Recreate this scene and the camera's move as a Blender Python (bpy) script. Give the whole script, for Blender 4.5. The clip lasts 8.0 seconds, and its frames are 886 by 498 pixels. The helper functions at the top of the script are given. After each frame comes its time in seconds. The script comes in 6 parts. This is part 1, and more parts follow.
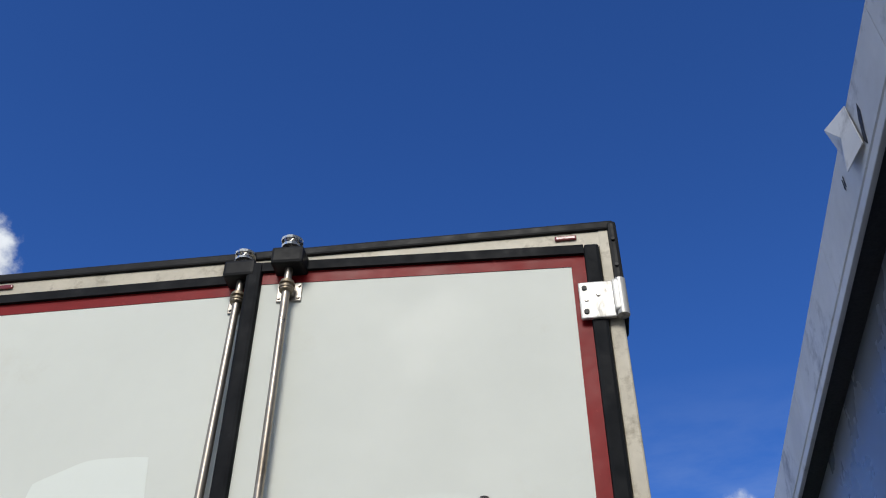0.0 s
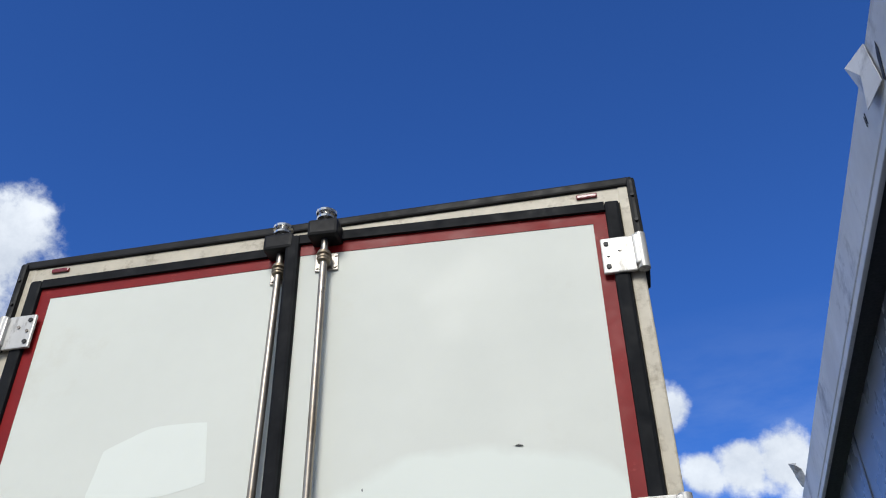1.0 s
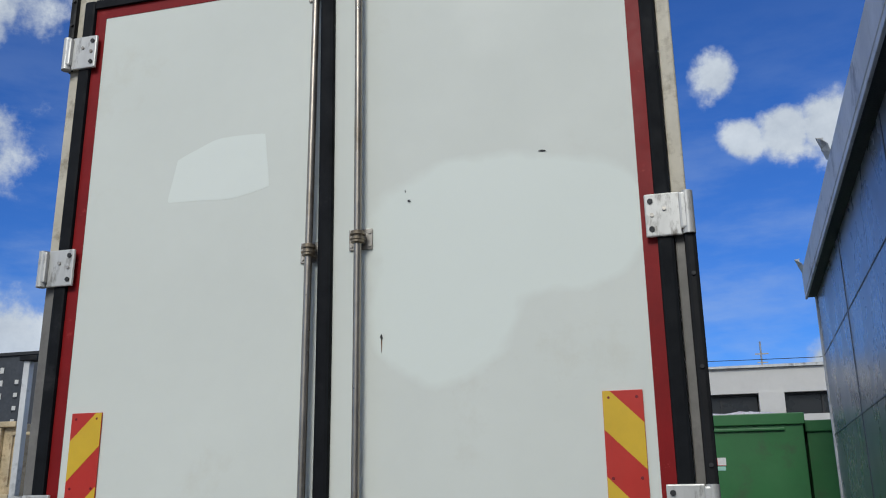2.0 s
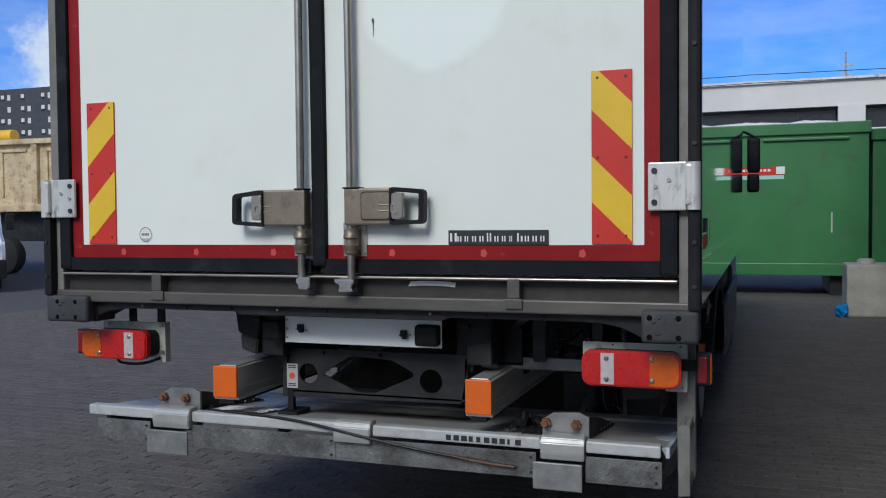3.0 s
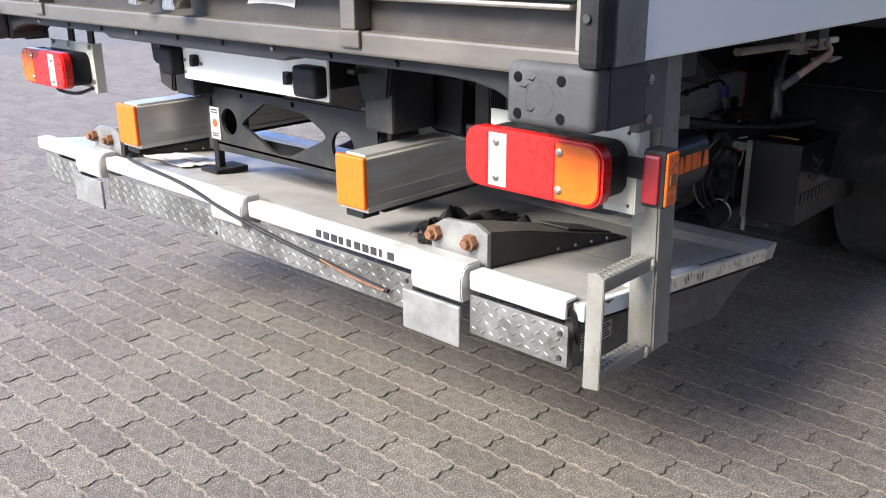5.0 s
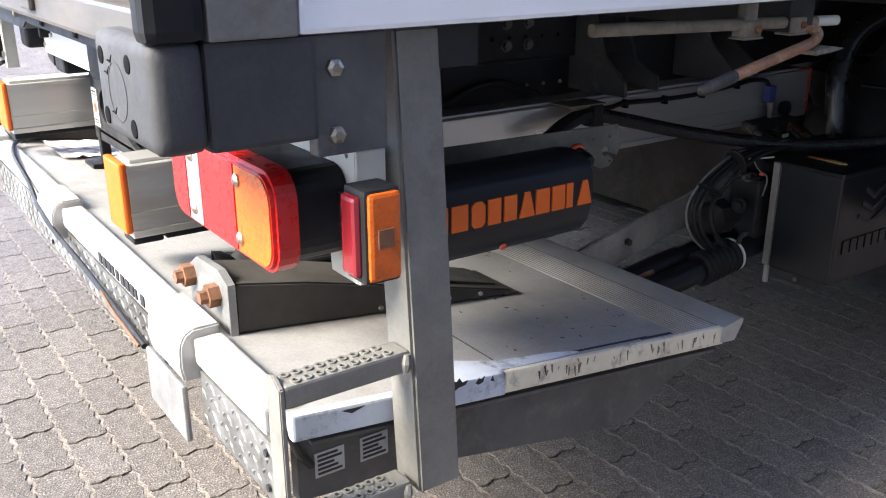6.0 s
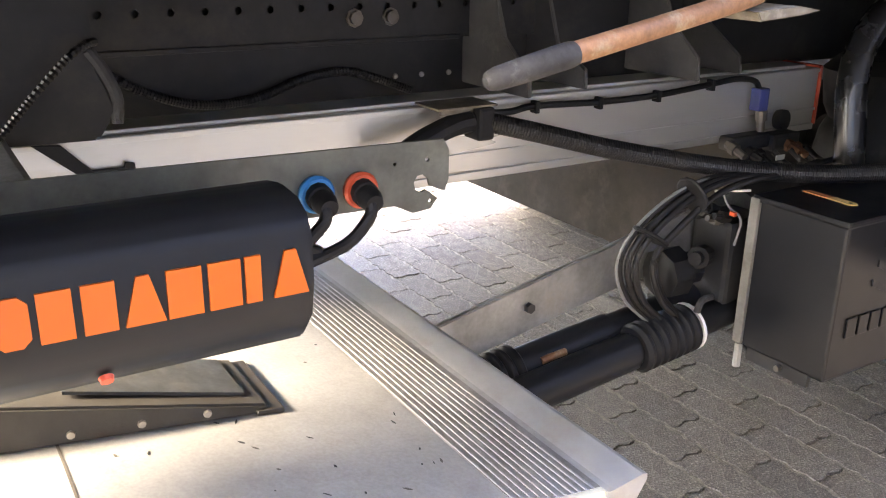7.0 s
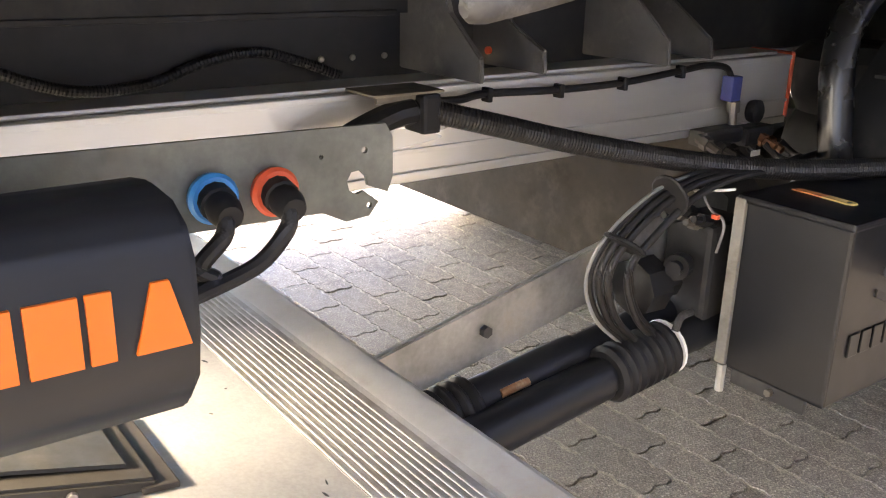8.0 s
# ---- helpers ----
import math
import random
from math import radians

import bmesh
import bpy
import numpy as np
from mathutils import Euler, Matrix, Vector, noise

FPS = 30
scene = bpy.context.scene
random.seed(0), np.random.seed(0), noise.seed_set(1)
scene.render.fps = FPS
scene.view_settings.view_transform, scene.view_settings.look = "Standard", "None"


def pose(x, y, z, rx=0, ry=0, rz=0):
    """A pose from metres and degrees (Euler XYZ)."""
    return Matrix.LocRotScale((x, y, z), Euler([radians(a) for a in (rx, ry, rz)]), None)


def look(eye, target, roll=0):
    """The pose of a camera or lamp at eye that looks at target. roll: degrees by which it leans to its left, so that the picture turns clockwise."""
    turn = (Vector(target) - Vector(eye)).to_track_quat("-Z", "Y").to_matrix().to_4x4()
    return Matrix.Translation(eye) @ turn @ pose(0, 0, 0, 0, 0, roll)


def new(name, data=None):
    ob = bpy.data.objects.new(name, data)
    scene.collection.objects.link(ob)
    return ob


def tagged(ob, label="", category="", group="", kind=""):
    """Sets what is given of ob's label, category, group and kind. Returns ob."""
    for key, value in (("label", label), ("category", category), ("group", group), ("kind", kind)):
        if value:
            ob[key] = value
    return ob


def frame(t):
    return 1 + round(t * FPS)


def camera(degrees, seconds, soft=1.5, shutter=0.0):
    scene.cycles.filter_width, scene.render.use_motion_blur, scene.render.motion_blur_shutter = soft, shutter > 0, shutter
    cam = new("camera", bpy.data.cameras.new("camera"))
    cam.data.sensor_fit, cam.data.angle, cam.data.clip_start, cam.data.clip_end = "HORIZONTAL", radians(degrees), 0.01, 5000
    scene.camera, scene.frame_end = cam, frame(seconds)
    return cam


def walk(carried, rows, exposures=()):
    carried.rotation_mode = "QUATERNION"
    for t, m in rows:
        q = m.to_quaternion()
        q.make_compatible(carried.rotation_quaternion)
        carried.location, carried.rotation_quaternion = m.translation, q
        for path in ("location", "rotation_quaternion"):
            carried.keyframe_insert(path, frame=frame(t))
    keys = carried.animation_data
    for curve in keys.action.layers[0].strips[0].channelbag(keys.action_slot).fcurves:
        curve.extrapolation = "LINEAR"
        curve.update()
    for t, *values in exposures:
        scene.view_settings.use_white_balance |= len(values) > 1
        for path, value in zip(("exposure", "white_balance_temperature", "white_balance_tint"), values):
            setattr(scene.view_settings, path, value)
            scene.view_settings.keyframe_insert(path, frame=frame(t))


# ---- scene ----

cam = camera(52.7, 8.0, soft=1.1)
PATH = [
    (0, (1.039, -2.535, 1.581), (0.809, -1.023, 2.87), 0.6),
    (0.5, (1.041, -2.484, 1.597), (0.753, -1.005, 2.911), -0.2),
    (1, (1.097, -2.696, 1.53), (0.775, -1.125, 2.726), -0.7),
    (1.5, (1.168, -2.907, 1.534), (0.759, -1.167, 2.432), -0.5),
    (1.8, (1.21, -2.991, 1.537), (0.747, -1.168, 2.217), -0.6),
    (2, (1.208, -3.032, 1.507), (0.718, -1.173, 2.059), -0.7),
    (2.2, (1.269, -3.046, 1.49), (0.718, -1.17, 1.911), -0.4),
    (3.3, (1.57, -2.798, 1.351), (0.847, -0.945, 1.14), -0.6),
    (3.5, (1.658, -2.659, 1.333), (0.875, -0.842, 1.039), -0.6),
    (4, (1.835, -2.159, 1.297), (0.863, -0.479, 0.814), -0.8),
    (4.2, (1.897, -1.994, 1.301), (0.868, -0.365, 0.763), -0.6),
    (5.3, (2.126, -0.93, 1.254), (0.741, 0.35, 0.589), -0.4),
    (5.5, (2.133, -0.739, 1.221), (0.698, 0.482, 0.55), -0.4),
    (6, (2.102, -0.276, 1.187), (0.555, 0.801, 0.516), -0.1),
    (6.2, (2.036, -0.107, 1.165), (0.472, 0.939, 0.487), 0.7),
    (6.5, (1.98, 0.113, 1.136), (0.374, 1.095, 0.459), 0.5),
    (6.7, (1.872, 0.259, 1.124), (0.271, 1.24, 0.435), 1.1),
    (7, (1.772, 0.4, 1.068), (0.173, 1.398, 0.397), 0.9),
    (7.2, (1.666, 0.474, 1.031), (0.11, 1.533, 0.354), 1.8),
    (7.5, (1.636, 0.511, 1.013), (0.1, 1.612, 0.356), 1.3),
    (8, (1.577, 0.509, 0.999), (0.06, 1.637, 0.346), 1.4),
]
walk(cam, [(t, look(eye, target, roll)) for t, eye, target, roll in PATH],
     [(0.0, -0.1, 6300, 8), (0.5, -0.25, 6300, 8), (1.0, 0.05, 6200, 8), (1.5, 0.05, 6100, 7), (2.2, -0.5, 6000, 6), (3.3, 0.03, 5750, 8), (3.6, 0.20, 5750, 9), (4.0, 1.47, 6300, 11), (4.2, 1.75, 6300, 11), (5.3, 2.6, 6500, 10), (6.0, 2.97, 6500, 11), (6.2, 3.2, 6500, 10), (6.5, 4.17, 6900, 10), (7.0, 5.15, 8100, 12), (8.0, 5.35, 8700, 12)])

# ---- world, sun ----
SUN_AZ, SUN_EL = -174.0, 37.0      # degrees: azimuth from +y towards +x, height
world = bpy.data.worlds.new("world")
scene.world = world
world.use_nodes = True


def sky_world():
    nt = world.node_tree
    nt.nodes.clear()
    N, L = nt.nodes.new, nt.links.new
    out, bg = N("ShaderNodeOutputWorld"), N("ShaderNodeBackground")
    sky = N("ShaderNodeTexSky")
    sky.sky_type, sky.sun_disc = "NISHITA", False
    sky.sun_elevation, sky.sun_rotation = radians(SUN_EL), radians(SUN_AZ)
    sky.air_density, sky.dust_density, sky.ozone_density = 1.0, 0.3, 3.0
    tc = N("ShaderNodeTexCoord")
    # fair-weather clouds: soft lumps round a few directions, their edges broken by noise
    noise_a = N("ShaderNodeTexNoise")
    noise_a.inputs["Scale"].default_value, noise_a.inputs["Detail"].default_value = 7.0, 9.0
    noise_a.inputs["Roughness"].default_value = 0.62
    L(tc.outputs["Generated"], noise_a.inputs["Vector"])
    total = None
    clouds = (((-0.645, 0.63, 0.51), 0.16, 1.0), ((-0.67, 0.65, 0.36), 0.14, 1.0), ((-0.61, 0.64, 0.56), 0.11, 1.0),
              ((0.126, 0.92, 0.37), 0.055, 1.0), ((0.165, 0.915, 0.37), 0.06, 1.0), ((0.085, 0.925, 0.365), 0.04, 1.0),
              ((0.062, 0.90, 0.43), 0.045, 0.9), ((0.145, 0.979, 0.14), 0.05, 1.0), ((0.19, 0.96, 0.15), 0.06, 1.0),
              ((-0.66, 0.74, 0.16), 0.09, 1.0), ((-0.55, 0.82, 0.13), 0.10, 0.9), ((0.05, 0.95, 0.30), 0.10, 0.35),
              # these two rows lie out of view, added as white fill light
              ((-0.2, -0.7, 0.5), 0.3, 1.0), ((0.5, -0.6, 0.4), 0.28, 1.0), ((-0.85, -0.2, 0.35), 0.25, 1.0), ((-0.6, -0.75, 0.22), 0.3, 1.0),
              ((0.95, 0.12, 0.36), 0.55, 1.3), ((0.8, -0.45, 0.6), 0.5, 1.3), ((-0.97, 0.0, 0.3), 0.5, 1.3), ((-0.75, -0.5, 0.6), 0.45, 1.2), ((0.1, -0.8, 0.75), 0.7, 1.4), ((0.3, -0.9, 0.25), 0.6, 1.4), ((-0.35, -0.93, 0.15), 0.6, 1.4))
    for way, size, weight in clouds:
        d = N("ShaderNodeVectorMath")
        d.operation = "DISTANCE"
        L(tc.outputs["Generated"], d.inputs[0])
        d.inputs[1].default_value = Vector(way).normalized()
        m = N("ShaderNodeMapRange")
        m.inputs["From Min"].default_value, m.inputs["From Max"].default_value = 0.0, size
        m.inputs["To Min"].default_value, m.inputs["To Max"].default_value = weight, 0.0
        L(d.outputs["Value"], m.inputs["Value"])
        if total is None:
            total = m.outputs[0]
        else:
            a = N("ShaderNodeMath")
            a.operation = "MAXIMUM"
            L(total, a.inputs[0])
            L(m.outputs[0], a.inputs[1])
            total = a.outputs[0]
    add = N("ShaderNodeMath")
    add.operation = "MULTIPLY_ADD"
    L(noise_a.outputs["Fac"], add.inputs[0])
    add.inputs[1].default_value = 2.2
    L(total, add.inputs[2])
    ramp = N("ShaderNodeMapRange")
    ramp.interpolation_type = "SMOOTHSTEP"
    ramp.inputs["From Min"].default_value, ramp.inputs["From Max"].default_value = 1.42, 1.75
    L(add.outputs[0], ramp.inputs["Value"])
    mask = N("ShaderNodeMath")
    mask.operation = "MULTIPLY"
    L(ramp.outputs[0], mask.inputs[0])
    gate = N("ShaderNodeMapRange")
    gate.inputs["From Min"].default_value, gate.inputs["From Max"].default_value = 0.0, 0.25
    L(total, gate.inputs["Value"])
    L(gate.outputs[0], mask.inputs[1])
    shade = N("ShaderNodeValToRGB")
    shade.color_ramp.elements[0].position, shade.color_ramp.elements[0].color = 0.35, (5.2, 5.6, 6.4, 1)
    shade.color_ramp.elements[1].position, shade.color_ramp.elements[1].color = 0.62, (8.6, 8.8, 9.2, 1)
    L(noise_a.outputs["Fac"], shade.inputs["Fac"])
    deep = N("ShaderNodeMix")
    deep.data_type, deep.blend_type = "RGBA", "MULTIPLY"
    deep.inputs["Factor"].default_value = 1.0
    deep.inputs["B"].default_value = (0.375, 0.705, 1.36, 1)
    L(sky.outputs[0], deep.inputs["A"])
    mix = N("ShaderNodeMix")
    mix.data_type = "RGBA"
    L(mask.outputs[0], mix.inputs["Factor"])
    L(deep.outputs["Result"], mix.inputs["A"])
    L(shade.outputs[0], mix.inputs["B"])
    # thin high veil towards the horizon
    mp = N("ShaderNodeMapping")
    mp.inputs["Scale"].default_value = (1.6, 1.6, 5.5)
    mp.inputs["Rotation"].default_value = (0.0, 0.22, 0.0)
    L(tc.outputs["Generated"], mp.inputs["Vector"])
    noise_b = N("ShaderNodeTexNoise")
    noise_b.inputs["Scale"].default_value, noise_b.inputs["Detail"].default_value, noise_b.inputs["Roughness"].default_value = 3.2, 7.0, 0.6
    L(mp.outputs[0], noise_b.inputs["Vector"])
    sep = N("ShaderNodeSeparateXYZ")
    L(tc.outputs["Generated"], sep.inputs[0])
    low = N("ShaderNodeMapRange")
    for k, v in (("From Min", 0.52), ("From Max", 0.12), ("To Min", 0.0), ("To Max", 0.42)):
        low.inputs[k].default_value = v
    L(sep.outputs["Z"], low.inputs["Value"])
    veil = N("ShaderNodeMapRange")
    veil.interpolation_type = "SMOOTHSTEP"
    veil.inputs["From Min"].default_value, veil.inputs["From Max"].default_value = 0.38, 0.72
    L(noise_b.outputs["Fac"], veil.inputs["Value"])
    both = N("ShaderNodeMath")
    both.operation = "MULTIPLY"
    L(low.outputs[0], both.inputs[0])
    L(veil.outputs[0], both.inputs[1])
    thin = N("ShaderNodeMix")
    thin.data_type = "RGBA"
    L(both.outputs[0], thin.inputs["Factor"])
    L(mix.outputs["Result"], thin.inputs["A"])
    thin.inputs["B"].default_value = (5.6, 6.6, 8.2, 1)
    L(thin.outputs["Result"], bg.inputs["Color"])
    bg.inputs["Strength"].default_value = 0.105
    L(bg.outputs[0], out.inputs["Surface"])


sky_world()
sun = new("sun", bpy.data.lights.new("sun", "SUN"))
sun.data.energy, sun.data.angle, sun.data.color = 2.4, radians(23), (1.0, 0.94, 0.85)   # veiled by cloud
_az, _el = radians(SUN_AZ), radians(SUN_EL)
sun.matrix_world = look((0, 0, 30), (-math.sin(_az) * math.cos(_el), -math.cos(_az) * math.cos(_el), 30 - math.sin(_el)))

# ---- materials ----


def mat(name, col, rough=0.5, metal=0.0, var=0.15, scale=8.0, bump=0.0, bscale=60.0, dirt=None, dirt_amt=0.0, dirt_scale=3.0, spec=0.5, coat=0.0, obj_var=0.0, stretch=None, patch=None, grain=0.0, gscale=350.0):
    """A procedural surface: two scales of colour variation, stains and fine relief, in metres."""
    m = bpy.data.materials.new(name)
    m.use_nodes = True
    nt = m.node_tree
    N, L = nt.nodes.new, nt.links.new
    b = nt.nodes["Principled BSDF"]
    b.inputs["Metallic"].default_value = metal
    b.inputs["Specular IOR Level"].default_value = spec
    b.inputs["Coat Weight"].default_value = coat
    tc = N("ShaderNodeTexCoord")
    src = tc.outputs["Object"]
    if stretch:
        mp = N("ShaderNodeMapping")
        mp.inputs["Scale"].default_value = stretch
        L(src, mp.inputs["Vector"])
        src = mp.outputs[0]

    def tex(sc, detail=4.0, rgh=0.6):
        n = N("ShaderNodeTexNoise")
        n.inputs["Scale"].default_value, n.inputs["Detail"].default_value, n.inputs["Roughness"].default_value = sc, detail, rgh
        L(src, n.inputs["Vector"])
        return n.outputs["Fac"]

    def blend(fac, a, bcol, mode="MIX"):
        mx = N("ShaderNodeMix")
        mx.data_type, mx.blend_type = "RGBA", mode
        L(fac, mx.inputs["Factor"])
        for sock, v in (("A", a), ("B", bcol)):
            if isinstance(v, tuple):
                mx.inputs[sock].default_value = (*v, 1)
            else:
                L(v, mx.inputs[sock])
        return mx.outputs["Result"]

    def span(val, lo, hi, to_lo=0.0, to_hi=1.0):
        r = N("ShaderNodeMapRange")
        for k, v in (("From Min", lo), ("From Max", hi), ("To Min", to_lo), ("To Max", to_hi)):
            r.inputs[k].default_value = v
        L(val, r.inputs["Value"])
        return r.outputs[0]

    lo = tuple(c * (1 - var) for c in col)
    hi = tuple(min(1, c * (1 + var)) for c in col)
    c = blend(span(tex(scale), 0.3, 0.7), lo, hi)
    fine = blend(span(tex(scale * 9, 3.0), 0.3, 0.7), tuple(1 - var * 0.5 for _ in col), (1.0, 1.0, 1.0))
    mult = N("ShaderNodeMix")
    mult.data_type, mult.blend_type = "RGBA", "MULTIPLY"
    mult.inputs["Factor"].default_value = 1.0
    L(c, mult.inputs["A"])
    L(fine, mult.inputs["B"])
    c = mult.outputs["Result"]
    r_out = span(tex(scale * 2.3), 0.25, 0.75, max(0.03, rough * 0.75), min(1, rough * 1.25))
    if dirt:
        f = span(tex(dirt_scale, 7.0, 0.7), 0.62 - 0.25 * dirt_amt, 0.75 - 0.12 * dirt_amt)
        c = blend(f, c, dirt)
    if grain:
        g = N("ShaderNodeHueSaturation")
        L(span(tex(gscale, 2.0), 0.34, 0.66, 1 - grain, 1 + grain), g.inputs["Value"])
        L(c, g.inputs["Color"])
        c = g.outputs[0]
    if patch:
        # areas wiped clean, with soft uneven edges: ellipses (x, z, half width, half height)
        pcol, ovals = patch
        best = None
        for px, pz, rx, rz in ovals:
            mp = N("ShaderNodeMapping")
            mp.inputs["Location"].default_value = (-px / rx, 0, -pz / rz)
            mp.inputs["Scale"].default_value = (1 / rx, 0, 1 / rz)
            L(tc.outputs["Object"], mp.inputs["Vector"])
            ln = N("ShaderNodeVectorMath")
            ln.operation = "LENGTH"
            L(mp.outputs[0], ln.inputs[0])
            if best is None:
                best = ln.outputs["Value"]
            else:
                sm = N("ShaderNodeMath")
                sm.operation = "SMOOTH_MIN"
                sm.inputs[2].default_value = 0.35
                L(best, sm.inputs[0])
                L(ln.outputs["Value"], sm.inputs[1])
                best = sm.outputs[0]
        wob = N("ShaderNodeMath")
        wob.operation = "MULTIPLY_ADD"
        L(tex(5.0, 3.0), wob.inputs[0])
        wob.inputs[1].default_value = 0.35
        L(best, wob.inputs[2])
        c = blend(span(wob.outputs[0], 1.1, 1.24, 0.85, 0.0), c, pcol)
    if obj_var:
        info = N("ShaderNodeObjectInfo")
        geo = N("ShaderNodeNewGeometry")
        ad = N("ShaderNodeMath")
        ad.operation = "ADD"
        L(info.outputs["Random"], ad.inputs[0])
        L(geo.outputs["Random Per Island"], ad.inputs[1])
        fr = N("ShaderNodeMath")
        fr.operation = "FRACT"
        L(ad.outputs[0], fr.inputs[0])
        v = span(fr.outputs[0], 0, 1, 1 - obj_var, 1 + obj_var)
        hs = N("ShaderNodeHueSaturation")
        L(v, hs.inputs["Value"])
        L(c, hs.inputs["Color"])
        c = hs.outputs[0]
    L(c, b.inputs["Base Color"])
    L(r_out, b.inputs["Roughness"])
    if bump:
        bp = N("ShaderNodeBump")
        bp.inputs["Strength"].default_value = bump
        bp.inputs["Distance"].default_value = 0.004
        L(tex(bscale, 5.0), bp.inputs["Height"])
        L(bp.outputs[0], b.inputs["Normal"])
    return m


M_WHITE = mat("door_white", (0.745, 0.765, 0.70), 0.5, var=0.03, scale=1.2, dirt=(0.69, 0.69, 0.61), dirt_amt=0.14, dirt_scale=1.3, spec=0.25,
              patch=((0.825, 0.868, 0.80), ((0.62, 2.48, 0.50, 0.27), (0.40, 2.18, 0.27, 0.26), (0.92, 2.47, 0.22, 0.23))))
M_CLEAN = mat("wiped_white", (0.83, 0.865, 0.80), 0.46, var=0.02, scale=1.2, spec=0.25)
M_SIDE = mat("side_white", (0.80, 0.81, 0.81), 0.05, var=0.02, scale=1.0, coat=1.0)
M_RED = mat("red_tape", (0.235, 0.008, 0.009), 0.45, var=0.14, scale=5, spec=0.2, dirt=(0.46, 0.06, 0.05), dirt_amt=0.05, dirt_scale=18)
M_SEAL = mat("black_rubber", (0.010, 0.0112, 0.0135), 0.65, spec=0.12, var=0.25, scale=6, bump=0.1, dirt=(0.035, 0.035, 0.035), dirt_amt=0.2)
M_GRIME = mat("grimy_steel", (0.034, 0.029, 0.025), 0.6, 0.15, var=0.25, scale=6, dirt=(0.05, 0.045, 0.04), dirt_amt=0.4, dirt_scale=5)
M_RAIL = mat("worn_grey_rail", (0.10, 0.091, 0.08), 0.5, 0.3, var=0.2, scale=6, dirt=(0.14, 0.12, 0.10), dirt_amt=0.4, dirt_scale=5, stretch=(0.3, 1, 1))
M_FLAP = mat("dusty_steel", (0.040, 0.034, 0.027), 0.75, var=0.25, scale=5, dirt=(0.045, 0.04, 0.033), dirt_amt=0.5, dirt_scale=4, bump=0.2)
M_CREAM = mat("dirty_cream_steel", (0.60, 0.545, 0.43), 0.5, var=0.14, scale=5, dirt=(0.26, 0.21, 0.14), dirt_amt=0.36, dirt_scale=9, bump=0.1)
M_STEEL = mat("worn_steel", (0.42, 0.39, 0.35), 0.38, 0.8, var=0.2, scale=6, dirt=(0.18, 0.14, 0.10), dirt_amt=0.4, dirt_scale=8, bump=0.15)
M_STAIN = mat("stainless", (0.37, 0.33, 0.28), 0.34, 0.85, var=0.15, scale=8, dirt=(0.22, 0.18, 0.13), dirt_amt=0.3)
M_CAM = mat("polished_cam_steel", (0.72, 0.71, 0.69), 0.18, 0.95, var=0.1, scale=20)
M_DULLPOST = mat("dull_dirty_post", (0.19, 0.178, 0.16), 0.55, 0.1, var=0.2, scale=7, dirt=(0.11, 0.10, 0.09), dirt_amt=0.4, dirt_scale=6, bump=0.1)
M_CLAMP = mat("dusty_brown_clamp", (0.17, 0.145, 0.105), 0.7, 0.1, var=0.3, scale=18, dirt=(0.27, 0.24, 0.19), dirt_amt=0.35, dirt_scale=22, bump=0.2)
M_CHROME = mat("bright_hinge", (0.60, 0.59, 0.56), 0.4, 0.3, var=0.1, scale=9, dirt=(0.13, 0.11, 0.09), dirt_amt=0.34, dirt_scale=24, stretch=(1, 1, 0.3))
M_BRASSY = mat("handle_metal", (0.25, 0.205, 0.148), 0.45, 0.6, var=0.18, scale=14, dirt=(0.15, 0.12, 0.085), dirt_amt=0.3, dirt_scale=16)
M_BLACK = mat("black_plastic", (0.015, 0.0152, 0.0165), 0.5, spec=0.15, var=0.3, scale=8, bump=0.12, dirt=(0.028, 0.027, 0.025), dirt_amt=0.35)
M_BUFFER = mat("worn_rubber", (0.036, 0.0365, 0.038), 0.72, grain=0.06, gscale=160.0, var=0.2, scale=7, bump=0.2, bscale=70, dirt=(0.062, 0.061, 0.06), dirt_amt=0.3, dirt_scale=5)
# black for hollows that are not cut: their inner shade as plain colour
M_PIT = mat("painted_hollow_dark", (0.006, 0.006, 0.006), 0.9, spec=0.05, var=0.2, scale=30)
M_SKIRT = mat("grey_side_skirt", (0.085, 0.09, 0.088), 0.5, var=0.2, scale=3, dirt=(0.13, 0.125, 0.115), dirt_amt=0.3, dirt_scale=6)
M_CROSS = mat("dusty_brown_plate", (0.026, 0.0215, 0.0165), 0.85, spec=0.1, var=0.3, scale=5, dirt=(0.04, 0.034, 0.027), dirt_amt=0.45, dirt_scale=7, bump=0.2)
M_TREAD = mat("stained_chequer_zinc", (0.20, 0.20, 0.192), 0.46, 0.55, var=0.45, scale=7, dirt=(0.085, 0.08, 0.072), dirt_amt=0.5, dirt_scale=6, bump=0.15, grain=0.1, gscale=200.0)
M_TAG = mat("faded_yellow", (0.66, 0.47, 0.16), 0.5, var=0.15, scale=60)
M_TAGEND = mat("faded_orange", (0.58, 0.22, 0.08), 0.5, var=0.2, scale=60)
M_COVER = mat("worn_dark_cover", (0.035, 0.034, 0.031), 0.6, 0.0, var=0.3, scale=14, dirt=(0.07, 0.065, 0.056), dirt_amt=0.35, dirt_scale=11, bump=0.1)
M_CHASSIS = mat("black_chassis", (0.024, 0.0245, 0.0255), 0.5, var=0.3, scale=6, dirt=(0.046, 0.043, 0.038), dirt_amt=0.3, dirt_scale=6, spec=0.2)
M_SIDEFRAME = mat("scuffed_grey_frame", (0.075, 0.0745, 0.073), 0.5, var=0.3, scale=8, dirt=(0.13, 0.125, 0.115), dirt_amt=0.25, dirt_scale=14)
M_VALVE = mat("faded_blue_plastic", (0.05, 0.065, 0.22), 0.45, var=0.1, scale=20)
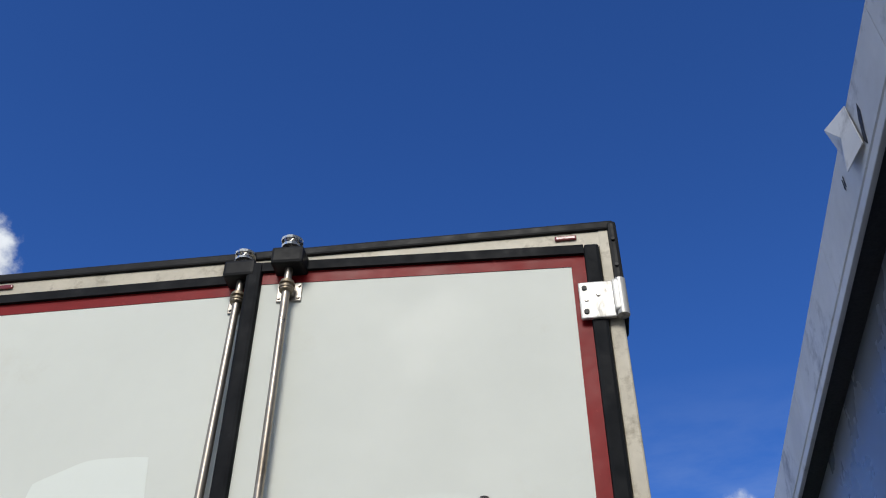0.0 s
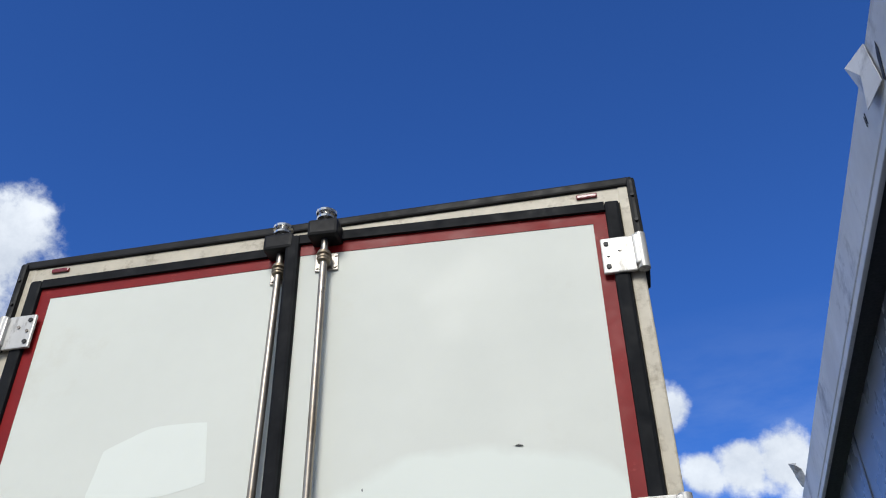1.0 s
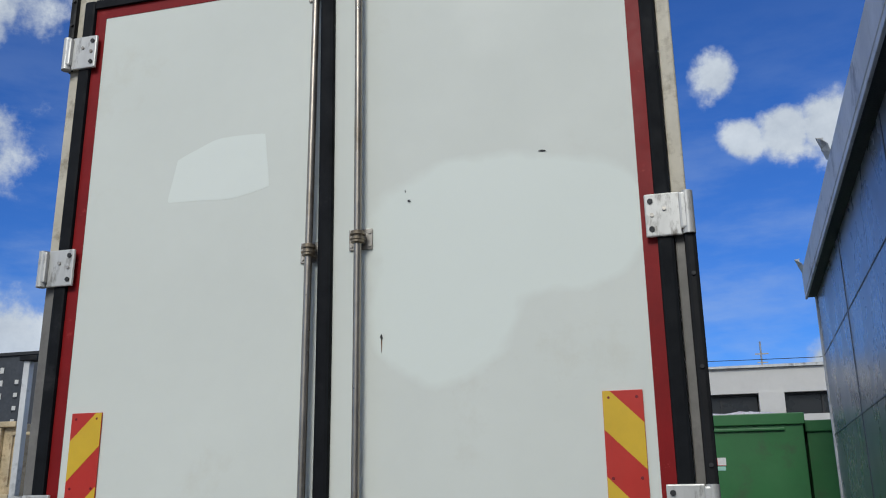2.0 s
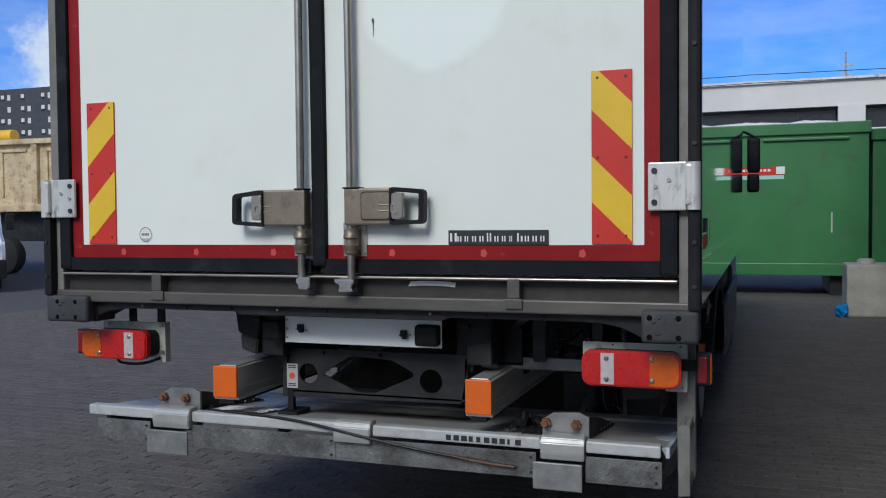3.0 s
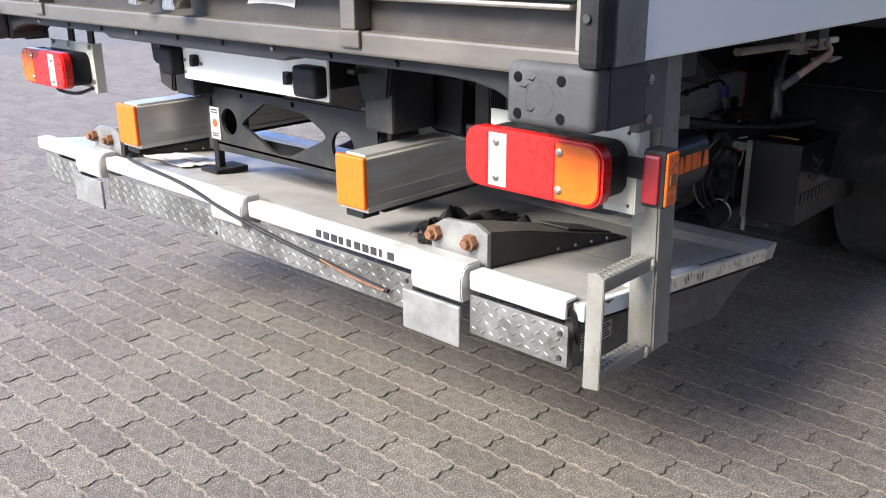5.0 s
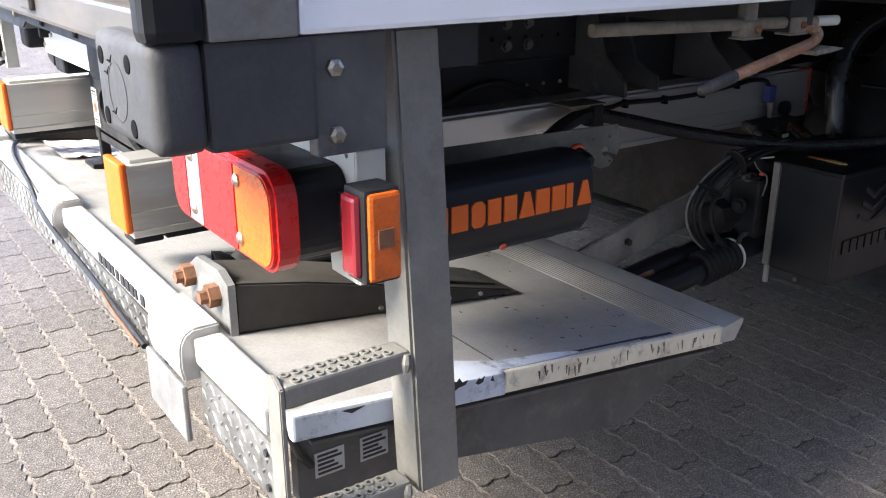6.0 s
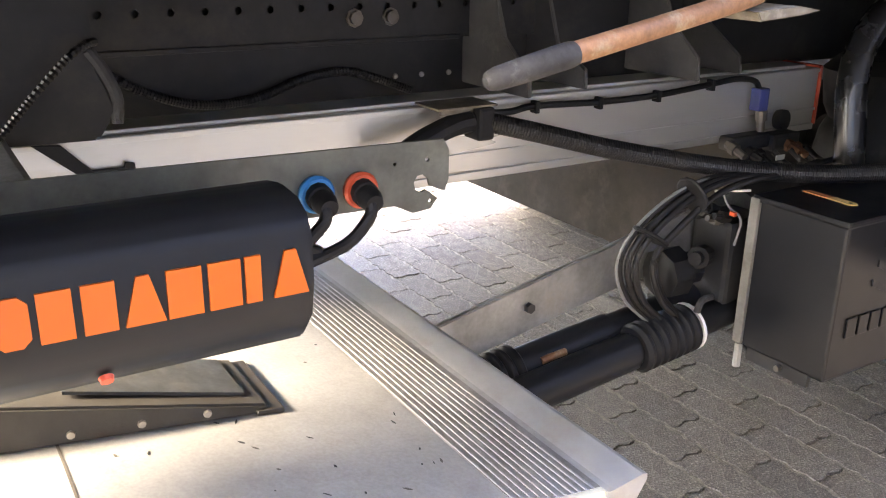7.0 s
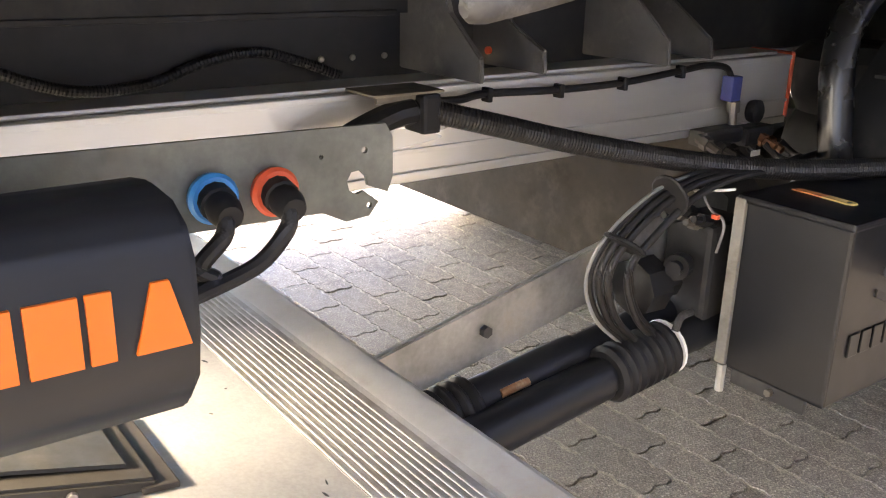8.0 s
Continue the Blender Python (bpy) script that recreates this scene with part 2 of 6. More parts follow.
M_HOOD = mat("satin_black_cover", (0.013, 0.0138, 0.016), 0.36, var=0.15, scale=6, spec=0.25)
M_GALV = mat("galvanised", (0.30, 0.30, 0.29), 0.48, 0.6, var=0.28, scale=14, dirt=(0.25, 0.22, 0.18), dirt_amt=0.3, dirt_scale=7, bump=0.1)
M_ALU = mat("aluminium", (0.62, 0.605, 0.565), 0.33, 0.62, var=0.1, scale=4, dirt=(0.44, 0.38, 0.26), dirt_amt=0.3, dirt_scale=3.5, stretch=(1, 0.15, 1))
M_DECK = mat("platform_aluminium", (0.37, 0.36, 0.34), 0.48, 0.3, var=0.14, scale=5, grain=0.07, gscale=220.0, dirt=(0.30, 0.27, 0.24), dirt_amt=0.35, dirt_scale=6, bump=0.12)
M_BRACKET = mat("dull_galvanised", (0.135, 0.141, 0.124), 0.5, 0.4, var=0.35, scale=16, dirt=(0.10, 0.09, 0.075), dirt_amt=0.35, dirt_scale=9, bump=0.1)
M_LIP = mat("lip_aluminium", (0.39, 0.385, 0.37), 0.42, 0.35, var=0.12, scale=8, dirt=(0.30, 0.27, 0.23), dirt_amt=0.3, dirt_scale=9)
M_EDGE = mat("white_edge", (0.44, 0.44, 0.43), 0.4, 0.05, var=0.10, scale=7, dirt=(0.32, 0.29, 0.25), dirt_amt=0.4, dirt_scale=11)
M_CREAMEDGE = mat("scuffed_cream_edge", (0.66, 0.60, 0.45), 0.5, var=0.12, scale=10, dirt=(0.12, 0.10, 0.08), dirt_amt=0.35, dirt_scale=16, bump=0.2)
M_PAINTBLUE = mat("chipped_pale_paint", (0.52, 0.56, 0.61), 0.45, var=0.12, scale=9, dirt=(0.10, 0.09, 0.08), dirt_amt=0.3, dirt_scale=20)
M_ORANGE = mat("orange_plastic", (0.65, 0.115, 0.006), 0.4, var=0.06, scale=8)
M_AMBER = mat("amber_lens", (0.56, 0.10, 0.005), 0.28, var=0.12, scale=30, coat=0.25)
M_REDLENS = mat("red_lens", (0.47, 0.012, 0.011), 0.3, var=0.12, scale=30, coat=0.2)
M_DARKRED = mat("dull_red_lens", (0.20, 0.012, 0.018), 0.2, var=0.12, scale=30, coat=0.3)
M_CLEARLENS = mat("clear_lens", (0.50, 0.43, 0.435), 0.35, var=0.14, scale=60, coat=0.1)
M_OLIVE = mat("plate_white", (0.54, 0.54, 0.47), 0.4, var=0.08, scale=6, dirt=(0.4, 0.38, 0.32), dirt_amt=0.25, dirt_scale=8)
M_POST = mat("grey_painted_steel", (0.185, 0.18, 0.16), 0.5, 0.2, var=0.2, grain=0.05, gscale=180.0, scale=8, dirt=(0.12, 0.11, 0.09), dirt_amt=0.35, dirt_scale=10, bump=0.15)
M_RUST = mat("rust", (0.17, 0.075, 0.035), 0.85, var=0.4, scale=40, bump=0.5, bscale=90)
M_COPPER = mat("rusty_pipe", (0.30, 0.145, 0.068), 0.6, 0.15, var=0.35, scale=16, dirt=(0.36, 0.27, 0.17), dirt_amt=0.35, dirt_scale=22, grain=0.12, gscale=300.0)
M_SLEEVE = mat("worn_grey_sleeve", (0.05, 0.048, 0.046), 0.7, spec=0.12, var=0.35, scale=30, dirt=(0.11, 0.105, 0.10), dirt_amt=0.35, dirt_scale=35)
M_TYRE = mat("tyre", (0.024, 0.022, 0.02), 0.8, var=0.2, scale=10, bump=0.2)
M_GUARD = mat("satin_black_plastic", (0.0155, 0.0165, 0.017), 0.62, spec=0.15, var=0.25, scale=8, dirt=(0.05, 0.048, 0.045), dirt_amt=0.3, dirt_scale=5)
M_RIM = mat("rim_grey", (0.45, 0.46, 0.47), 0.4, 0.3, var=0.15, scale=10)
M_YELLOW = mat("yellow_reflector", (0.72, 0.46, 0.02), 0.4, var=0.06, scale=6)
M_REDREF = mat("red_reflector", (0.53, 0.024, 0.012), 0.4, var=0.06, scale=6)
M_GREEN = mat("green_paint", (0.038, 0.160, 0.047), 0.42, var=0.12, scale=0.9, dirt=(0.05, 0.11, 0.045), dirt_amt=0.3, dirt_scale=1.5)
M_PAVER = mat("paver_concrete", (0.113, 0.098, 0.083), 0.9, var=0.36, scale=32, bump=1.0, bscale=190, dirt=(0.275, 0.248, 0.213), dirt_amt=0.44, dirt_scale=150, spec=0.3, obj_var=0.13, grain=0.4, gscale=230.0)
M_JOINT = mat("joint_sand", (0.14, 0.12, 0.097), 0.95, var=0.35, scale=30, bump=0.6, bscale=120)
M_SAND = mat("pale_joint_sand", (0.215, 0.185, 0.15), 0.95, var=0.4, scale=45, bump=0.8, bscale=150, dirt=(0.06, 0.05, 0.042), dirt_amt=0.35, dirt_scale=38, grain=0.3, gscale=260.0)
M_BED = mat("dirty_groove", (0.30, 0.29, 0.27), 0.5, 0.3, var=0.3, scale=12, dirt=(0.20, 0.185, 0.16), dirt_amt=0.45, dirt_scale=18)
M_GLOSS = mat("polished_black_plastic", (0.010, 0.0108, 0.012), 0.26, var=0.2, scale=8, dirt=(0.03, 0.028, 0.026), dirt_amt=0.3, dirt_scale=7)
M_MINT = mat("mint_band", (0.35, 0.62, 0.50), 0.5, var=0.06, scale=4)
M_GROUND = mat("yard_paving", (0.085, 0.078, 0.068), 0.95, var=0.35, scale=22, bump=0.4, bscale=40, dirt=(0.10, 0.095, 0.085), dirt_amt=0.4, dirt_scale=0.6)
M_CLAD = mat("dark_cladding", (0.27, 0.285, 0.315), 0.28, 0.3, var=0.08, scale=0.6)
M_FASCIA = mat("grey_flashing", (0.64, 0.64, 0.63), 0.5, 0.0, var=0.12, scale=1.2, dirt=(0.22, 0.22, 0.22), dirt_amt=0.35, dirt_scale=2.0)
M_PACK = mat("matt_black_box", (0.0065, 0.0078, 0.0105), 0.34, var=0.2, scale=4, spec=0.3, grain=0.08, gscale=300.0)
M_CLADJOINT = mat("cladding_joint", (0.12, 0.135, 0.16), 0.4, 0.3, var=0.1, scale=2)
M_RENDER = mat("pale_render", (0.62, 0.60, 0.57), 0.8, var=0.06, scale=0.4)
M_DARKGLASS = mat("dark_glass", (0.014, 0.016, 0.018), 0.3, var=0.2, scale=0.4)
M_DARKBRICK = mat("dark_facade", (0.05, 0.055, 0.065), 0.7, var=0.15, scale=0.6)
M_BEIGE = mat("faded_beige_paint", (0.56, 0.44, 0.265), 0.6, var=0.22, scale=2.2, dirt=(0.22, 0.13, 0.06), dirt_amt=0.5, dirt_scale=5, bump=0.4, bscale=9)
M_YTARP = mat("yellow_rim_paint", (0.75, 0.45, 0.03), 0.5, var=0.1, scale=2)
M_VAN = mat("van_white", (0.78, 0.79, 0.80), 0.2, var=0.02, scale=1, coat=0.5)
M_PAPER = mat("label_white", (0.75, 0.74, 0.70), 0.6, var=0.08, scale=20)
M_NEWS = mat("printed_paper", (0.74, 0.71, 0.70), 0.7, var=0.15, scale=40, dirt=(0.38, 0.06, 0.09), dirt_amt=0.4, dirt_scale=28)
M_PLATE = mat("white_plate", (0.86, 0.86, 0.82), 0.35, var=0.04, scale=6, dirt=(0.55, 0.53, 0.47), dirt_amt=0.1, dirt_scale=8)
M_LABEL = mat("grey_label", (0.40, 0.40, 0.39), 0.6, var=0.12, scale=20)
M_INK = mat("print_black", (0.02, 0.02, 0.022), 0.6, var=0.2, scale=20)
M_BLUE = mat("blue_plastic", (0.012, 0.20, 0.50), 0.4, var=0.06, scale=20)
M_FADEDRED = mat("faded_red_print", (0.52, 0.06, 0.05), 0.45, var=0.06, scale=20)
M_REDP = mat("red_plastic", (0.62, 0.085, 0.035), 0.4, var=0.06, scale=20)
M_HOSE = mat("black_hose", (0.012, 0.012, 0.0125), 0.45, spec=0.3, var=0.2, scale=20, dirt=(0.035, 0.032, 0.03), dirt_amt=0.2, dirt_scale=15)
M_GREYHOSE = mat("pale_grey_hose", (0.17, 0.172, 0.165), 0.5, var=0.1, scale=20)
M_CONCRETE = mat("concrete_block", (0.36, 0.34, 0.29), 0.9, var=0.2, scale=3, bump=0.4)

# ---- building blocks ----


def thing(name, at=(0, 0, 0), label="", category="", group="", kind=""):
    e = new(name)
    e.location = at
    e.empty_display_size = 0.1
    return tagged(e, label, category, group, kind)


def part(name, bm, material, parent=None, label="", smooth=False):
    me = bpy.data.meshes.new(name)
    bm.normal_update()
    bm.to_mesh(me)
    bm.free()
    me.materials.append(material)
    if smooth:
        for p in me.polygons:
            p.use_smooth = True
        me.set_sharp_from_angle(angle=radians(40))
    ob = new(name, me)
    if parent is not None:
        ob.parent = parent
        off = Vector((0, 0, 0))
        p = parent
        while p is not None:
            off += p.location
            p = p.parent
        ob.location = -off
    if label:
        ob["label"] = label
    return ob


def B(*boxes, bev=0.0, seg=2):
    """Boxes given by two corners, in one bmesh, with rounded edges."""
    bm = bmesh.new()
    for x0, y0, z0, x1, y1, z1 in boxes:
        one = bmesh.new()
        bmesh.ops.create_cube(one, size=1.0)
        for v in one.verts:
            v.co = Vector(((x0 + x1) / 2 + v.co.x * (x1 - x0), (y0 + y1) / 2 + v.co.y * (y1 - y0), (z0 + z1) / 2 + v.co.z * (z1 - z0)))
        if bev:
            w = min(bev, 0.45 * min(abs(x1 - x0), abs(y1 - y0), abs(z1 - z0)))
            bmesh.ops.bevel(one, geom=one.edges[:], offset=w, segments=seg, affect="EDGES", profile=0.6)
        join(bm, one)
    return bm


def join(bm, other, m=None):
    if m is not None:
        bmesh.ops.transform(other, matrix=m, verts=other.verts[:])
    me = bpy.data.meshes.new("scratch")
    other.to_mesh(me)
    other.free()
    bm.from_mesh(me)
    bpy.data.meshes.remove(me)
    return bm


def prism(points, depth, axis="y", at=0.0, bev=0.0):
    """A flat outline pulled to a thickness. axis y: points are (x, z); axis x: (y, z); axis z: (x, y)."""
    bm = bmesh.new()
    put = {"y": lambda a, b, d: (a, d, b), "x": lambda a, b, d: (d, a, b), "z": lambda a, b, d: (a, b, d)}[axis]
    v0 = [bm.verts.new(put(a, b, at)) for a, b in points]
    v1 = [bm.verts.new(put(a, b, at + depth)) for a, b in points]
    n = len(points)
    bm.faces.new(v0)
    bm.faces.new(v1[::-1])
    for i in range(n):
        bm.faces.new((v0[i], v1[i], v1[(i + 1) % n], v0[(i + 1) % n]))
    bmesh.ops.recalc_face_normals(bm, faces=bm.faces[:])
    if bev:
        bmesh.ops.bevel(bm, geom=bm.edges[:], offset=bev, segments=2, affect="EDGES")
    return bm


def rod(a, b, r, r2=None, n=16, caps=True):
    a, b = Vector(a), Vector(b)
    bm = bmesh.new()
    bmesh.ops.create_cone(bm, cap_ends=caps, segments=n, radius1=r, radius2=r if r2 is None else r2, depth=(b - a).length)
    m = Matrix.Translation((a + b) / 2) @ (b - a).to_track_quat("Z", "Y").to_matrix().to_4x4()
    bmesh.ops.transform(bm, matrix=m, verts=bm.verts[:])
    return bm


def lathe(profile, a, b, n=20):
    """Rings (distance along a to b, radius) turned round the line from a to b."""
    a, b = Vector(a), Vector(b)
    q = (b - a).to_track_quat("Z", "Y").to_matrix()
    bm = bmesh.new()
    rings = []
    for d, r in profile:
        rings.append([bm.verts.new(a + q @ Vector((r * math.cos(2 * math.pi * k / n), r * math.sin(2 * math.pi * k / n), d))) for k in range(n)])
    for p, q2 in zip(rings, rings[1:]):
        for k in range(n):
            bm.faces.new((p[k], p[(k + 1) % n], q2[(k + 1) % n], q2[k]))
    bm.faces.new(rings[0][::-1])
    bm.faces.new(rings[-1])
    return bm


def smooth_path(points, per=8):
    """A rounded line through the given points."""
    p = [Vector(q) for q in points]
    p = [2 * p[0] - p[1]] + p + [2 * p[-1] - p[-2]]
    out = []
    for i in range(1, len(p) - 2):
        for k in range(per):
            t = k / per
            a, b, c, d = p[i - 1], p[i], p[i + 1], p[i + 2]
            out.append(0.5 * ((2 * b) + (c - a) * t + (2 * a - 5 * b + 4 * c - d) * t * t + (3 * b - a - 3 * c + d) * t ** 3))
    out.append(p[-2])
    return out


def pipe(points, r, n=10, per=8, ribs=0.0, pitch=0.008):
    """A hose through points; with ribs it is corrugated."""
    line = smooth_path(points, per)
    if ribs:
        dense, step = [], pitch / 2
        total = 0.0
        for a, b in zip(line, line[1:]):
            k = max(1, round((b - a).length / step))
            dense += [a.lerp(b, i / k) for i in range(k)]
        line = dense + [line[-1]]
    bm = bmesh.new()
    rings = []
    up = Vector((0.13, 0.2, 1)).normalized()
    for i, c in enumerate(line):
        d = (line[min(i + 1, len(line) - 1)] - line[max(i - 1, 0)]).normalized()
        s1 = d.cross(up).normalized()
        s2 = s1.cross(d)
        rr = r + (ribs if i % 2 else 0.0)
        rings.append([bm.verts.new(c + s1 * rr * math.cos(2 * math.pi * k / n) + s2 * rr * math.sin(2 * math.pi * k / n)) for k in range(n)])
    for p, q in zip(rings, rings[1:]):
        for k in range(n):
            bm.faces.new((p[k], p[(k + 1) % n], q[(k + 1) % n], q[k]))
    bm.faces.new(rings[0][::-1])
    bm.faces.new(rings[-1])
    bmesh.ops.recalc_face_normals(bm, faces=bm.faces[:])
    return bm


def bars(parent, material, x0, z0, length, height, count, y, gap=0.35, thick=0.0015):
    """A row of plain upright strokes that stands for lettering, on a face that looks to -y."""
    step = length / count
    for i in range(count):
        part("bar", B((x0 + i * step, y - thick, z0, x0 + (i + 1 - gap) * step, y, z0 + height)), material, parent)

# ---- truck: body and rear frame ----
SIDE = 1.285           # half width of the body
TOP, FLOOR = 3.80, 1.09


def holed(outer, holes, thick, axis="y", at=0.0):
    """A plate with openings through it."""
    bm = bmesh.new()
    put = {"y": lambda a, b: (a, at, b), "x": lambda a, b: (at, a, b), "z": lambda a, b: (a, b, at)}[axis]
    edges = []
    for loop in (outer, *holes):
        vs = [bm.verts.new(put(a, b)) for a, b in loop]
        edges += [bm.edges.new((vs[i], vs[(i + 1) % len(vs)])) for i in range(len(vs))]
    bmesh.ops.triangle_fill(bm, use_beauty=True, use_dissolve=False, edges=edges)
    got = bmesh.ops.extrude_face_region(bm, geom=bm.faces[:])
    way = Vector({"y": (0, thick, 0), "x": (thick, 0, 0), "z": (0, 0, thick)}[axis])
    bmesh.ops.translate(bm, verts=[g for g in got["geom"] if isinstance(g, bmesh.types.BMVert)], vec=way)
    bmesh.ops.recalc_face_normals(bm, faces=bm.faces[:])
    return bm


def ring(cx, cy, r, n=20):
    return [(cx + r * math.cos(2 * math.pi * k / n), cy + r * math.sin(2 * math.pi * k / n)) for k in range(n)]


def clip(poly, a, b, c):
    """The part of a polygon where a*x + b*y <= c."""
    out = []
    for i, p in enumerate(poly):
        q = poly[(i + 1) % len(poly)]
        dp, dq = a * p[0] + b * p[1] - c, a * q[0] + b * q[1] - c
        if dp <= 0:
            out.append(p)
        if dp * dq < 0:
            t = dp / (dp - dq)
            out.append((p[0] + t * (q[0] - p[0]), p[1] + t * (q[1] - p[1])))
    return out


truck = thing("truck", (0, 3.5, 0), "white refrigerated box truck with scuffed rear doors on grey pavers", "truck")

part("cargo_body", B((-SIDE + 0.01, 0.12, FLOOR + 0.02, SIDE - 0.01, 7.6, TOP - 0.03), bev=0.012), M_SIDE, truck, "glossy white insulated body")
for s in (-1, 1):
    part("side_rail", B((s * SIDE - 0.03, 0.12, FLOOR, s * SIDE + 0.004, 7.6, FLOOR + 0.15), bev=0.006), M_SIDE, truck)
    part("side_rail_lip", B((s * SIDE - 0.02, 0.12, FLOOR + 0.15, s * SIDE + 0.007, 7.6, FLOOR + 0.158), bev=0.003), M_SIDE, truck)
    # rear corner posts: cream above, dull and dirty below the middle hinge
    x0, x1 = sorted((s * 1.228, s * 1.279))
    guard_top = 2.44 if s > 0 else 1.41
    part("corner_post", B((x0, 0.0, 2.44, x1, 0.12, 3.77), bev=0.006), M_CREAM, truck, "dirty cream steel corner post")
    part("corner_post", B((x0, 0.001, FLOOR + 0.02, x1, 0.12, 2.438), bev=0.006), M_DULLPOST, truck, "dull grey dirty lower corner post")
    x0, x1 = sorted((s * 1.258, s * 1.297))
    low = part("corner_guard", B((x0, -0.035, FLOOR, x1, 0.024, guard_top), bev=0.012), M_BLACK, truck, "black plastic corner guard with bolts")
    x0, x1 = sorted((s * 1.262, s * 1.293))
    part("corner_cover", B((x0, 0.026, FLOOR, x1, 0.118, guard_top), bev=0.003), M_POST, truck, "grey steel corner cover")
    x0, x1 = sorted((s * 1.258, s * 1.297))
    top_g = part("corner_cap", B((x0 + 0.006 * (s > 0), -0.022, 3.36, x1 - 0.006 * (s < 0), 0.118, 3.79), bev=0.012), M_BLACK, truck, "black upper corner cap")
    for z in (1.17, 1.31, 1.62, 1.93, 2.24)[:5 if s > 0 else 2]:
        xx = s * 1.278
        part("bolt", rod((xx, -0.036, z), (xx, -0.041, z), 0.007, n=10), M_INK, low)
    for z in (3.45, 3.58, 3.7):
        part("bolt", rod((s * 1.278, -0.023, z), (s * 1.278, -0.029, z), 0.007, n=10), M_INK, top_g)
part("header", B((-1.279, 0.002, 3.69, 1.279, 0.12, 3.765), bev=0.005), M_CREAM, truck, "dirty cream steel header")
part("roof_rail", B((-1.288, -0.01, 3.765, 1.288, 0.14, TOP + 0.004), bev=0.008), M_BLACK, truck, "black roof edge rail")
for x in (-1.11, 1.11):
    part("marker_lamp", B((x - 0.04, -0.008, 3.729, x + 0.04, 0.004, 3.749), bev=0.007), M_DARKRED, truck, "small dark red marker lamp")

# sill below the doors
part("sill_lip", B((-1.225, -0.012, 1.178, 1.225, 0.06, 1.188), bev=0.004), M_STAIN, truck, "bright worn steel lip")
part("sill_channel", B((-1.225, 0.03, 1.112, 1.225, 0.12, 1.178)), M_GRIME, truck, "dark dirty steel channel")
part("sill_rail", B((-1.262, -0.005, 1.068, 1.262, 0.12, 1.115), bev=0.006), M_RAIL, truck)
ARCH = [(1.115, 0.99), (1.08, 1.008), (1.04, 1.026), (0.98, 1.038), (0.90, 1.042), (0.44, 1.042), (0.41, 1.03)]
part("rear_beam", prism([(-x, z) for x, z in ARCH] + ARCH[::-1] + [(1.115, 1.067), (-1.115, 1.067)], 0.12, "y", 0.03, bev=0.003), M_CHASSIS, truck, "black painted rear beam with arched ends")
for k in range(9):
    part("beam_rivet", lathe([(0, 0.007), (0.004, 0.006), (0.006, 0.003)], (-0.86 + 0.205 * k, 0.03, 1.054), (-0.86 + 0.205 * k, 0.02, 1.054), 8), M_STEEL if k % 3 == 0 else M_CHASSIS, truck)
for x in (-0.76, 0.686):
    part("door_stop", B((x - 0.022, -0.016, 1.118, x + 0.022, 0.03, 1.186), (x - 0.03, -0.014, 1.082, x + 0.03, -0.004, 1.118), bev=0.004), M_RAIL, truck)
part("tape_remnant", prism([(0.288, 1.152), (0.34, 1.155), (0.39, 1.1555), (0.44, 1.153), (0.463, 1.150), (0.468, 1.166), (0.43, 1.1705), (0.38, 1.172), (0.33, 1.171), (0.297, 1.168)], 0.002, "y", 0.0265), M_PAPER, truck, "torn curled strip of white tape")


def twist(bm):
    """The free upper corner of the right door stands off its seal."""
    for v in bm.verts:
        up = max(0.0, (v.co.z - 1.25) / 2.44)
        v.co.y -= 0.06 * up ** 2.0 * max(0.0, (1.225 - v.co.x) / 1.30)
    return bm


def grid_sheet(x0, x1, z0, z1, y0, y1, nx, nz):
    """A slab that can bend: divided in x and z."""
    bm = bmesh.new()
    f = {}
    for j in (0, 1):
        for i in range(nx + 1):
            for k in range(nz + 1):
                f[i, j, k] = bm.verts.new((x0 + (x1 - x0) * i / nx, (y0, y1)[j], z0 + (z1 - z0) * k / nz))
    for i in range(nx):
        for k in range(nz):
            for j in (0, 1):
                bm.faces.new((f[i, j, k], f[i + 1, j, k], f[i + 1, j, k + 1], f[i, j, k + 1]))
    for i in range(nx):
        for k in (0, nz):
            bm.faces.new((f[i, 0, k], f[i + 1, 0, k], f[i + 1, 1, k], f[i, 1, k]))
    for k in range(nz):
        for i in (0, nx):
            bm.faces.new((f[i, 0, k], f[i, 0, k + 1], f[i, 1, k + 1], f[i, 1, k]))
    bmesh.ops.recalc_face_normals(bm, faces=bm.faces[:])
    return bm


def cut(bm, nz=10, nx=1):
    """Divide along the height so that the piece can follow the bend."""
    zs = [v.co.z for v in bm.verts]
    for k in range(1, nz):
        bmesh.ops.bisect_plane(bm, geom=bm.verts[:] + bm.edges[:] + bm.faces[:], plane_co=(0, 0, min(zs) + (max(zs) - min(zs)) * k / nz), plane_no=(0, 0, 1))
    xs = [v.co.x for v in bm.verts]
    for k in range(1, nx):
        bmesh.ops.bisect_plane(bm, geom=bm.verts[:] + bm.edges[:] + bm.faces[:], plane_co=(min(xs) + (max(xs) - min(xs)) * k / nx, 0, 0), plane_no=(1, 0, 0))
    return bm


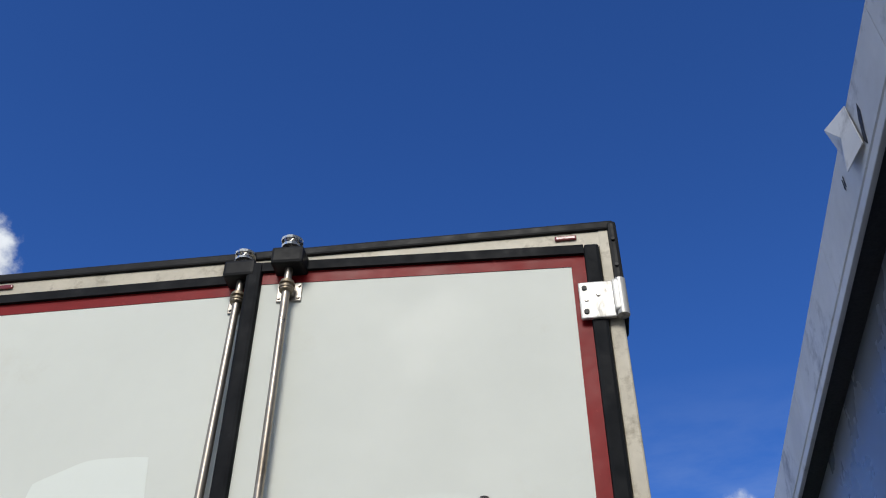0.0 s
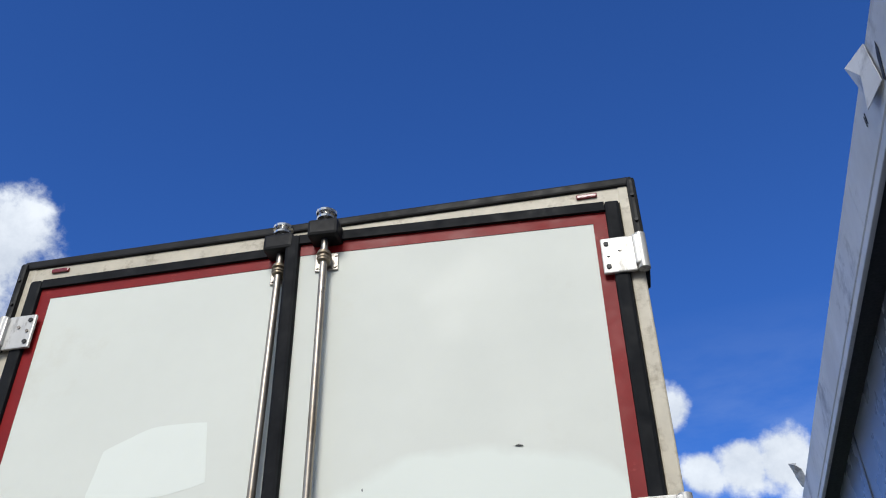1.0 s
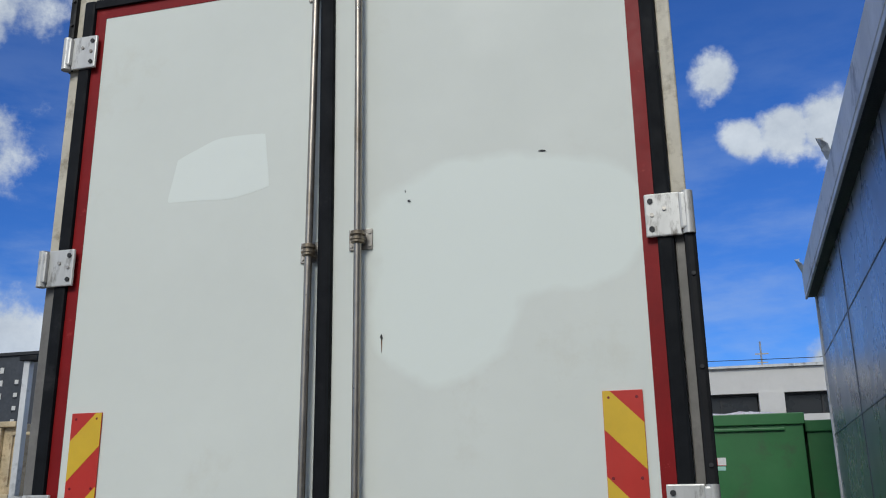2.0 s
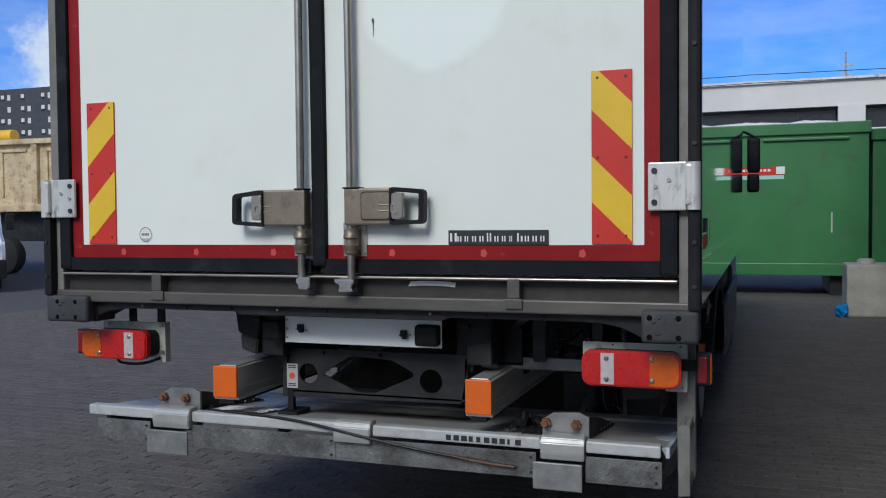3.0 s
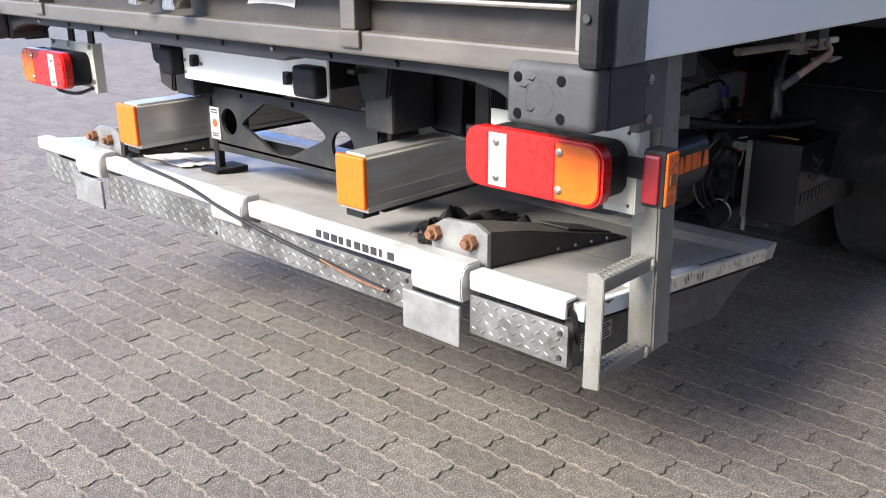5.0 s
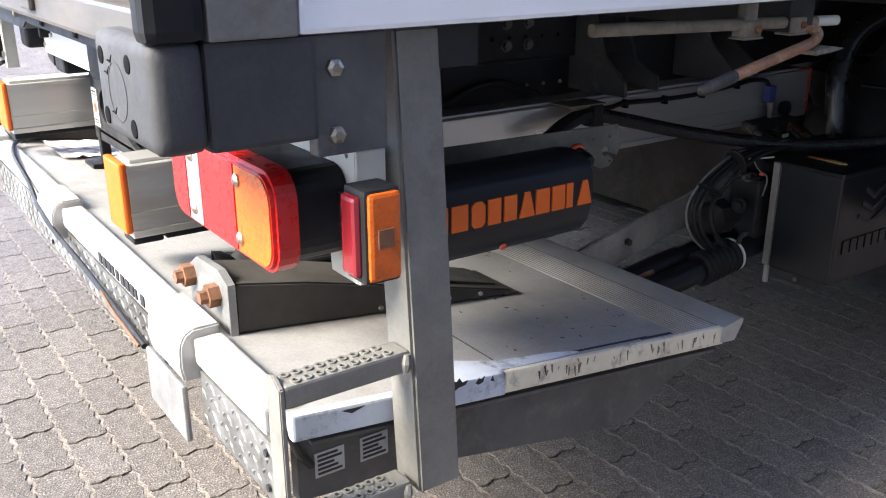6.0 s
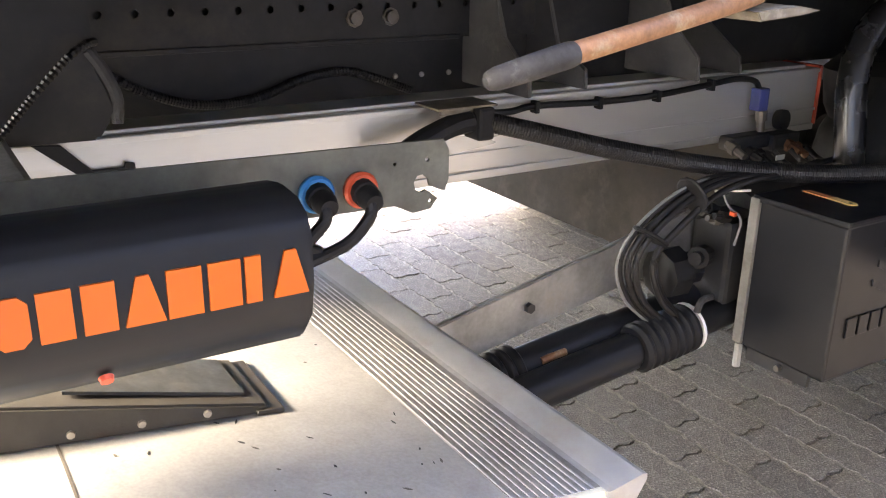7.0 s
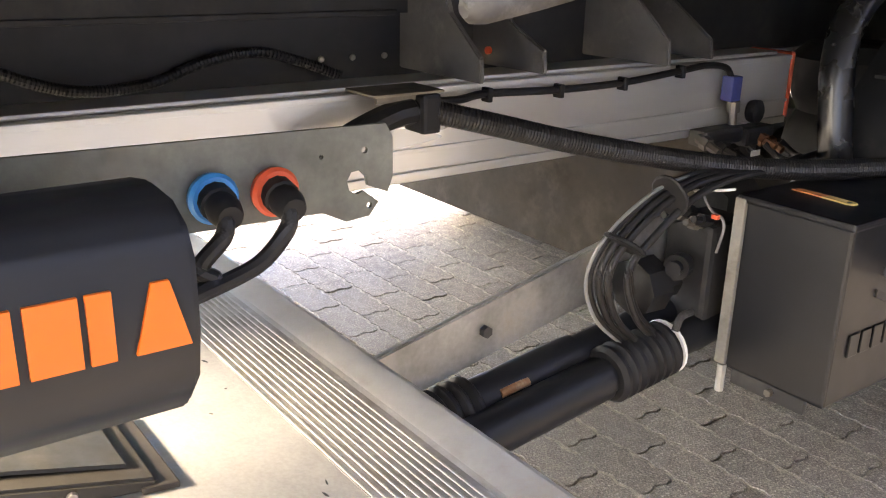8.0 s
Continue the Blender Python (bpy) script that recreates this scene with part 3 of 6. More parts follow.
def rear_door(s):
    """s = -1: left leaf, 1: right leaf, which overlaps the other with its seal."""
    bend = twist if s > 0 else (lambda b: b)
    inner = -0.02 if s > 0 else 0.078           # distance of the panel's inner edge from the middle, towards its own side
    a, b = sorted((s * inner, s * 1.17))
    door = part("rear_door", bend(grid_sheet(a, b, 1.249, 3.65, 0.0, 0.075, 14, 36)), M_WHITE, truck, "white rear door leaf with red tape border")
    # red tape
    t = 0.0022
    for (u0, u1), (z0, z1) in (((0.125 if s < 0 else -0.02, 1.17), (1.249, 1.30)), ((0.078 if s < 0 else -0.02, 1.17), (3.60, 3.65)), ((1.12, 1.17), (1.30, 3.60))):
        p, q = sorted((s * u0, s * u1))
        part("red_tape", bend(grid_sheet(p, q, z0, z1, -t, -0.0002, 14, 36)), M_RED, door)
    # small pale stamps along the tape
    for k in range(3):
        x = s * (0.24 + 0.34 * k)
        part("tape_mark", bend(prism([(x - 0.012, 1.262), (x + 0.004, 1.258), (x + 0.012, 1.27), (x + 0.004, 1.286), (x - 0.01, 1.282)], 0.0008, "y", -t - 0.001)), M_FADEDRED, door)
    # rubber seals round the leaf
    p, q = sorted((s * 1.17, s * 1.226))
    part("seal", bend(cut(B((p, -0.02, 1.199, q, 0.06, 3.69), bev=0.012))), M_SEAL, door)
    p, q = sorted((s * (-0.02 if s > 0 else 0.078), s * 1.17))
    part("seal", bend(grid_sheet(p, q, 1.199, 1.249, -0.016, 0.06, 6, 2)), M_SEAL, door)
    part("seal", bend(grid_sheet(p, q, 3.65, 3.69, -0.016, 0.06, 6, 2)), M_SEAL, door)
    if s > 0:
        part("seal", bend(cut(B((-0.071, -0.024, 1.222, -0.014, 0.05, 3.69), bev=0.014))), M_SEAL, door)
    # lock rod with its guides and cams
    rx = s * 0.1 - 0.003
    lock = part("lock_rod", bend(cut(rod((rx, -0.04, 1.17), (rx, -0.04, 3.66), 0.0145), 12)), M_STAIN, door, "stainless lock rod", smooth=True)
    for z in (1.335, 2.435 + 0.03 * (s > 0), 3.555):
        h = 0.04 if z > 1.5 else 0.062
        z = z if z > 1.5 else 1.32
        part("rod_guide", bend(B((rx - 0.046, -0.008, z - h, rx + 0.046, -0.0025, z + h), (rx - 0.02, -0.03, z - h * 0.6, rx + 0.02, -0.004, z + h * 0.6), bev=0.004)), M_STEEL, lock)
        L = h * (1.25 if z > 1.5 else 1.47)
        part("guide_sleeve", bend(lathe([(0, 0.018), (0.004, 0.025), (L * 0.22, 0.025), (L * 0.27, 0.028), (L * 0.37, 0.028), (L * 0.41, 0.021), (L * 0.6, 0.021), (L * 0.64, 0.028), (L * 0.74, 0.028), (L * 0.78, 0.025), (L - 0.004, 0.025), (L, 0.018)], (rx, -0.04, z - h * (0.62 if z > 1.5 else 0.85)), (rx, -0.04, z + h * 0.62), 16)), M_BRASSY, lock, smooth=True)
        for dx in (-0.036, 0.036):
            for dz in (-h + 0.015, h - 0.015):
                part("rivet", bend(rod((rx + dx, -0.008, z + dz), (rx + dx, -0.013, z + dz), 0.006, n=8)), M_STEEL, lock)
    part("top_block", bend(B((rx - 0.06, -0.085, 3.632, rx + 0.06, 0.02, 3.705), bev=0.012)), M_BLACK, lock, "black plastic keeper block")
    part("top_cam", bend(lathe([(0, 0.02), (0.022, 0.02), (0.026, 0.036), (0.034, 0.038), (0.037, 0.02), (0.05, 0.019), (0.053, 0.04), (0.062, 0.042), (0.066, 0.034)], (rx, -0.04, 3.70), (rx, -0.04, 3.77), 24)), M_CAM, lock, "bright steel locking cam")
    foot = ([(0.034, 1.178), (0.113, 1.178), (0.112, 1.165), (0.101, 1.157), (0.109, 1.135), (0.051, 1.133), (0.059, 1.157), (0.040, 1.167)] if s > 0
            else [(-0.118, 1.176), (-0.110, 1.184), (-0.062, 1.184), (-0.062, 1.150), (-0.072, 1.139), (-0.110, 1.141), (-0.106, 1.156), (-0.118, 1.162)])
    part("bottom_cam", prism(foot, 0.052, "y", -0.06, bev=0.003), M_CAM, lock, "bright steel locking cam")
    # handle: metal plate, black loop, catch
    m0, m1 = (0.08, 0.262) if s > 0 else (-0.250, -0.078)
    handle = part("handle", bend(B((m0, -0.062, 1.371, m1, -0.012, 1.502), bev=0.007)), M_BRASSY, door, "brass-toned metal door handle")

    def soft_box(x0, x1, z0, z1, r):
        pts = []
        for cx, cz, a0 in ((x1 - r, z1 - r, 0), (x0 + r, z1 - r, 90), (x0 + r, z0 + r, 180), (x1 - r, z0 + r, 270)):
            pts += [(cx + r * math.cos(radians(a0 + 30 * k)), cz + r * math.sin(radians(a0 + 30 * k))) for k in range(4)]
        return pts

    # tapering black loop round a sprung metal latch
    if s > 0:
        loop = [(0.258, 1.376), (0.265, 1.371), (0.371, 1.374), (0.380, 1.379), (0.385, 1.388), (0.387, 1.480), (0.384, 1.489), (0.375, 1.494), (0.27, 1.503), (0.258, 1.498)]
        hole = [(0.264, 1.386), (0.362, 1.388), (0.366, 1.392), (0.368, 1.474), (0.364, 1.479), (0.264, 1.488)]
    else:
        loop = [(-0.246, 1.498), (-0.258, 1.502), (-0.360, 1.490), (-0.369, 1.485), (-0.373, 1.476), (-0.375, 1.390), (-0.372, 1.381), (-0.363, 1.376), (-0.258, 1.368), (-0.246, 1.372)]
        hole = [(-0.252, 1.487), (-0.348, 1.478), (-0.353, 1.473), (-0.355, 1.393), (-0.351, 1.388), (-0.252, 1.383)]
    part("grip", bend(holed(loop, [hole], 0.034, "y", -0.07)), M_BLACK, handle, "black plastic grip loop")
    c0, c1, cy = (0.2625, 0.309, -0.069) if s > 0 else (-0.296, -0.2505, -0.067)
    part("latch", bend(prism(soft_box(c0, c1, 1.391, 1.483, 0.010), 0.022, "y", cy, bev=0.004)), M_STAIN, handle, "dull steel latch", smooth=True)
    d0, d1 = (0.264, 0.289) if s > 0 else (-0.282, -0.2515)
    part("thumb_ring", bend(holed(soft_box(d0, d1, 1.409, 1.448, 0.011), [soft_box(d0 + 0.0045, d1 - 0.0045, 1.4145, 1.4425, 0.008)], 0.004, "y", cy - 0.004)), M_STAIN, handle)
    part("latch_gap", bend(B((m1 - 0.004, -0.0635, 1.386, m1 + 0.0005, -0.055, 1.488) if s > 0 else (m0 - 0.0005, -0.0635, 1.386, m0 + 0.004, -0.055, 1.488))), M_INK, handle)
    if s > 0:
        part("inset_gap", bend(prism(soft_box(0.147, 0.2615, 1.388, 1.489, 0.012), 0.006, "y", -0.0645)), M_INK, handle)
        part("inset", bend(prism(soft_box(0.151, 0.2585, 1.392, 1.485, 0.010), 0.008, "y", -0.0685, bev=0.002)), M_BRASSY, handle)
    q0, q1, qy = (0.218, 0.2585, -0.0695) if s > 0 else (-0.2455, -0.214, -0.063)
    for z in (1.419, 1.440):
        part("tongue_edge", bend(B((q0, qy - 0.0015, z, q1, qy + 0.003, z + 0.0035), bev=0.001)), M_STAIN, handle)
    part("rod_cover", bend(B((m0 - 0.004, -0.066, 1.5, m0 + 0.06, -0.014, 1.506) if s > 0 else (m1 - 0.04, -0.066, 1.5, m1 + 0.004, -0.014, 1.506), bev=0.003)), M_BLACK, handle)
    # hinges
    for z in (3.43, 2.455, 1.487):
        p, q = sorted((s * 1.135, s * 1.255))
        hinge = part("hinge", B((p, -0.032, z - 0.077, q, -0.018, z + 0.077), bev=0.005), M_CHROME, door, "scuffed bright steel hinge")
        part("knuckle", rod((s * 1.277, -0.03, z - 0.075), (s * 1.277, -0.03, z + 0.075), 0.021), M_CHROME, hinge, smooth=True)
        p, q = sorted((s * 1.25, s * 1.277))
        part("strap", B((p, -0.05, z - 0.06, q, -0.025, z + 0.07), bev=0.008), M_CHROME, hinge)
        for dx, dz in ((1.155, -0.05), (1.155, 0.05), (1.158, 0.0), (1.2, 0.02)):
            part("bolt", rod((s * dx, -0.032, z + dz), (s * dx, -0.037, z + dz), 0.0095 if dx < 1.157 else 0.007, n=10), M_INK if dx < 1.157 else M_STEEL, hinge)
    # striped marker board
    q0, q1 = (0.951, 1.083) if s > 0 else (-1.086, -0.953)
    board = part("marker_board", bend(cut(B((q0, -0.0065, 1.303, q1, -0.001, 1.868), bev=0.0015), 4)), M_REDREF, door, "red and yellow striped marker board")
    rect = [(q0 + 0.001, 1.304), (q1 - 0.001, 1.304), (q1 - 0.001, 1.867), (q0 + 0.001, 1.867)]
    slope = 1.0
    for k in range(-1, 4):
        c = 1.31 + 0.30 * k
        sx = -s * slope                     # stripes fall towards the outer edge
        lo_c, hi_c = c, c + 0.15
        pol = clip(rect, sx, -1, sx * (q1 if s > 0 else q0) - lo_c + 0.0)
        pol = clip(pol, -sx, 1, -sx * (q1 if s > 0 else q0) + hi_c) if len(pol) > 2 else []
        if len(pol) > 2:
            part("yellow_stripe", bend(prism(pol, 0.0008, "y", -0.0075)), M_YELLOW, board)
    for dx in (0.02, 0.112):
        for z in (1.33, 1.585, 1.845):
            part("rivet", bend(lathe([(0, 0.0055), (0.0012, 0.0045)], (q0 + dx, -0.0065, z), (q0 + dx, -0.009, z), 8)), M_DARKRED, board)
    return door


door_l, door_r = rear_door(-1), rear_door(1)


def blob(points, y, depth=0.0008):
    line = smooth_path(list(points) + [points[0]], 6)[:-1]
    return prism([(p[0], p[1]) for p in line], depth, "y", y)


def flat3(pts):
    return [(a, b, 0.0) for a, b in pts]


for x, z, w, h in ((0.788, 2.745, 0.03, 0.008), (0.284, 2.60, 0.014, 0.01), (0.177, 2.095, 0.010, 0.022), (0.27, 2.64, 0.004, 0.012)):
    part("scratch", twist(blob(flat3([(x - w / 2, z), (x, z + h / 2), (x + w / 2, z - h / 4), (x, z - h / 2)]), -0.0022)), M_INK, door_r)
part("rust_run", twist(blob(flat3([(0.1755, 2.085), (0.1795, 2.085), (0.179, 2.05), (0.1772, 2.04)]), -0.002)), M_RUST, door_r)
part("round_sticker", prism(ring(-0.815, 1.34, 0.031, 28), 0.001, "y", -0.0018), M_PAPER, door_l, "small round white and grey sticker")
part("sticker_ring", holed(ring(-0.815, 1.34, 0.0285, 28), [ring(-0.815, 1.34, 0.0265, 28)], 0.0006, "y", -0.0026), M_VALVE, door_l)
part("sticker_field", prism([(-0.838, 1.325), (-0.792, 1.325), (-0.797, 1.319), (-0.815, 1.3145), (-0.833, 1.319)], 0.0005, "y", -0.0024), M_LABEL, door_l)
bars(door_l, M_POST, -0.833, 1.336, 0.036, 0.009, 5, -0.0019)
part("clean_patch", blob(flat3([(-0.735, 2.70), (-0.742, 2.715), (-0.725, 2.80), (-0.712, 2.87), (-0.70, 2.885), (-0.62, 2.92), (-0.535, 2.952), (-0.43, 2.957), (-0.335, 2.953), (-0.322, 2.94), (-0.31, 2.84), (-0.298, 2.74), (-0.31, 2.722), (-0.40, 2.70), (-0.48, 2.69), (-0.60, 2.695)]), -0.0006, 0.0004), M_CLEAN, door_l, "cleaner white area where a sticker was")
badge = part("badge", B((0.452, -0.006, 1.30, 0.806, -0.001, 1.351), bev=0.002), M_INK, door_r, "black maker's badge with pale bars")
for k, w in enumerate((0.027, 0.016, 0.014, 0.016, 0.016, 0.017, 0.016, 0.014, 0.010, 0.021, 0.016, 0.017, 0.016)):
    x = 0.459 + 0.0266 * k
    part("bar", B((x, -0.0072, 1.312, x + w * 0.28, -0.006, 1.341 if k in (0, 9, 5) else 1.331), (x + w * 0.62, -0.0072, 1.312, x + w * 0.9, -0.006, 1.341 if k in (0, 5) else 1.331)), M_PAPER, badge)

# ---- truck: lamps, buffers and plate holder under the body ----
for s in (-1, 1):
    x0, x1 = sorted((s * 1.112, s * 1.292)) if s > 0 else (-1.292, -1.085)
    buf = part("buffer", B((x0, -0.032, 0.986, x1, 0.021, 1.094), bev=0.016, seg=3), M_BUFFER, truck, "worn black rubber buffer block", smooth=True)
    part("buffer_back", B((x0 + (0.0 if s > 0 else 0.004), 0.022, 0.984, x1 - (0.004 if s > 0 else 0.0), 0.138, 1.09), bev=0.006), M_BUFFER, buf)
    cx = s * 1.186
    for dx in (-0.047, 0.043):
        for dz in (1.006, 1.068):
            # flat black disc paints the shade inside a bolt hole
            part("painted_bolt_hole", lathe([(0, 0.0096), (0.0012, 0.0088), (0.0014, 0.0)], (cx + dx, -0.0318, dz), (cx + dx, -0.04, dz), 14), M_PIT, buf)
    part("cast_ring", holed(ring(cx, 1.036, 0.030, 28), [ring(cx, 1.036, 0.0292, 28)], 0.001, "y", -0.0326), M_BUFFER, buf)
    for dx, dz in ((-0.019, 0.022), (-0.034, 0.009), (-0.02, -0.03)):
        x, z = cx + dx, 1.042 + dz
        part("tear", prism([(x - 0.010, z), (x - 0.004, z + 0.0022), (x + 0.002, z + 0.0012), (x + 0.011, z + 0.008), (x + 0.004, z - 0.0012), (x - 0.003, z + 0.0006)], 0.001, "y", -0.0326), M_PIT, buf)


def soft_plate(x0, x1, z0, z1, y0, y1, r_left, r_right=None, ease=0.005):
    """A block with rounded corners at either end and an eased front edge."""
    r_right = r_left if r_right is None else r_right
    pts = []
    for cx, cz, r, a0 in ((x1, z1, r_right, 0), (x0, z1, r_left, 90), (x0, z0, r_left, 180), (x1, z0, r_right, 270)):
        if r < 0.001:
            pts.append((cx, cz))
            continue
        sx, sz = (-1 if cx == x1 else 1), (-1 if cz == z1 else 1)
        for k in range(6):
            a = radians(a0 + 18 * k)
            pts.append((cx + sx * r + r * math.cos(a), cz + sz * r + r * math.sin(a)))
    bm = prism(pts, y1 - y0, "y", y0)
    front = [e for e in bm.edges if all(abs(v.co.y - y0) < 1e-6 for v in e.verts)]
    bmesh.ops.bevel(bm, geom=front, offset=ease, segments=2, affect="EDGES")
    return bm


def tail_lamp(x0, x1, z0, y, s):
    """A three-colour lamp; s = 1: amber at the outer, +x end."""
    z1 = z0 + 0.122
    lamp = part("tail_lamp", soft_plate(x0 + 0.008, x1 - 0.008, z0 + 0.006, z1 - 0.006, y + 0.026, y + 0.1, 0.032), M_BLACK, truck, "rear lamp cluster in red, clear and amber")
    L = x1 - x0
    cuts = (0.0, 0.18, 0.335, 0.69, 1.0)
    mats = (M_REDLENS, M_CLEARLENS, M_REDLENS, M_AMBER)
    names = ("red_lens", "clear_lens", "red_lens", "amber_lens")
    part("lens_rim", soft_plate(x0, x1, z0, z1, y + 0.0015, y + 0.032, 0.034), M_REDLENS, lamp)
    for k in range(4):
        u0, u1 = (cuts[k], cuts[k + 1]) if s > 0 else (1 - cuts[k + 1], 1 - cuts[k])
        a, b = x0 + 0.005 + (L - 0.01) * u0 + 0.0009, x0 + 0.005 + (L - 0.01) * u1 - 0.0009
        outer, inner = k == 3, k == 0
        left, right = (inner, outer) if s > 0 else (outer, inner)
        part(names[k], soft_plate(a, b, z0 + 0.006, z1 - 0.006, y, y + 0.025, 0.03 * left, 0.03 * right, 0.0016), mats[k], lamp)
    for u in (0.255, 0.715):
        uu = u if s > 0 else 1 - u
        for dz in (0.025, 0.097):
            part("screw", lathe([(0, 0.0085), (0.003, 0.0085), (0.006, 0.004)], (x0 + L * uu, y + 0.001, z0 + dz), (x0 + L * uu, y - 0.006, z0 + dz), 12), M_STAIN, lamp)
    return lamp


tail_lamp(0.894, 1.226, 0.815, 0.105, 1)
part("lamp_bracket", holed([(0.88, 0.825), (1.165, 0.825), (1.168, 0.79), (1.234, 0.79), (1.234, 0.952), (1.228, 0.962), (1.205, 0.962), (1.198, 0.953), (0.88, 0.953)],
                           [ring(1.222, 0.805, 0.004, 10), ring(1.222, 0.866, 0.004, 10), ring(1.216, 0.945, 0.0045, 10), ring(0.985, 0.944, 0.0035, 10)], 0.005, "y", 0.206), M_OLIVE, truck, "cream steel lamp bracket")
part("bracket_return", B((1.2342, 0.206, 0.79, 1.2385, 0.245, 0.952), bev=0.002), M_OLIVE, truck)
tail_lamp(-1.24, -0.908, 0.818, 0.105, -1)
part("lamp_bracket", B((-1.205, 0.205, 0.815, -0.892, 0.212, 0.966), (-0.905, 0.205, 0.798, -0.892, 0.212, 0.815), (-0.892, 0.205, 0.798, -0.888, 0.24, 0.966), bev=0.002), M_OLIVE, truck, "cream steel lamp bracket")
for x in (-1.06, -0.915, 0.93):
    part("bracket_arm", B((x - 0.018, 0.214, 0.93, x + 0.018, 0.224, 1.07), bev=0.002), M_CHASSIS, truck)
part("lamp_cable", pipe([(-1.09, 0.15, 0.83), (-1.08, 0.16, 0.797), (-0.99, 0.18, 0.792), (-0.91, 0.2, 0.815)], 0.006), M_HOSE, truck)
for x, z in ((0.937, 0.94), (1.03, 0.942), (-0.905, 0.955), (-1.06, 0.955), (-0.898, 0.84), (-1.18, 0.955)):
    part("bolt", rod((x, 0.206, z), (x, 0.198, z), 0.009, n=6), M_STEEL, truck)

for s in (-1, 1):
    def mx(a, b):
        return sorted((s * a, s * b))
    a, b = mx(1.27, 1.316)
    marker = part("side_marker", B((a, 0.17, 0.822, b, 0.216, 0.93), bev=0.006), M_BLACK, truck, "red and amber side marker lamp")
    a, b = mx(1.275, 1.308)
    part("red_lens", B((a, 0.162, 0.83, b, 0.175, 0.922), bev=0.006), M_DARKRED, marker)
    a, b = mx(1.309, 1.32)
    part("amber_lens", B((a, 0.174, 0.826, b, 0.214, 0.926), bev=0.005), M_AMBER, marker)
    a, b = mx(1.3195, 1.3215)
    part("amber_mark", B((a, 0.184, 0.864, b, 0.204, 0.886), bev=0.001), M_RUST, marker)
    a, b = mx(1.19, 1.272)
    part("marker_arm", B((a, 0.19, 0.865, b, 0.202, 0.905), bev=0.004), M_BLACK, marker)

# black rubber bump blocks and braces hung below the rear beam
for x, sgn in ((0.47, 1), (-0.50, -1)):
    bump = part("bump_stop", prism([(x - 0.07 * sgn, 1.03), (x + 0.07 * sgn, 1.03), (x + 0.055 * sgn, 0.93), (x - 0.035 * sgn, 0.91)], 0.1, "y", 0.24, bev=0.006), M_BLACK, truck, "black rubber bump stop")
    part("bump_pad", prism([(x - 0.03 * sgn, 0.905), (x + 0.055 * sgn, 0.925), (x + 0.05 * sgn, 0.86), (x - 0.02 * sgn, 0.84)], 0.07, "y", 0.255, bev=0.006), M_GRIME, bump)
plate = part("plate_holder", B((-0.315, 0.205, 0.905, 0.348, 0.213, 1.015), (-0.315, 0.205, 1.01, 0.348, 0.24, 1.015), bev=0.002), M_PLATE, truck, "empty white number plate carrier")
for x0, x1 in ((-0.395, -0.318), (0.252, 0.345)):
    part("plate_lamp", B((x0, 0.165, 0.915, x1, 0.215, 0.995), bev=0.014, seg=3), M_BLACK, plate, "black plate lamp", smooth=True)
for x, z in ((-0.24, 0.968), (0.20, 0.958)):
    part("clip", B((x - 0.014, 0.188, z - 0.012, x + 0.01, 0.205, z + 0.012), (x - 0.004, 0.18, z - 0.02, x + 0.014, 0.2, z + 0.004), bev=0.003), M_BLACK, plate)
for x, z in ((-0.305, 0.925), (-0.305, 0.96), (-0.305, 0.995), (-0.262, 0.96), (-0.218, 0.955), (0.18, 0.95), (0.222, 0.952)):
    part("screw", rod((x, 0.206, z), (x, 0.2015, z), 0.005, n=8), M_STEEL, plate)

# step ladder and its post
post = part("step_post", prism([(0.273, 0.485), (0.338, 0.485), (0.306, 1.089), (0.244, 1.089)], 0.061, "x", 1.20, bev=0.004), M_POST, truck, "grey painted steel step post")
part("step_upright", prism([(1.219, 0.463), (1.256, 0.468), (1.256, 0.695), (1.237, 0.706), (1.219, 0.700)], 0.007, "y", 0.086, bev=0.0015), M_POST, post, "flat scuffed step upright")
for z in (0.697, 0.508):
    part("tread", B((1.219, 0.093, z - 0.030, 1.2555, 0.262, z), bev=0.004), M_POST, post)
    part("weld", lathe([(0, 0.004), (0.012, 0.007), (0.024, 0.004)], (1.2555, 0.256, z - 0.028), (1.2555, 0.258, z - 0.004), 8), M_POST, post)
    for i in range(2):
        for k in range(9):
            c = (1.2285 + 0.0185 * i, 0.105 + 0.0155 * k + 0.006 * i, z)
            part("grip_hole", holed(ring(c[0], c[1], 0.0062, 10), [ring(c[0], c[1], 0.0034, 10)], 0.0022, "z", z), M_POST, post)
            # tread is not pierced: a black disc paints the hole's shade
            part("painted_hole_dark", prism(ring(c[0], c[1], 0.0036, 8), 0.0006, "z", z + 0.0002), M_INK, post)

# chassis
for s in (-1, 1):
    x0, x1 = sorted((s * 0.36, s * 0.43))
    rail = part("chassis_rail", B((x0, 0.34, 0.795, x1, 7.6, 1.06), bev=0.006), M_CHASSIS, truck, "black painted chassis rail")
    part("rail_flange", B((s * 0.43 if s > 0 else s * 0.455, 0.2, 0.985, s * 0.455 if s > 0 else s * 0.43, 5.2, 0.995)), M_CHASSIS, rail)
    for k in range(26):
        y = 0.5 + 0.075 * k
        part("rail_bolt", lathe([(0, 0.009), (0.006, 0.009), (0.008, 0.005)], (s * 0.43, y, 1.03), (s * 0.44, y, 1.03), 8), M_CHASSIS if k % 5 else M_STEEL, rail)
for y in (0.3, 0.95, 1.6, 2.25, 3.0, 4.0, 5.0, 6.0, 7.0):
    part("crossmember", B((-1.26, y, 1.04, 1.26, y + 0.06, 1.088)), M_CHASSIS, truck)
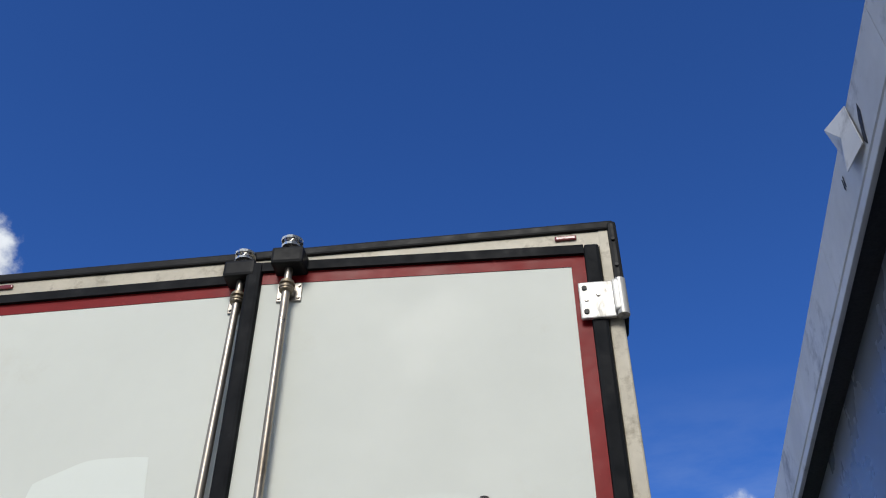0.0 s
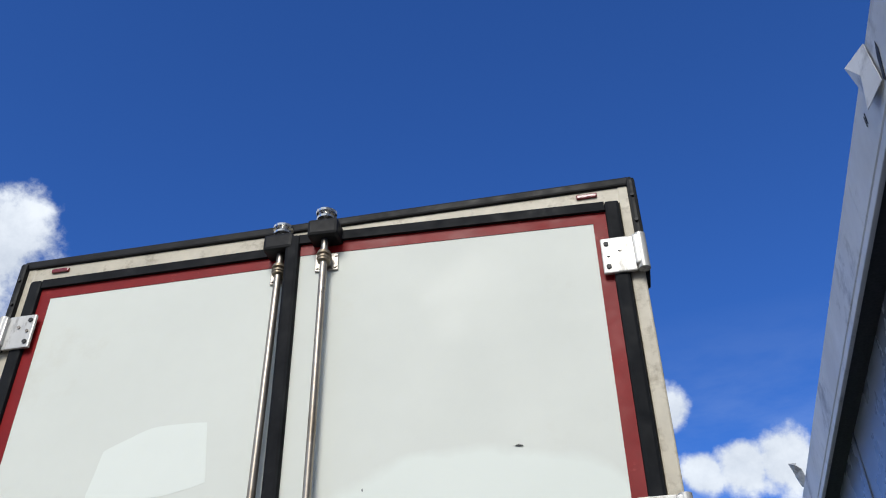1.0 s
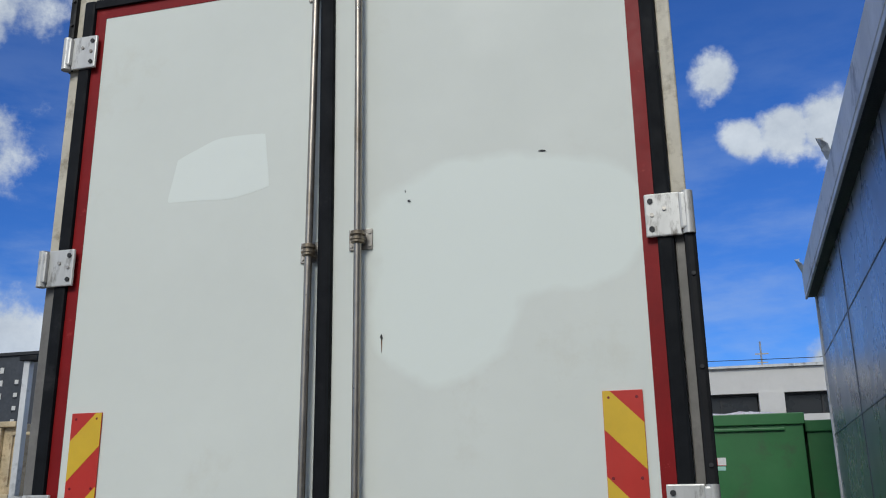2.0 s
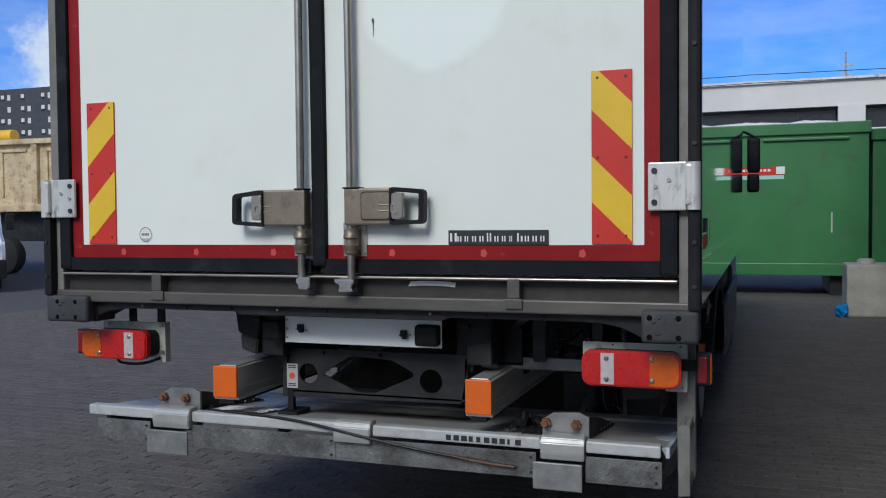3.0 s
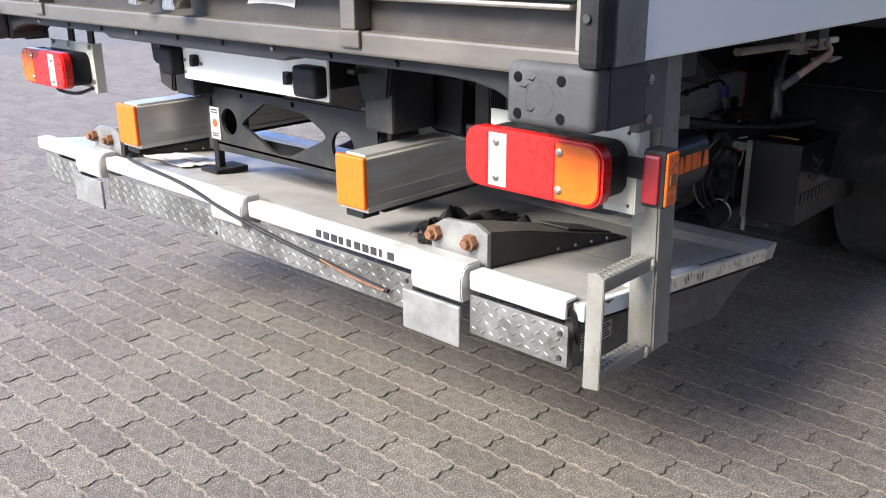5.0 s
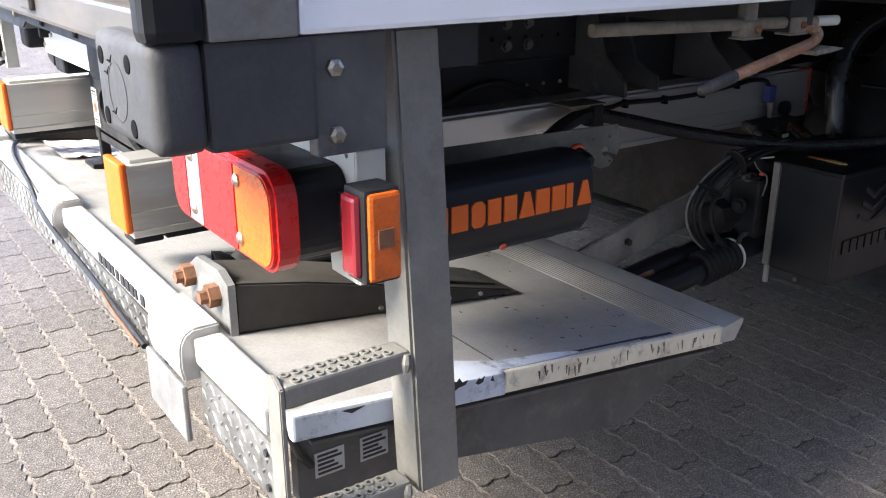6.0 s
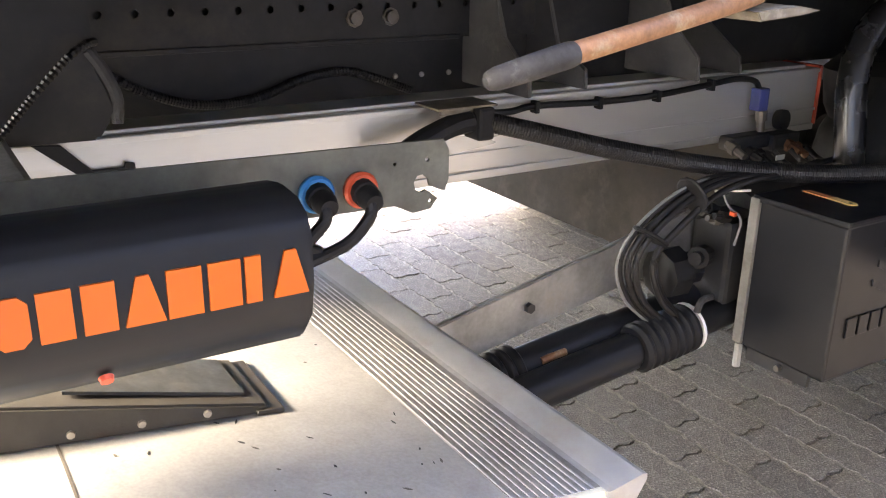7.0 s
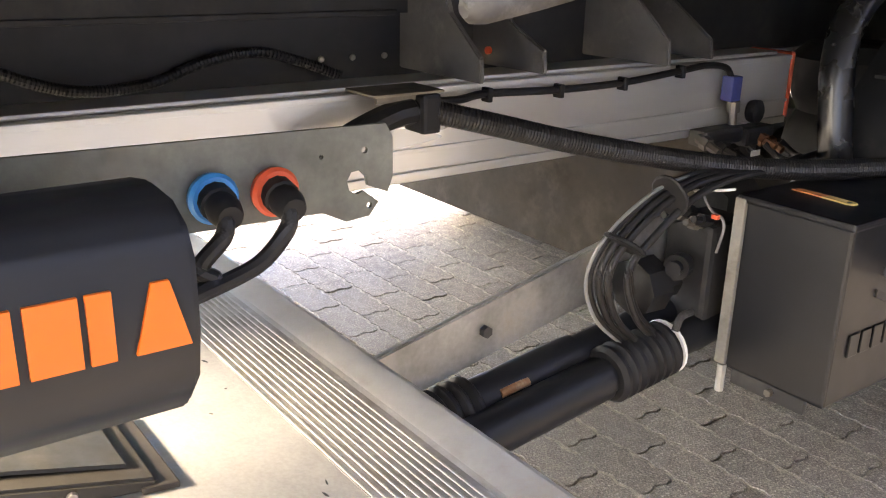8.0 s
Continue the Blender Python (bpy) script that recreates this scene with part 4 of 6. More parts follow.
part("underfloor", B((-1.27, 0.13, 1.088, 1.27, 7.58, 1.10)), M_CHASSIS, truck)


REAR_AXLE = 2.70


def truck_wheel(x, y, s):
    R = 0.47
    tyre_profile = [(0.0, 0.30), (0.01, 0.40), (0.03, 0.452), (0.06, R), (0.215, R), (0.245, 0.452), (0.265, 0.40), (0.275, 0.30)]
    w = part("wheel", lathe(tyre_profile, (x, y, R), (x - s * 0.275, y, R), 48), M_TYRE, truck, "worn black truck tyre on grey rim", smooth=True)
    part("rim", lathe([(-0.002, 0.30), (-0.002, 0.285), (0.03, 0.275), (0.06, 0.16), (0.05, 0.12), (0.0, 0.11), (-0.02, 0.07)], (x, y, R), (x - s * 0.275, y, R), 40), M_RIM, w, "grey steel rim", smooth=True)
    for k in range(10):
        a = 2 * math.pi * k / 10
        c = (x - s * 0.045, y + 0.145 * math.cos(a), R + 0.145 * math.sin(a))
        part("wheel_nut", rod(c, (c[0] + s * 0.03, c[1], c[2]), 0.013, n=6), M_STEEL, w)
    return w


for s in (-1, 1):
    truck_wheel(s * 1.135, REAR_AXLE, s)
    truck_wheel(s * 0.825, REAR_AXLE, s)
    truck_wheel(s * 1.19, 6.9, s)
    arch, opening = [], []
    for k in range(21):
        a = math.radians(3 + 174 * k / 20)
        arch.append((REAR_AXLE - 0.82 * math.cos(a), 0.475 + 0.60 * math.sin(a)))
        opening.append((REAR_AXLE - 0.70 * math.cos(a), 0.475 + 0.48 * math.sin(a)))
    inner_a = [(REAR_AXLE + (y - REAR_AXLE) * 0.98, 0.475 + (z - 0.475) * 0.98) for y, z in arch]
    guard = part("mudguard", prism(arch + inner_a[::-1], 0.48, "x", 0.755 if s > 0 else -1.235), M_GUARD, truck, "black plastic mudguard", smooth=True)
    part("mudguard_side", prism(arch + opening[::-1], 0.008, "x", s * 1.235 - 0.004, bev=0.002), M_GUARD, guard)
    part("mudguard_roll", pipe([(s * 0.80, 1.91, 0.52), (s * 0.795, 1.905, 0.62), (s * 0.788, 1.9, 0.69), (s * 0.780, 1.9, 0.745), (s * 0.768, 1.905, 0.81), (s * 0.758, 1.93, 0.88), (s * 0.762, 1.98, 0.94), (s * 0.78, 2.06, 0.98)], 0.028, 16, 6), M_GLOSS, guard, "rounded glossy inner edge", smooth=True)
    part("mudguard_seam", B((min(s * 0.8, s * 1.238), REAR_AXLE - 0.735, 0.80, max(s * 0.8, s * 1.238), REAR_AXLE - 0.70, 0.806)), M_GUARD, guard)
    part("reflector", B((min(s * 1.165, s * 1.20), REAR_AXLE - 0.822, 0.675, max(s * 1.165, s * 1.20), REAR_AXLE - 0.78, 0.73), bev=0.004), M_AMBER, guard, "amber reflector")
    a, b = sorted((s * 1.225, s * 1.25))
    skirt = part("side_guard", prism([(3.62, 0.42), (6.2, 0.42), (6.2, 0.83), (3.80, 0.83), (3.68, 0.80), (3.62, 0.72)], b - a, "x", a, bev=0.006), M_SKIRT, truck, "grey plastic side skirt")
    part("skirt_edge", B((min(s * 1.235, s * 1.256), 3.82, 0.822, max(s * 1.235, s * 1.256), 6.2, 0.838), bev=0.004), M_GALV, skirt)
    part("side_locker", B((min(s * 0.6, s * 1.2), 3.9, 0.45, max(s * 0.6, s * 1.2), 5.2, 1.0), bev=0.02), M_BLACK, truck)
part("axle", rod((-1.1, REAR_AXLE, 0.47), (1.1, REAR_AXLE, 0.47), 0.07), M_CHASSIS, truck, smooth=True)
part("axle_hub", lathe([(0, 0.08), (0.1, 0.2), (0.25, 0.22), (0.36, 0.12)], (-0.18, REAR_AXLE, 0.47), (0.18, REAR_AXLE, 0.47)), M_CHASSIS, truck, smooth=True)
part("cab", B((-1.2, 7.75, 0.55, 1.2, 9.5, 2.9), bev=0.08, seg=3), M_VAN, truck, "white truck cab ahead of the body")
for s in (-1, 1):
    mir = part("mirror", B((min(s * 1.30, s * 1.46), 9.2, 1.95, max(s * 1.30, s * 1.46), 9.3, 2.4), bev=0.04, seg=3), M_BLACK, truck, "black outside mirror", smooth=True)
    part("mirror", B((min(s * 1.30, s * 1.45), 9.2, 1.7, max(s * 1.30, s * 1.45), 9.3, 1.935), bev=0.04, seg=3), M_BLACK, truck, smooth=True)
    part("mirror_arm", pipe([(s * 1.18, 9.25, 2.5), (s * 1.3, 9.25, 2.46), (s * 1.43, 9.25, 2.38)], 0.016), M_BLACK, truck)

sign = part("side_label", B((SIDE + 0.0005, 0.17, 1.262, SIDE + 0.0025, 0.62, 1.42)), M_SIDE, truck, "white label with dark and red bars")
for row, (z, m, n) in enumerate(((1.335, M_INK, 7), (1.277, M_REDREF, 9))):
    for k in range(n):
        y = 0.235 + 0.21 / n * k
        part("bar", B((SIDE + 0.0024, y, z, SIDE + 0.0034, y + 0.21 / n * 0.65, z + 0.05)), m, sign)
part("bar", B((SIDE + 0.0024, 0.47, 1.285, SIDE + 0.0034, 0.50, 1.385)), M_INK, sign)
part("reflex_strip", B((SIDE + 0.0005, 0.66, 1.29, SIDE + 0.0022, 0.71, 1.40), bev=0.0005), M_YELLOW, truck, "small yellow reflective strip")

for s in (-1, 1):
    part("side_plate", B((min(s * 1.255, s * 1.276), 0.14, 0.962, max(s * 1.255, s * 1.276), 0.226, 1.088), bev=0.003), M_SIDEFRAME, truck, "dark scuffed steel side plate")
    for z in (0.985, 1.055):
        part("bolt", lathe([(0, 0.0095), (0.006, 0.0095), (0.008, 0.005)], (s * 1.276, 0.162, z), (s * 1.286, 0.162, z), 6), M_STAIN, truck)
    part("air_spring", lathe([(0, 0.10), (0.03, 0.13), (0.1, 0.12), (0.13, 0.105), (0.16, 0.12), (0.24, 0.13), (0.27, 0.10)], (s * 0.58, 2.3, 0.55), (s * 0.58, 2.3, 0.95), 24), M_GUARD, truck, "black rubber air spring", smooth=True)

# ---- tail lift, folded flat under the truck ----
lift = thing("tail_lift", (0, 0.6, 0), "folded aluminium tail lift slung under the truck body", "tail lift")


def deck_z(y):
    return 0.612 - 0.1155 * (y - 0.13)


def on_deck(bm):
    """Lay level geometry (z measured from the platform's surface) on the sloping platform."""
    for v in bm.verts:
        v.co.z += deck_z(v.co.y)
    return bm


XL, XR = -1.19, 1.175
deck = part("platform", on_deck(B((XL, 0.13, -0.03, XR, 0.975, 0.0))), M_DECK, lift, "scuffed grey aluminium platform")
part("rib_bed", on_deck(B((XL, 0.868, -0.001, XR, 0.974, 0.0005))), M_BED, deck, "dirty grooves between the ribs")
for k in range(11):
    part("rib", on_deck(B((XL, 0.8695 + 0.0093 * k, -0.001, XR, 0.8730 + 0.0093 * k, 0.0016), bev=0.0007, seg=1)), M_DECK, deck)
part("front_lip", prism([(0.975, deck_z(0.975) - 0.03), (0.975, deck_z(0.975)), (0.983, deck_z(0.983) + 0.001), (1.024, deck_z(1.024) + 0.012), (1.03, deck_z(1.03) + 0.011), (1.03, deck_z(1.03) + 0.004), (1.01, deck_z(1.01) - 0.03)], XR + 0.012 - XL, "x", XL), M_LIP, deck, "bright aluminium front lip")
part("seam", on_deck(B((0.90, 0.485, -0.0005, XR, 0.488, 0.0006))), M_RAIL, deck)
# right-hand edge: pale paint, then scuffed cream, chipped
part("edge_paint", on_deck(B((XR - 0.004, 0.13, -0.036, XR + 0.012, 0.475, 0.002), bev=0.004)), M_PAINTBLUE, deck, "chipped pale blue painted edge")
part("edge_cream", on_deck(B((XR - 0.004, 0.475, -0.036, XR + 0.008, 0.985, 0.0), bev=0.004)), M_CREAMEDGE, deck, "scuffed cream edge with black scrapes")
part("edge_cream", on_deck(B((XL - 0.008, 0.13, -0.036, XL + 0.004, 0.985, 0.0), bev=0.004)), M_CREAMEDGE, deck)
spill = smooth_path([(1.13, 0.34, 0), (1.11, 0.40, 0), (1.13, 0.45, 0), (1.145, 0.50, 0), (1.155, 0.60, 0), (1.172, 0.62, 0), (1.172, 0.34, 0), (1.13, 0.34, 0)], 5)[:-1]
part("edge_spill", on_deck(prism([(p[0], p[1]) for p in spill], 0.0008, "z", 0.0004)), M_PAINTBLUE, deck)
part("edge_split", on_deck(B((XR - 0.013, 0.58, 0.0004, XR - 0.008, 0.80, 0.0011), (XR - 0.010, 0.78, 0.0004, XR - 0.004, 0.856, 0.0012))), M_INK, deck)
# black plate paints the dark hollow of the nosing's open end
part("nosing_end_shade", B((1.1585, 0.110, 0.586, 1.1612, 0.146, 0.616), bev=0.001), M_INK, lift)
rng = random.Random(4)
for k in range(48):
    y, x = 0.50 + 0.36 * rng.random() ** 0.7, rng.uniform(0.62, 1.16)
    w, h, a = rng.uniform(0.0012, 0.0058), rng.uniform(0.0006, 0.0017), rng.uniform(-0.5, 0.9)
    c, n = math.cos(a), math.sin(a)
    part("scrape", on_deck(prism([(x + c * p - n * q, y + n * p + c * q) for p, q in ((-w, 0), (-w * 0.3, h), (w * 0.7, h * 0.7), (w, 0), (w * 0.2, -h))], 0.0006, "z", 0.0003)), M_INK if k % 3 else M_RAIL, deck)
# gouges through the pale paint of the edge
for pts in (((0.366, 0.586), (0.374, 0.590), (0.384, 0.586), (0.389, 0.590), (0.394, 0.582), (0.404, 0.583), (0.399, 0.577), (0.388, 0.576), (0.376, 0.571), (0.37, 0.578)), ((0.417, 0.574), (0.424, 0.580), (0.428, 0.577), (0.434, 0.581), (0.431, 0.572), (0.422, 0.570)), ((0.445, 0.57), (0.449, 0.576), (0.452, 0.566)), ((0.20, 0.60), (0.235, 0.597), (0.215, 0.592))):
    part("gouge", prism(list(pts), 0.0012, "x", XR + 0.0118), M_INK, deck)
# worn streaks down the cream edge
for k in range(34):
    y = rng.choice((0.55, 0.60, 0.64, 0.72, 0.80, 0.88, 0.93)) + rng.uniform(-0.022, 0.03)
    w, top, h = rng.uniform(0.0006, 0.0024), deck_z(y) - rng.uniform(0.001, 0.014), rng.uniform(0.006, 0.021)
    lean = rng.uniform(-0.004, 0.004)
    part("gouge", prism([(y - w, top), (y + w, top - 0.001), (y + w * 0.5 + lean, top - h), (y - w * 0.4 + lean, top - h * 0.9)], 0.0008, "x", XR + 0.0077), M_CLAMP if k % 7 else M_GRIME, deck)
part("edge_flange", on_deck(B((1.13, 0.16, -0.052, 1.176, 0.97, -0.046), bev=0.002)), M_SIDEFRAME, lift)
# dark frame below the right-hand edge
SKIRT = [(0.15, 0.46), (0.15, deck_z(0.15) - 0.036), (0.98, deck_z(0.98) - 0.04), (0.985, 0.45), (0.903, 0.43), (0.832, 0.397), (0.79, 0.375), (0.762, 0.372), (0.627, 0.391), (0.41, 0.432)]
part("side_frame", prism(SKIRT, 0.02, "x", 1.13), M_SIDEFRAME, lift, "scuffed dark grey steel side frame")
part("side_frame", prism(SKIRT, 0.02, "x", -1.15), M_SIDEFRAME, lift)
for y in (0.175, 0.245):
    lab = part("data_label", B((1.151, y, 0.487, 1.1515, y + 0.045, 0.525)), M_LABEL, lift, "small printed data label")
    for k in range(5):
        part("bar", B((1.1514, y + 0.004, 0.491 + 0.0068 * k, 1.1522, y + 0.041 - 0.006 * (k % 3), 0.4945 + 0.0068 * k)), M_INK, lab)
part("edge_cable", pipe([(1.16, 0.12, 0.60), (1.168, 0.135, 0.575), (1.16, 0.15, 0.54), (1.15, 0.17, 0.51)], 0.006), M_HOSE, lift)

# rear nosing, between the hinges
HINGES = ((-0.868, -0.696), (-0.048, 0.101), (0.752, 0.904))
spans = ((-1.205, -0.872), (-0.692, -0.052), (0.105, 0.748), (0.908, 1.16))
for a, b in spans:
    nose = part("white_nosing", B((a, 0.105, 0.580, b, 0.15, 0.622), bev=0.007), M_EDGE, lift, "white painted platform edge")
    if a == 0.105:
        for k, w in enumerate((0.022, 0.024, 0.026, 0.018, 0.018, 0.024, 0.024, 0.023, 0.01, 0.024)):
            x = 0.398 + 0.0288 * k
            part("bar", B((x, 0.1028, 0.589, x + w * 0.85, 0.1055, 0.608)), M_INK, nose)
for a, b in ((-1.165, -0.9), (-0.70, -0.052), (-0.05, 0.73), (0.905, 1.163)):
    bm = B((a, 0.112, 0.476, b, 0.117, 0.566), bev=0.001)
    n = int((b - a) / 0.0245)
    for i in range(n):
        for k in range(4):
            cx, cz = a + 0.013 + i * 0.0245 + 0.01225 * (k % 2), 0.489 + 0.0215 * k
            if cx > b - 0.01:
                continue
            t = 0.7 if (i + k) % 2 else -0.7
            ux, uz = math.cos(t) * 0.0108, math.sin(t) * 0.0108
            wx, wz = -math.sin(t) * 0.0042, math.cos(t) * 0.0042
            vs = [bm.verts.new((cx + p * ux + q * wx, 0.112, cz + p * uz + q * wz)) for p, q in ((-1, 0), (0, -1), (1, 0), (0, 1))]
            top = [bm.verts.new((cx + p * ux * 0.6 + q * wx * 0.5, 0.1103, cz + p * uz * 0.6 + q * wz * 0.5)) for p, q in ((-1, 0), (0, -1), (1, 0), (0, 1))]
            bm.faces.new(top)
            for j in range(4):
                bm.faces.new((vs[j], vs[(j + 1) % 4], top[(j + 1) % 4], top[j]))
    bmesh.ops.recalc_face_normals(bm, faces=bm.faces[:])
    tp = part("tread_plate", bm, M_TREAD, lift, "galvanised chequer plate")
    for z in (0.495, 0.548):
        # black stud on the plate, in place of a hole's dark inside
        part("painted_bolt_hole", rod((b - 0.018, 0.1115, z), (b - 0.018, 0.1075, z), 0.0055, n=8), M_INK, tp)
for k, (a, b) in enumerate(HINGES):
    h = part("hinge_block", prism([(y, z) for y, z in ((0.088, 0.552), (0.084, 0.575), (0.086, 0.61), (0.094, 0.626), (0.108, 0.634), (0.15, 0.634), (0.15, 0.552))], b - a, "x", a, bev=0.003), M_LIP, lift, "bright aluminium hinge block")
    if k != 1:
        part("hinge_plate", B((a - 0.028, 0.084, 0.446, b - 0.006, 0.094, 0.542), bev=0.004), M_GALV, h, "galvanised hinge plate")
        part("lug", prism([(a - 0.01, 0.60), (b + 0.004, 0.60), (b + 0.004, 0.69), (b - 0.03, 0.705), (a + 0.03, 0.70), (a - 0.01, 0.675)], 0.012, "y", 0.165), M_GALV, h)
        for bx in (a + 0.005, a + 0.112):
            part("rusty_bolt", lathe([(0, 0.019), (0.018, 0.019), (0.018, 0.011), (0.03, 0.011)], (bx, 0.165, 0.663), (bx, 0.13, 0.663), 6), M_RUST, h, "rusty bolt head")
# dark tapered arms lying on the platform
for a, b in ((-0.87, -0.735), (0.775, 0.905)):
    part("platform_arm", prism([(0.177, deck_z(0.177) + 0.002), (0.177, 0.69), (0.3, 0.665), (0.71, deck_z(0.71) + 0.012), (0.71, deck_z(0.71) + 0.001)], b - a, "x", a, bev=0.003), M_FLAP, lift, "dark dusty tapered steel arm")
    part("arm_cover", prism([(0.50, deck_z(0.50) + 0.047), (0.50, deck_z(0.50) + 0.051), (0.69, deck_z(0.69) + 0.0195), (0.69, deck_z(0.69) + 0.0155)], b - a - 0.034, "x", a + 0.012), M_COVER, lift, "worn grey cover on the arm's end")
    for y in (0.43, 0.50, 0.57, 0.64):
        part("arm_bolt", lathe([(0, 0.005), (0.003, 0.004)], (b, y, deck_z(y) + 0.012), (b + 0.004, y, deck_z(y) + 0.012), 8), M_STEEL, lift)
    part("arm_footing", on_deck(B((a - 0.004, 0.695, 0.0005, b + 0.004, 0.728, 0.007), bev=0.002)), M_GRIME, lift)
# loose cable in front of the edge
cable = part("loose_cable", pipe([(-0.66, 0.2, 0.63), (-0.62, 0.15, 0.625), (-0.45, 0.115, 0.628), (-0.2, 0.098, 0.618), (0.05, 0.082, 0.585), (0.3, 0.096, 0.545), (0.55, 0.10, 0.52), (0.66, 0.10, 0.512)], 0.0055), M_HOSE, lift, "black cable with a frayed rusty end")
part("bare_strand", pipe([(0.42, 0.094, 0.535), (0.5, 0.092, 0.524), (0.58, 0.093, 0.516), (0.655, 0.092, 0.513)], 0.0028), M_RUST, cable)

# sliding aluminium beams with orange caps
for a, b in ((-0.595, -0.492), (0.470, 0.563)):
    beam = part("slide_beam", B((a, 0.13, 0.688, b, 2.09, 0.806), bev=0.003), M_ALU, lift, "long aluminium slide beam")
    part("foot_rail", B((a - 0.004, 0.13, 0.675, b + 0.004, 2.09, 0.6885), bev=0.002), M_ALU, beam)
    part("bead", B((b - 0.001, 0.13, 0.716, b + 0.003, 2.09, 0.722), bev=0.001), M_ALU, beam)
    part("bead", B((b - 0.001, 0.13, 0.797, b + 0.002, 2.09, 0.805), bev=0.0008), M_ALU, beam)
    for y0, y1 in ((0.118, 0.132), (2.088, 2.10)):
        part("end_cap", B((a - 0.003, y0, 0.684, b + 0.003, y1, 0.811), bev=0.005), M_ORANGE if y0 < 1 else M_REDP, beam, "orange plastic end cap" if y0 < 1 else "faded red plastic end cap")
    part("beam_lid", B((a + 0.012, 0.14, 0.806, b - 0.012, 2.06, 0.813), bev=0.003), M_ALU, beam)
    part("rubber_foot", B((a + 0.01, 0.135, 0.655, b - 0.02, 0.19, 0.676), (a + 0.03, 0.19, 0.662, b - 0.004, 0.95, 0.676), bev=0.004), M_BLACK, beam)
part("cross_tube", B((0.2, 0.44, 0.80, 0.95, 0.50, 0.85), bev=0.008), M_TREAD, lift, "galvanised cross tube")

# centre bracket with cut-outs
cb = holed([(-0.395, 0.662), (0.385, 0.676), (0.422, 0.866), (-0.388, 0.864)],
           [ring(-0.275, 0.762, 0.042), ring(0.262, 0.757, 0.047), [(-0.208, 0.762), (-0.19, 0.778), (-0.09, 0.838), (-0.06, 0.842), (0.10, 0.832), (0.185, 0.788), (0.19, 0.776), (0.175, 0.764), (0.03, 0.70), (-0.02, 0.694), (-0.06, 0.70)], ring(0.05, 0.852, 0.009, 10), ring(-0.20, 0.85, 0.007, 10)], 0.012, "y", 0.318)
part("centre_bracket", cb, M_CHASSIS, lift, "black steel bracket with round and lozenge cut-outs")
part("bracket_flange", B((-0.372, 0.318, 0.685, 0.40, 0.43, 0.692), (-0.372, 0.318, 0.69, -0.362, 0.45, 0.85), (0.402, 0.318, 0.69, 0.412, 0.45, 0.85)), M_CHASSIS, lift)
lab = part("warning_label", B((-0.372, 0.314, 0.70, -0.322, 0.3175, 0.80)), M_LABEL, lift, "small faded warning label")
part("red_mark", prism(ring(-0.347, 0.75, 0.014, 8), 0.001, "y", 0.3128), M_REDP, lab)
for z in (0.708, 0.715, 0.782, 0.79):
    part("bar", B((-0.366, 0.313, z, -0.33, 0.314, z + 0.004)), M_INK, lab)
for x in (-0.05, 0.06):
    part("hanger", B((x * 8 - 0.05, 0.25, 0.84, x * 8 + 0.05, 0.4, 1.03), bev=0.01), M_CHASSIS, lift)
part("rubber_foot", B((-0.40, 0.28, 0.586, -0.31, 0.40, 0.606), (-0.37, 0.315, 0.604, -0.345, 0.34, 0.70), bev=0.004), M_BLACK, lift)

# control unit under its black hood
unit = part("control_unit", prism([(1.0, 0.80), (1.008, 0.828), (1.03, 0.85), (1.06, 0.864), (1.095, 0.870), (1.122, 0.868), (1.142, 0.858), (1.152, 0.84), (1.153, 0.80), (1.147, 0.768), (1.128, 0.744), (1.095, 0.73), (1.0, 0.727)], 0.325, "y", 0.342, bev=0.004), M_HOOD, lift, "black hooded control unit with orange strokes", smooth=True)
for k, (y0, y1) in enumerate(((0.366, 0.393), (0.398, 0.427), (0.432, 0.456), (0.461, 0.485), (0.490, 0.514), (0.518, 0.547), (0.549, 0.576), (0.580, 0.606), (0.6085, 0.622), (0.631, 0.660))):
    m, e = (y1 - y0), 0.006
    if k in (5, 9):
        pts = [(y0, 0.795), (y1, 0.795), (y0 + 0.66 * m, 0.8325), (y0 + 0.34 * m, 0.8325)]
    elif k == 2:
        pts = [(y0, 0.801), (y0 + e, 0.795), (y1 - e, 0.795), (y1, 0.801), (y1, 0.8265), (y1 - e, 0.8325), (y0 + e, 0.8325), (y0, 0.8265)]
    else:
        pts = [(y0, 0.795), (y1 - 0.001, 0.795), (y1 - 0.001, 0.8325), (y0, 0.8325)]
    part("bar", prism(pts, 0.0035, "x", 1.1515), M_ORANGE, unit, "orange stroke")
part("lock_stud", lathe([(0, 0.006), (0.004, 0.005)], (1.136, 0.503, 0.751), (1.141, 0.503, 0.747), 10), M_REDP, unit)

# galvanised bracket with the two plug sockets
hook = [(0.30, 0.80), (0.84, 0.79), (0.862, 0.779), (0.884, 0.781), (0.893, 0.792), (0.879, 0.803), (0.872, 0.801), (0.865, 0.805), (0.863, 0.813), (0.867, 0.82), (0.875, 0.821), (0.881, 0.815), (0.883, 0.807), (0.902, 0.799), (0.907, 0.812), (0.907, 0.845), (0.9, 0.857), (0.30, 0.868)]
gal = part("socket_bracket", holed(hook, [ring(0.88, 0.837, 0.003, 8), ring(0.884, 0.79, 0.0028, 8), ring(0.84, 0.836, 0.002, 8)], 0.004, "x", 0.965), M_BRACKET, lift, "dull galvanised bracket with hook-shaped end")
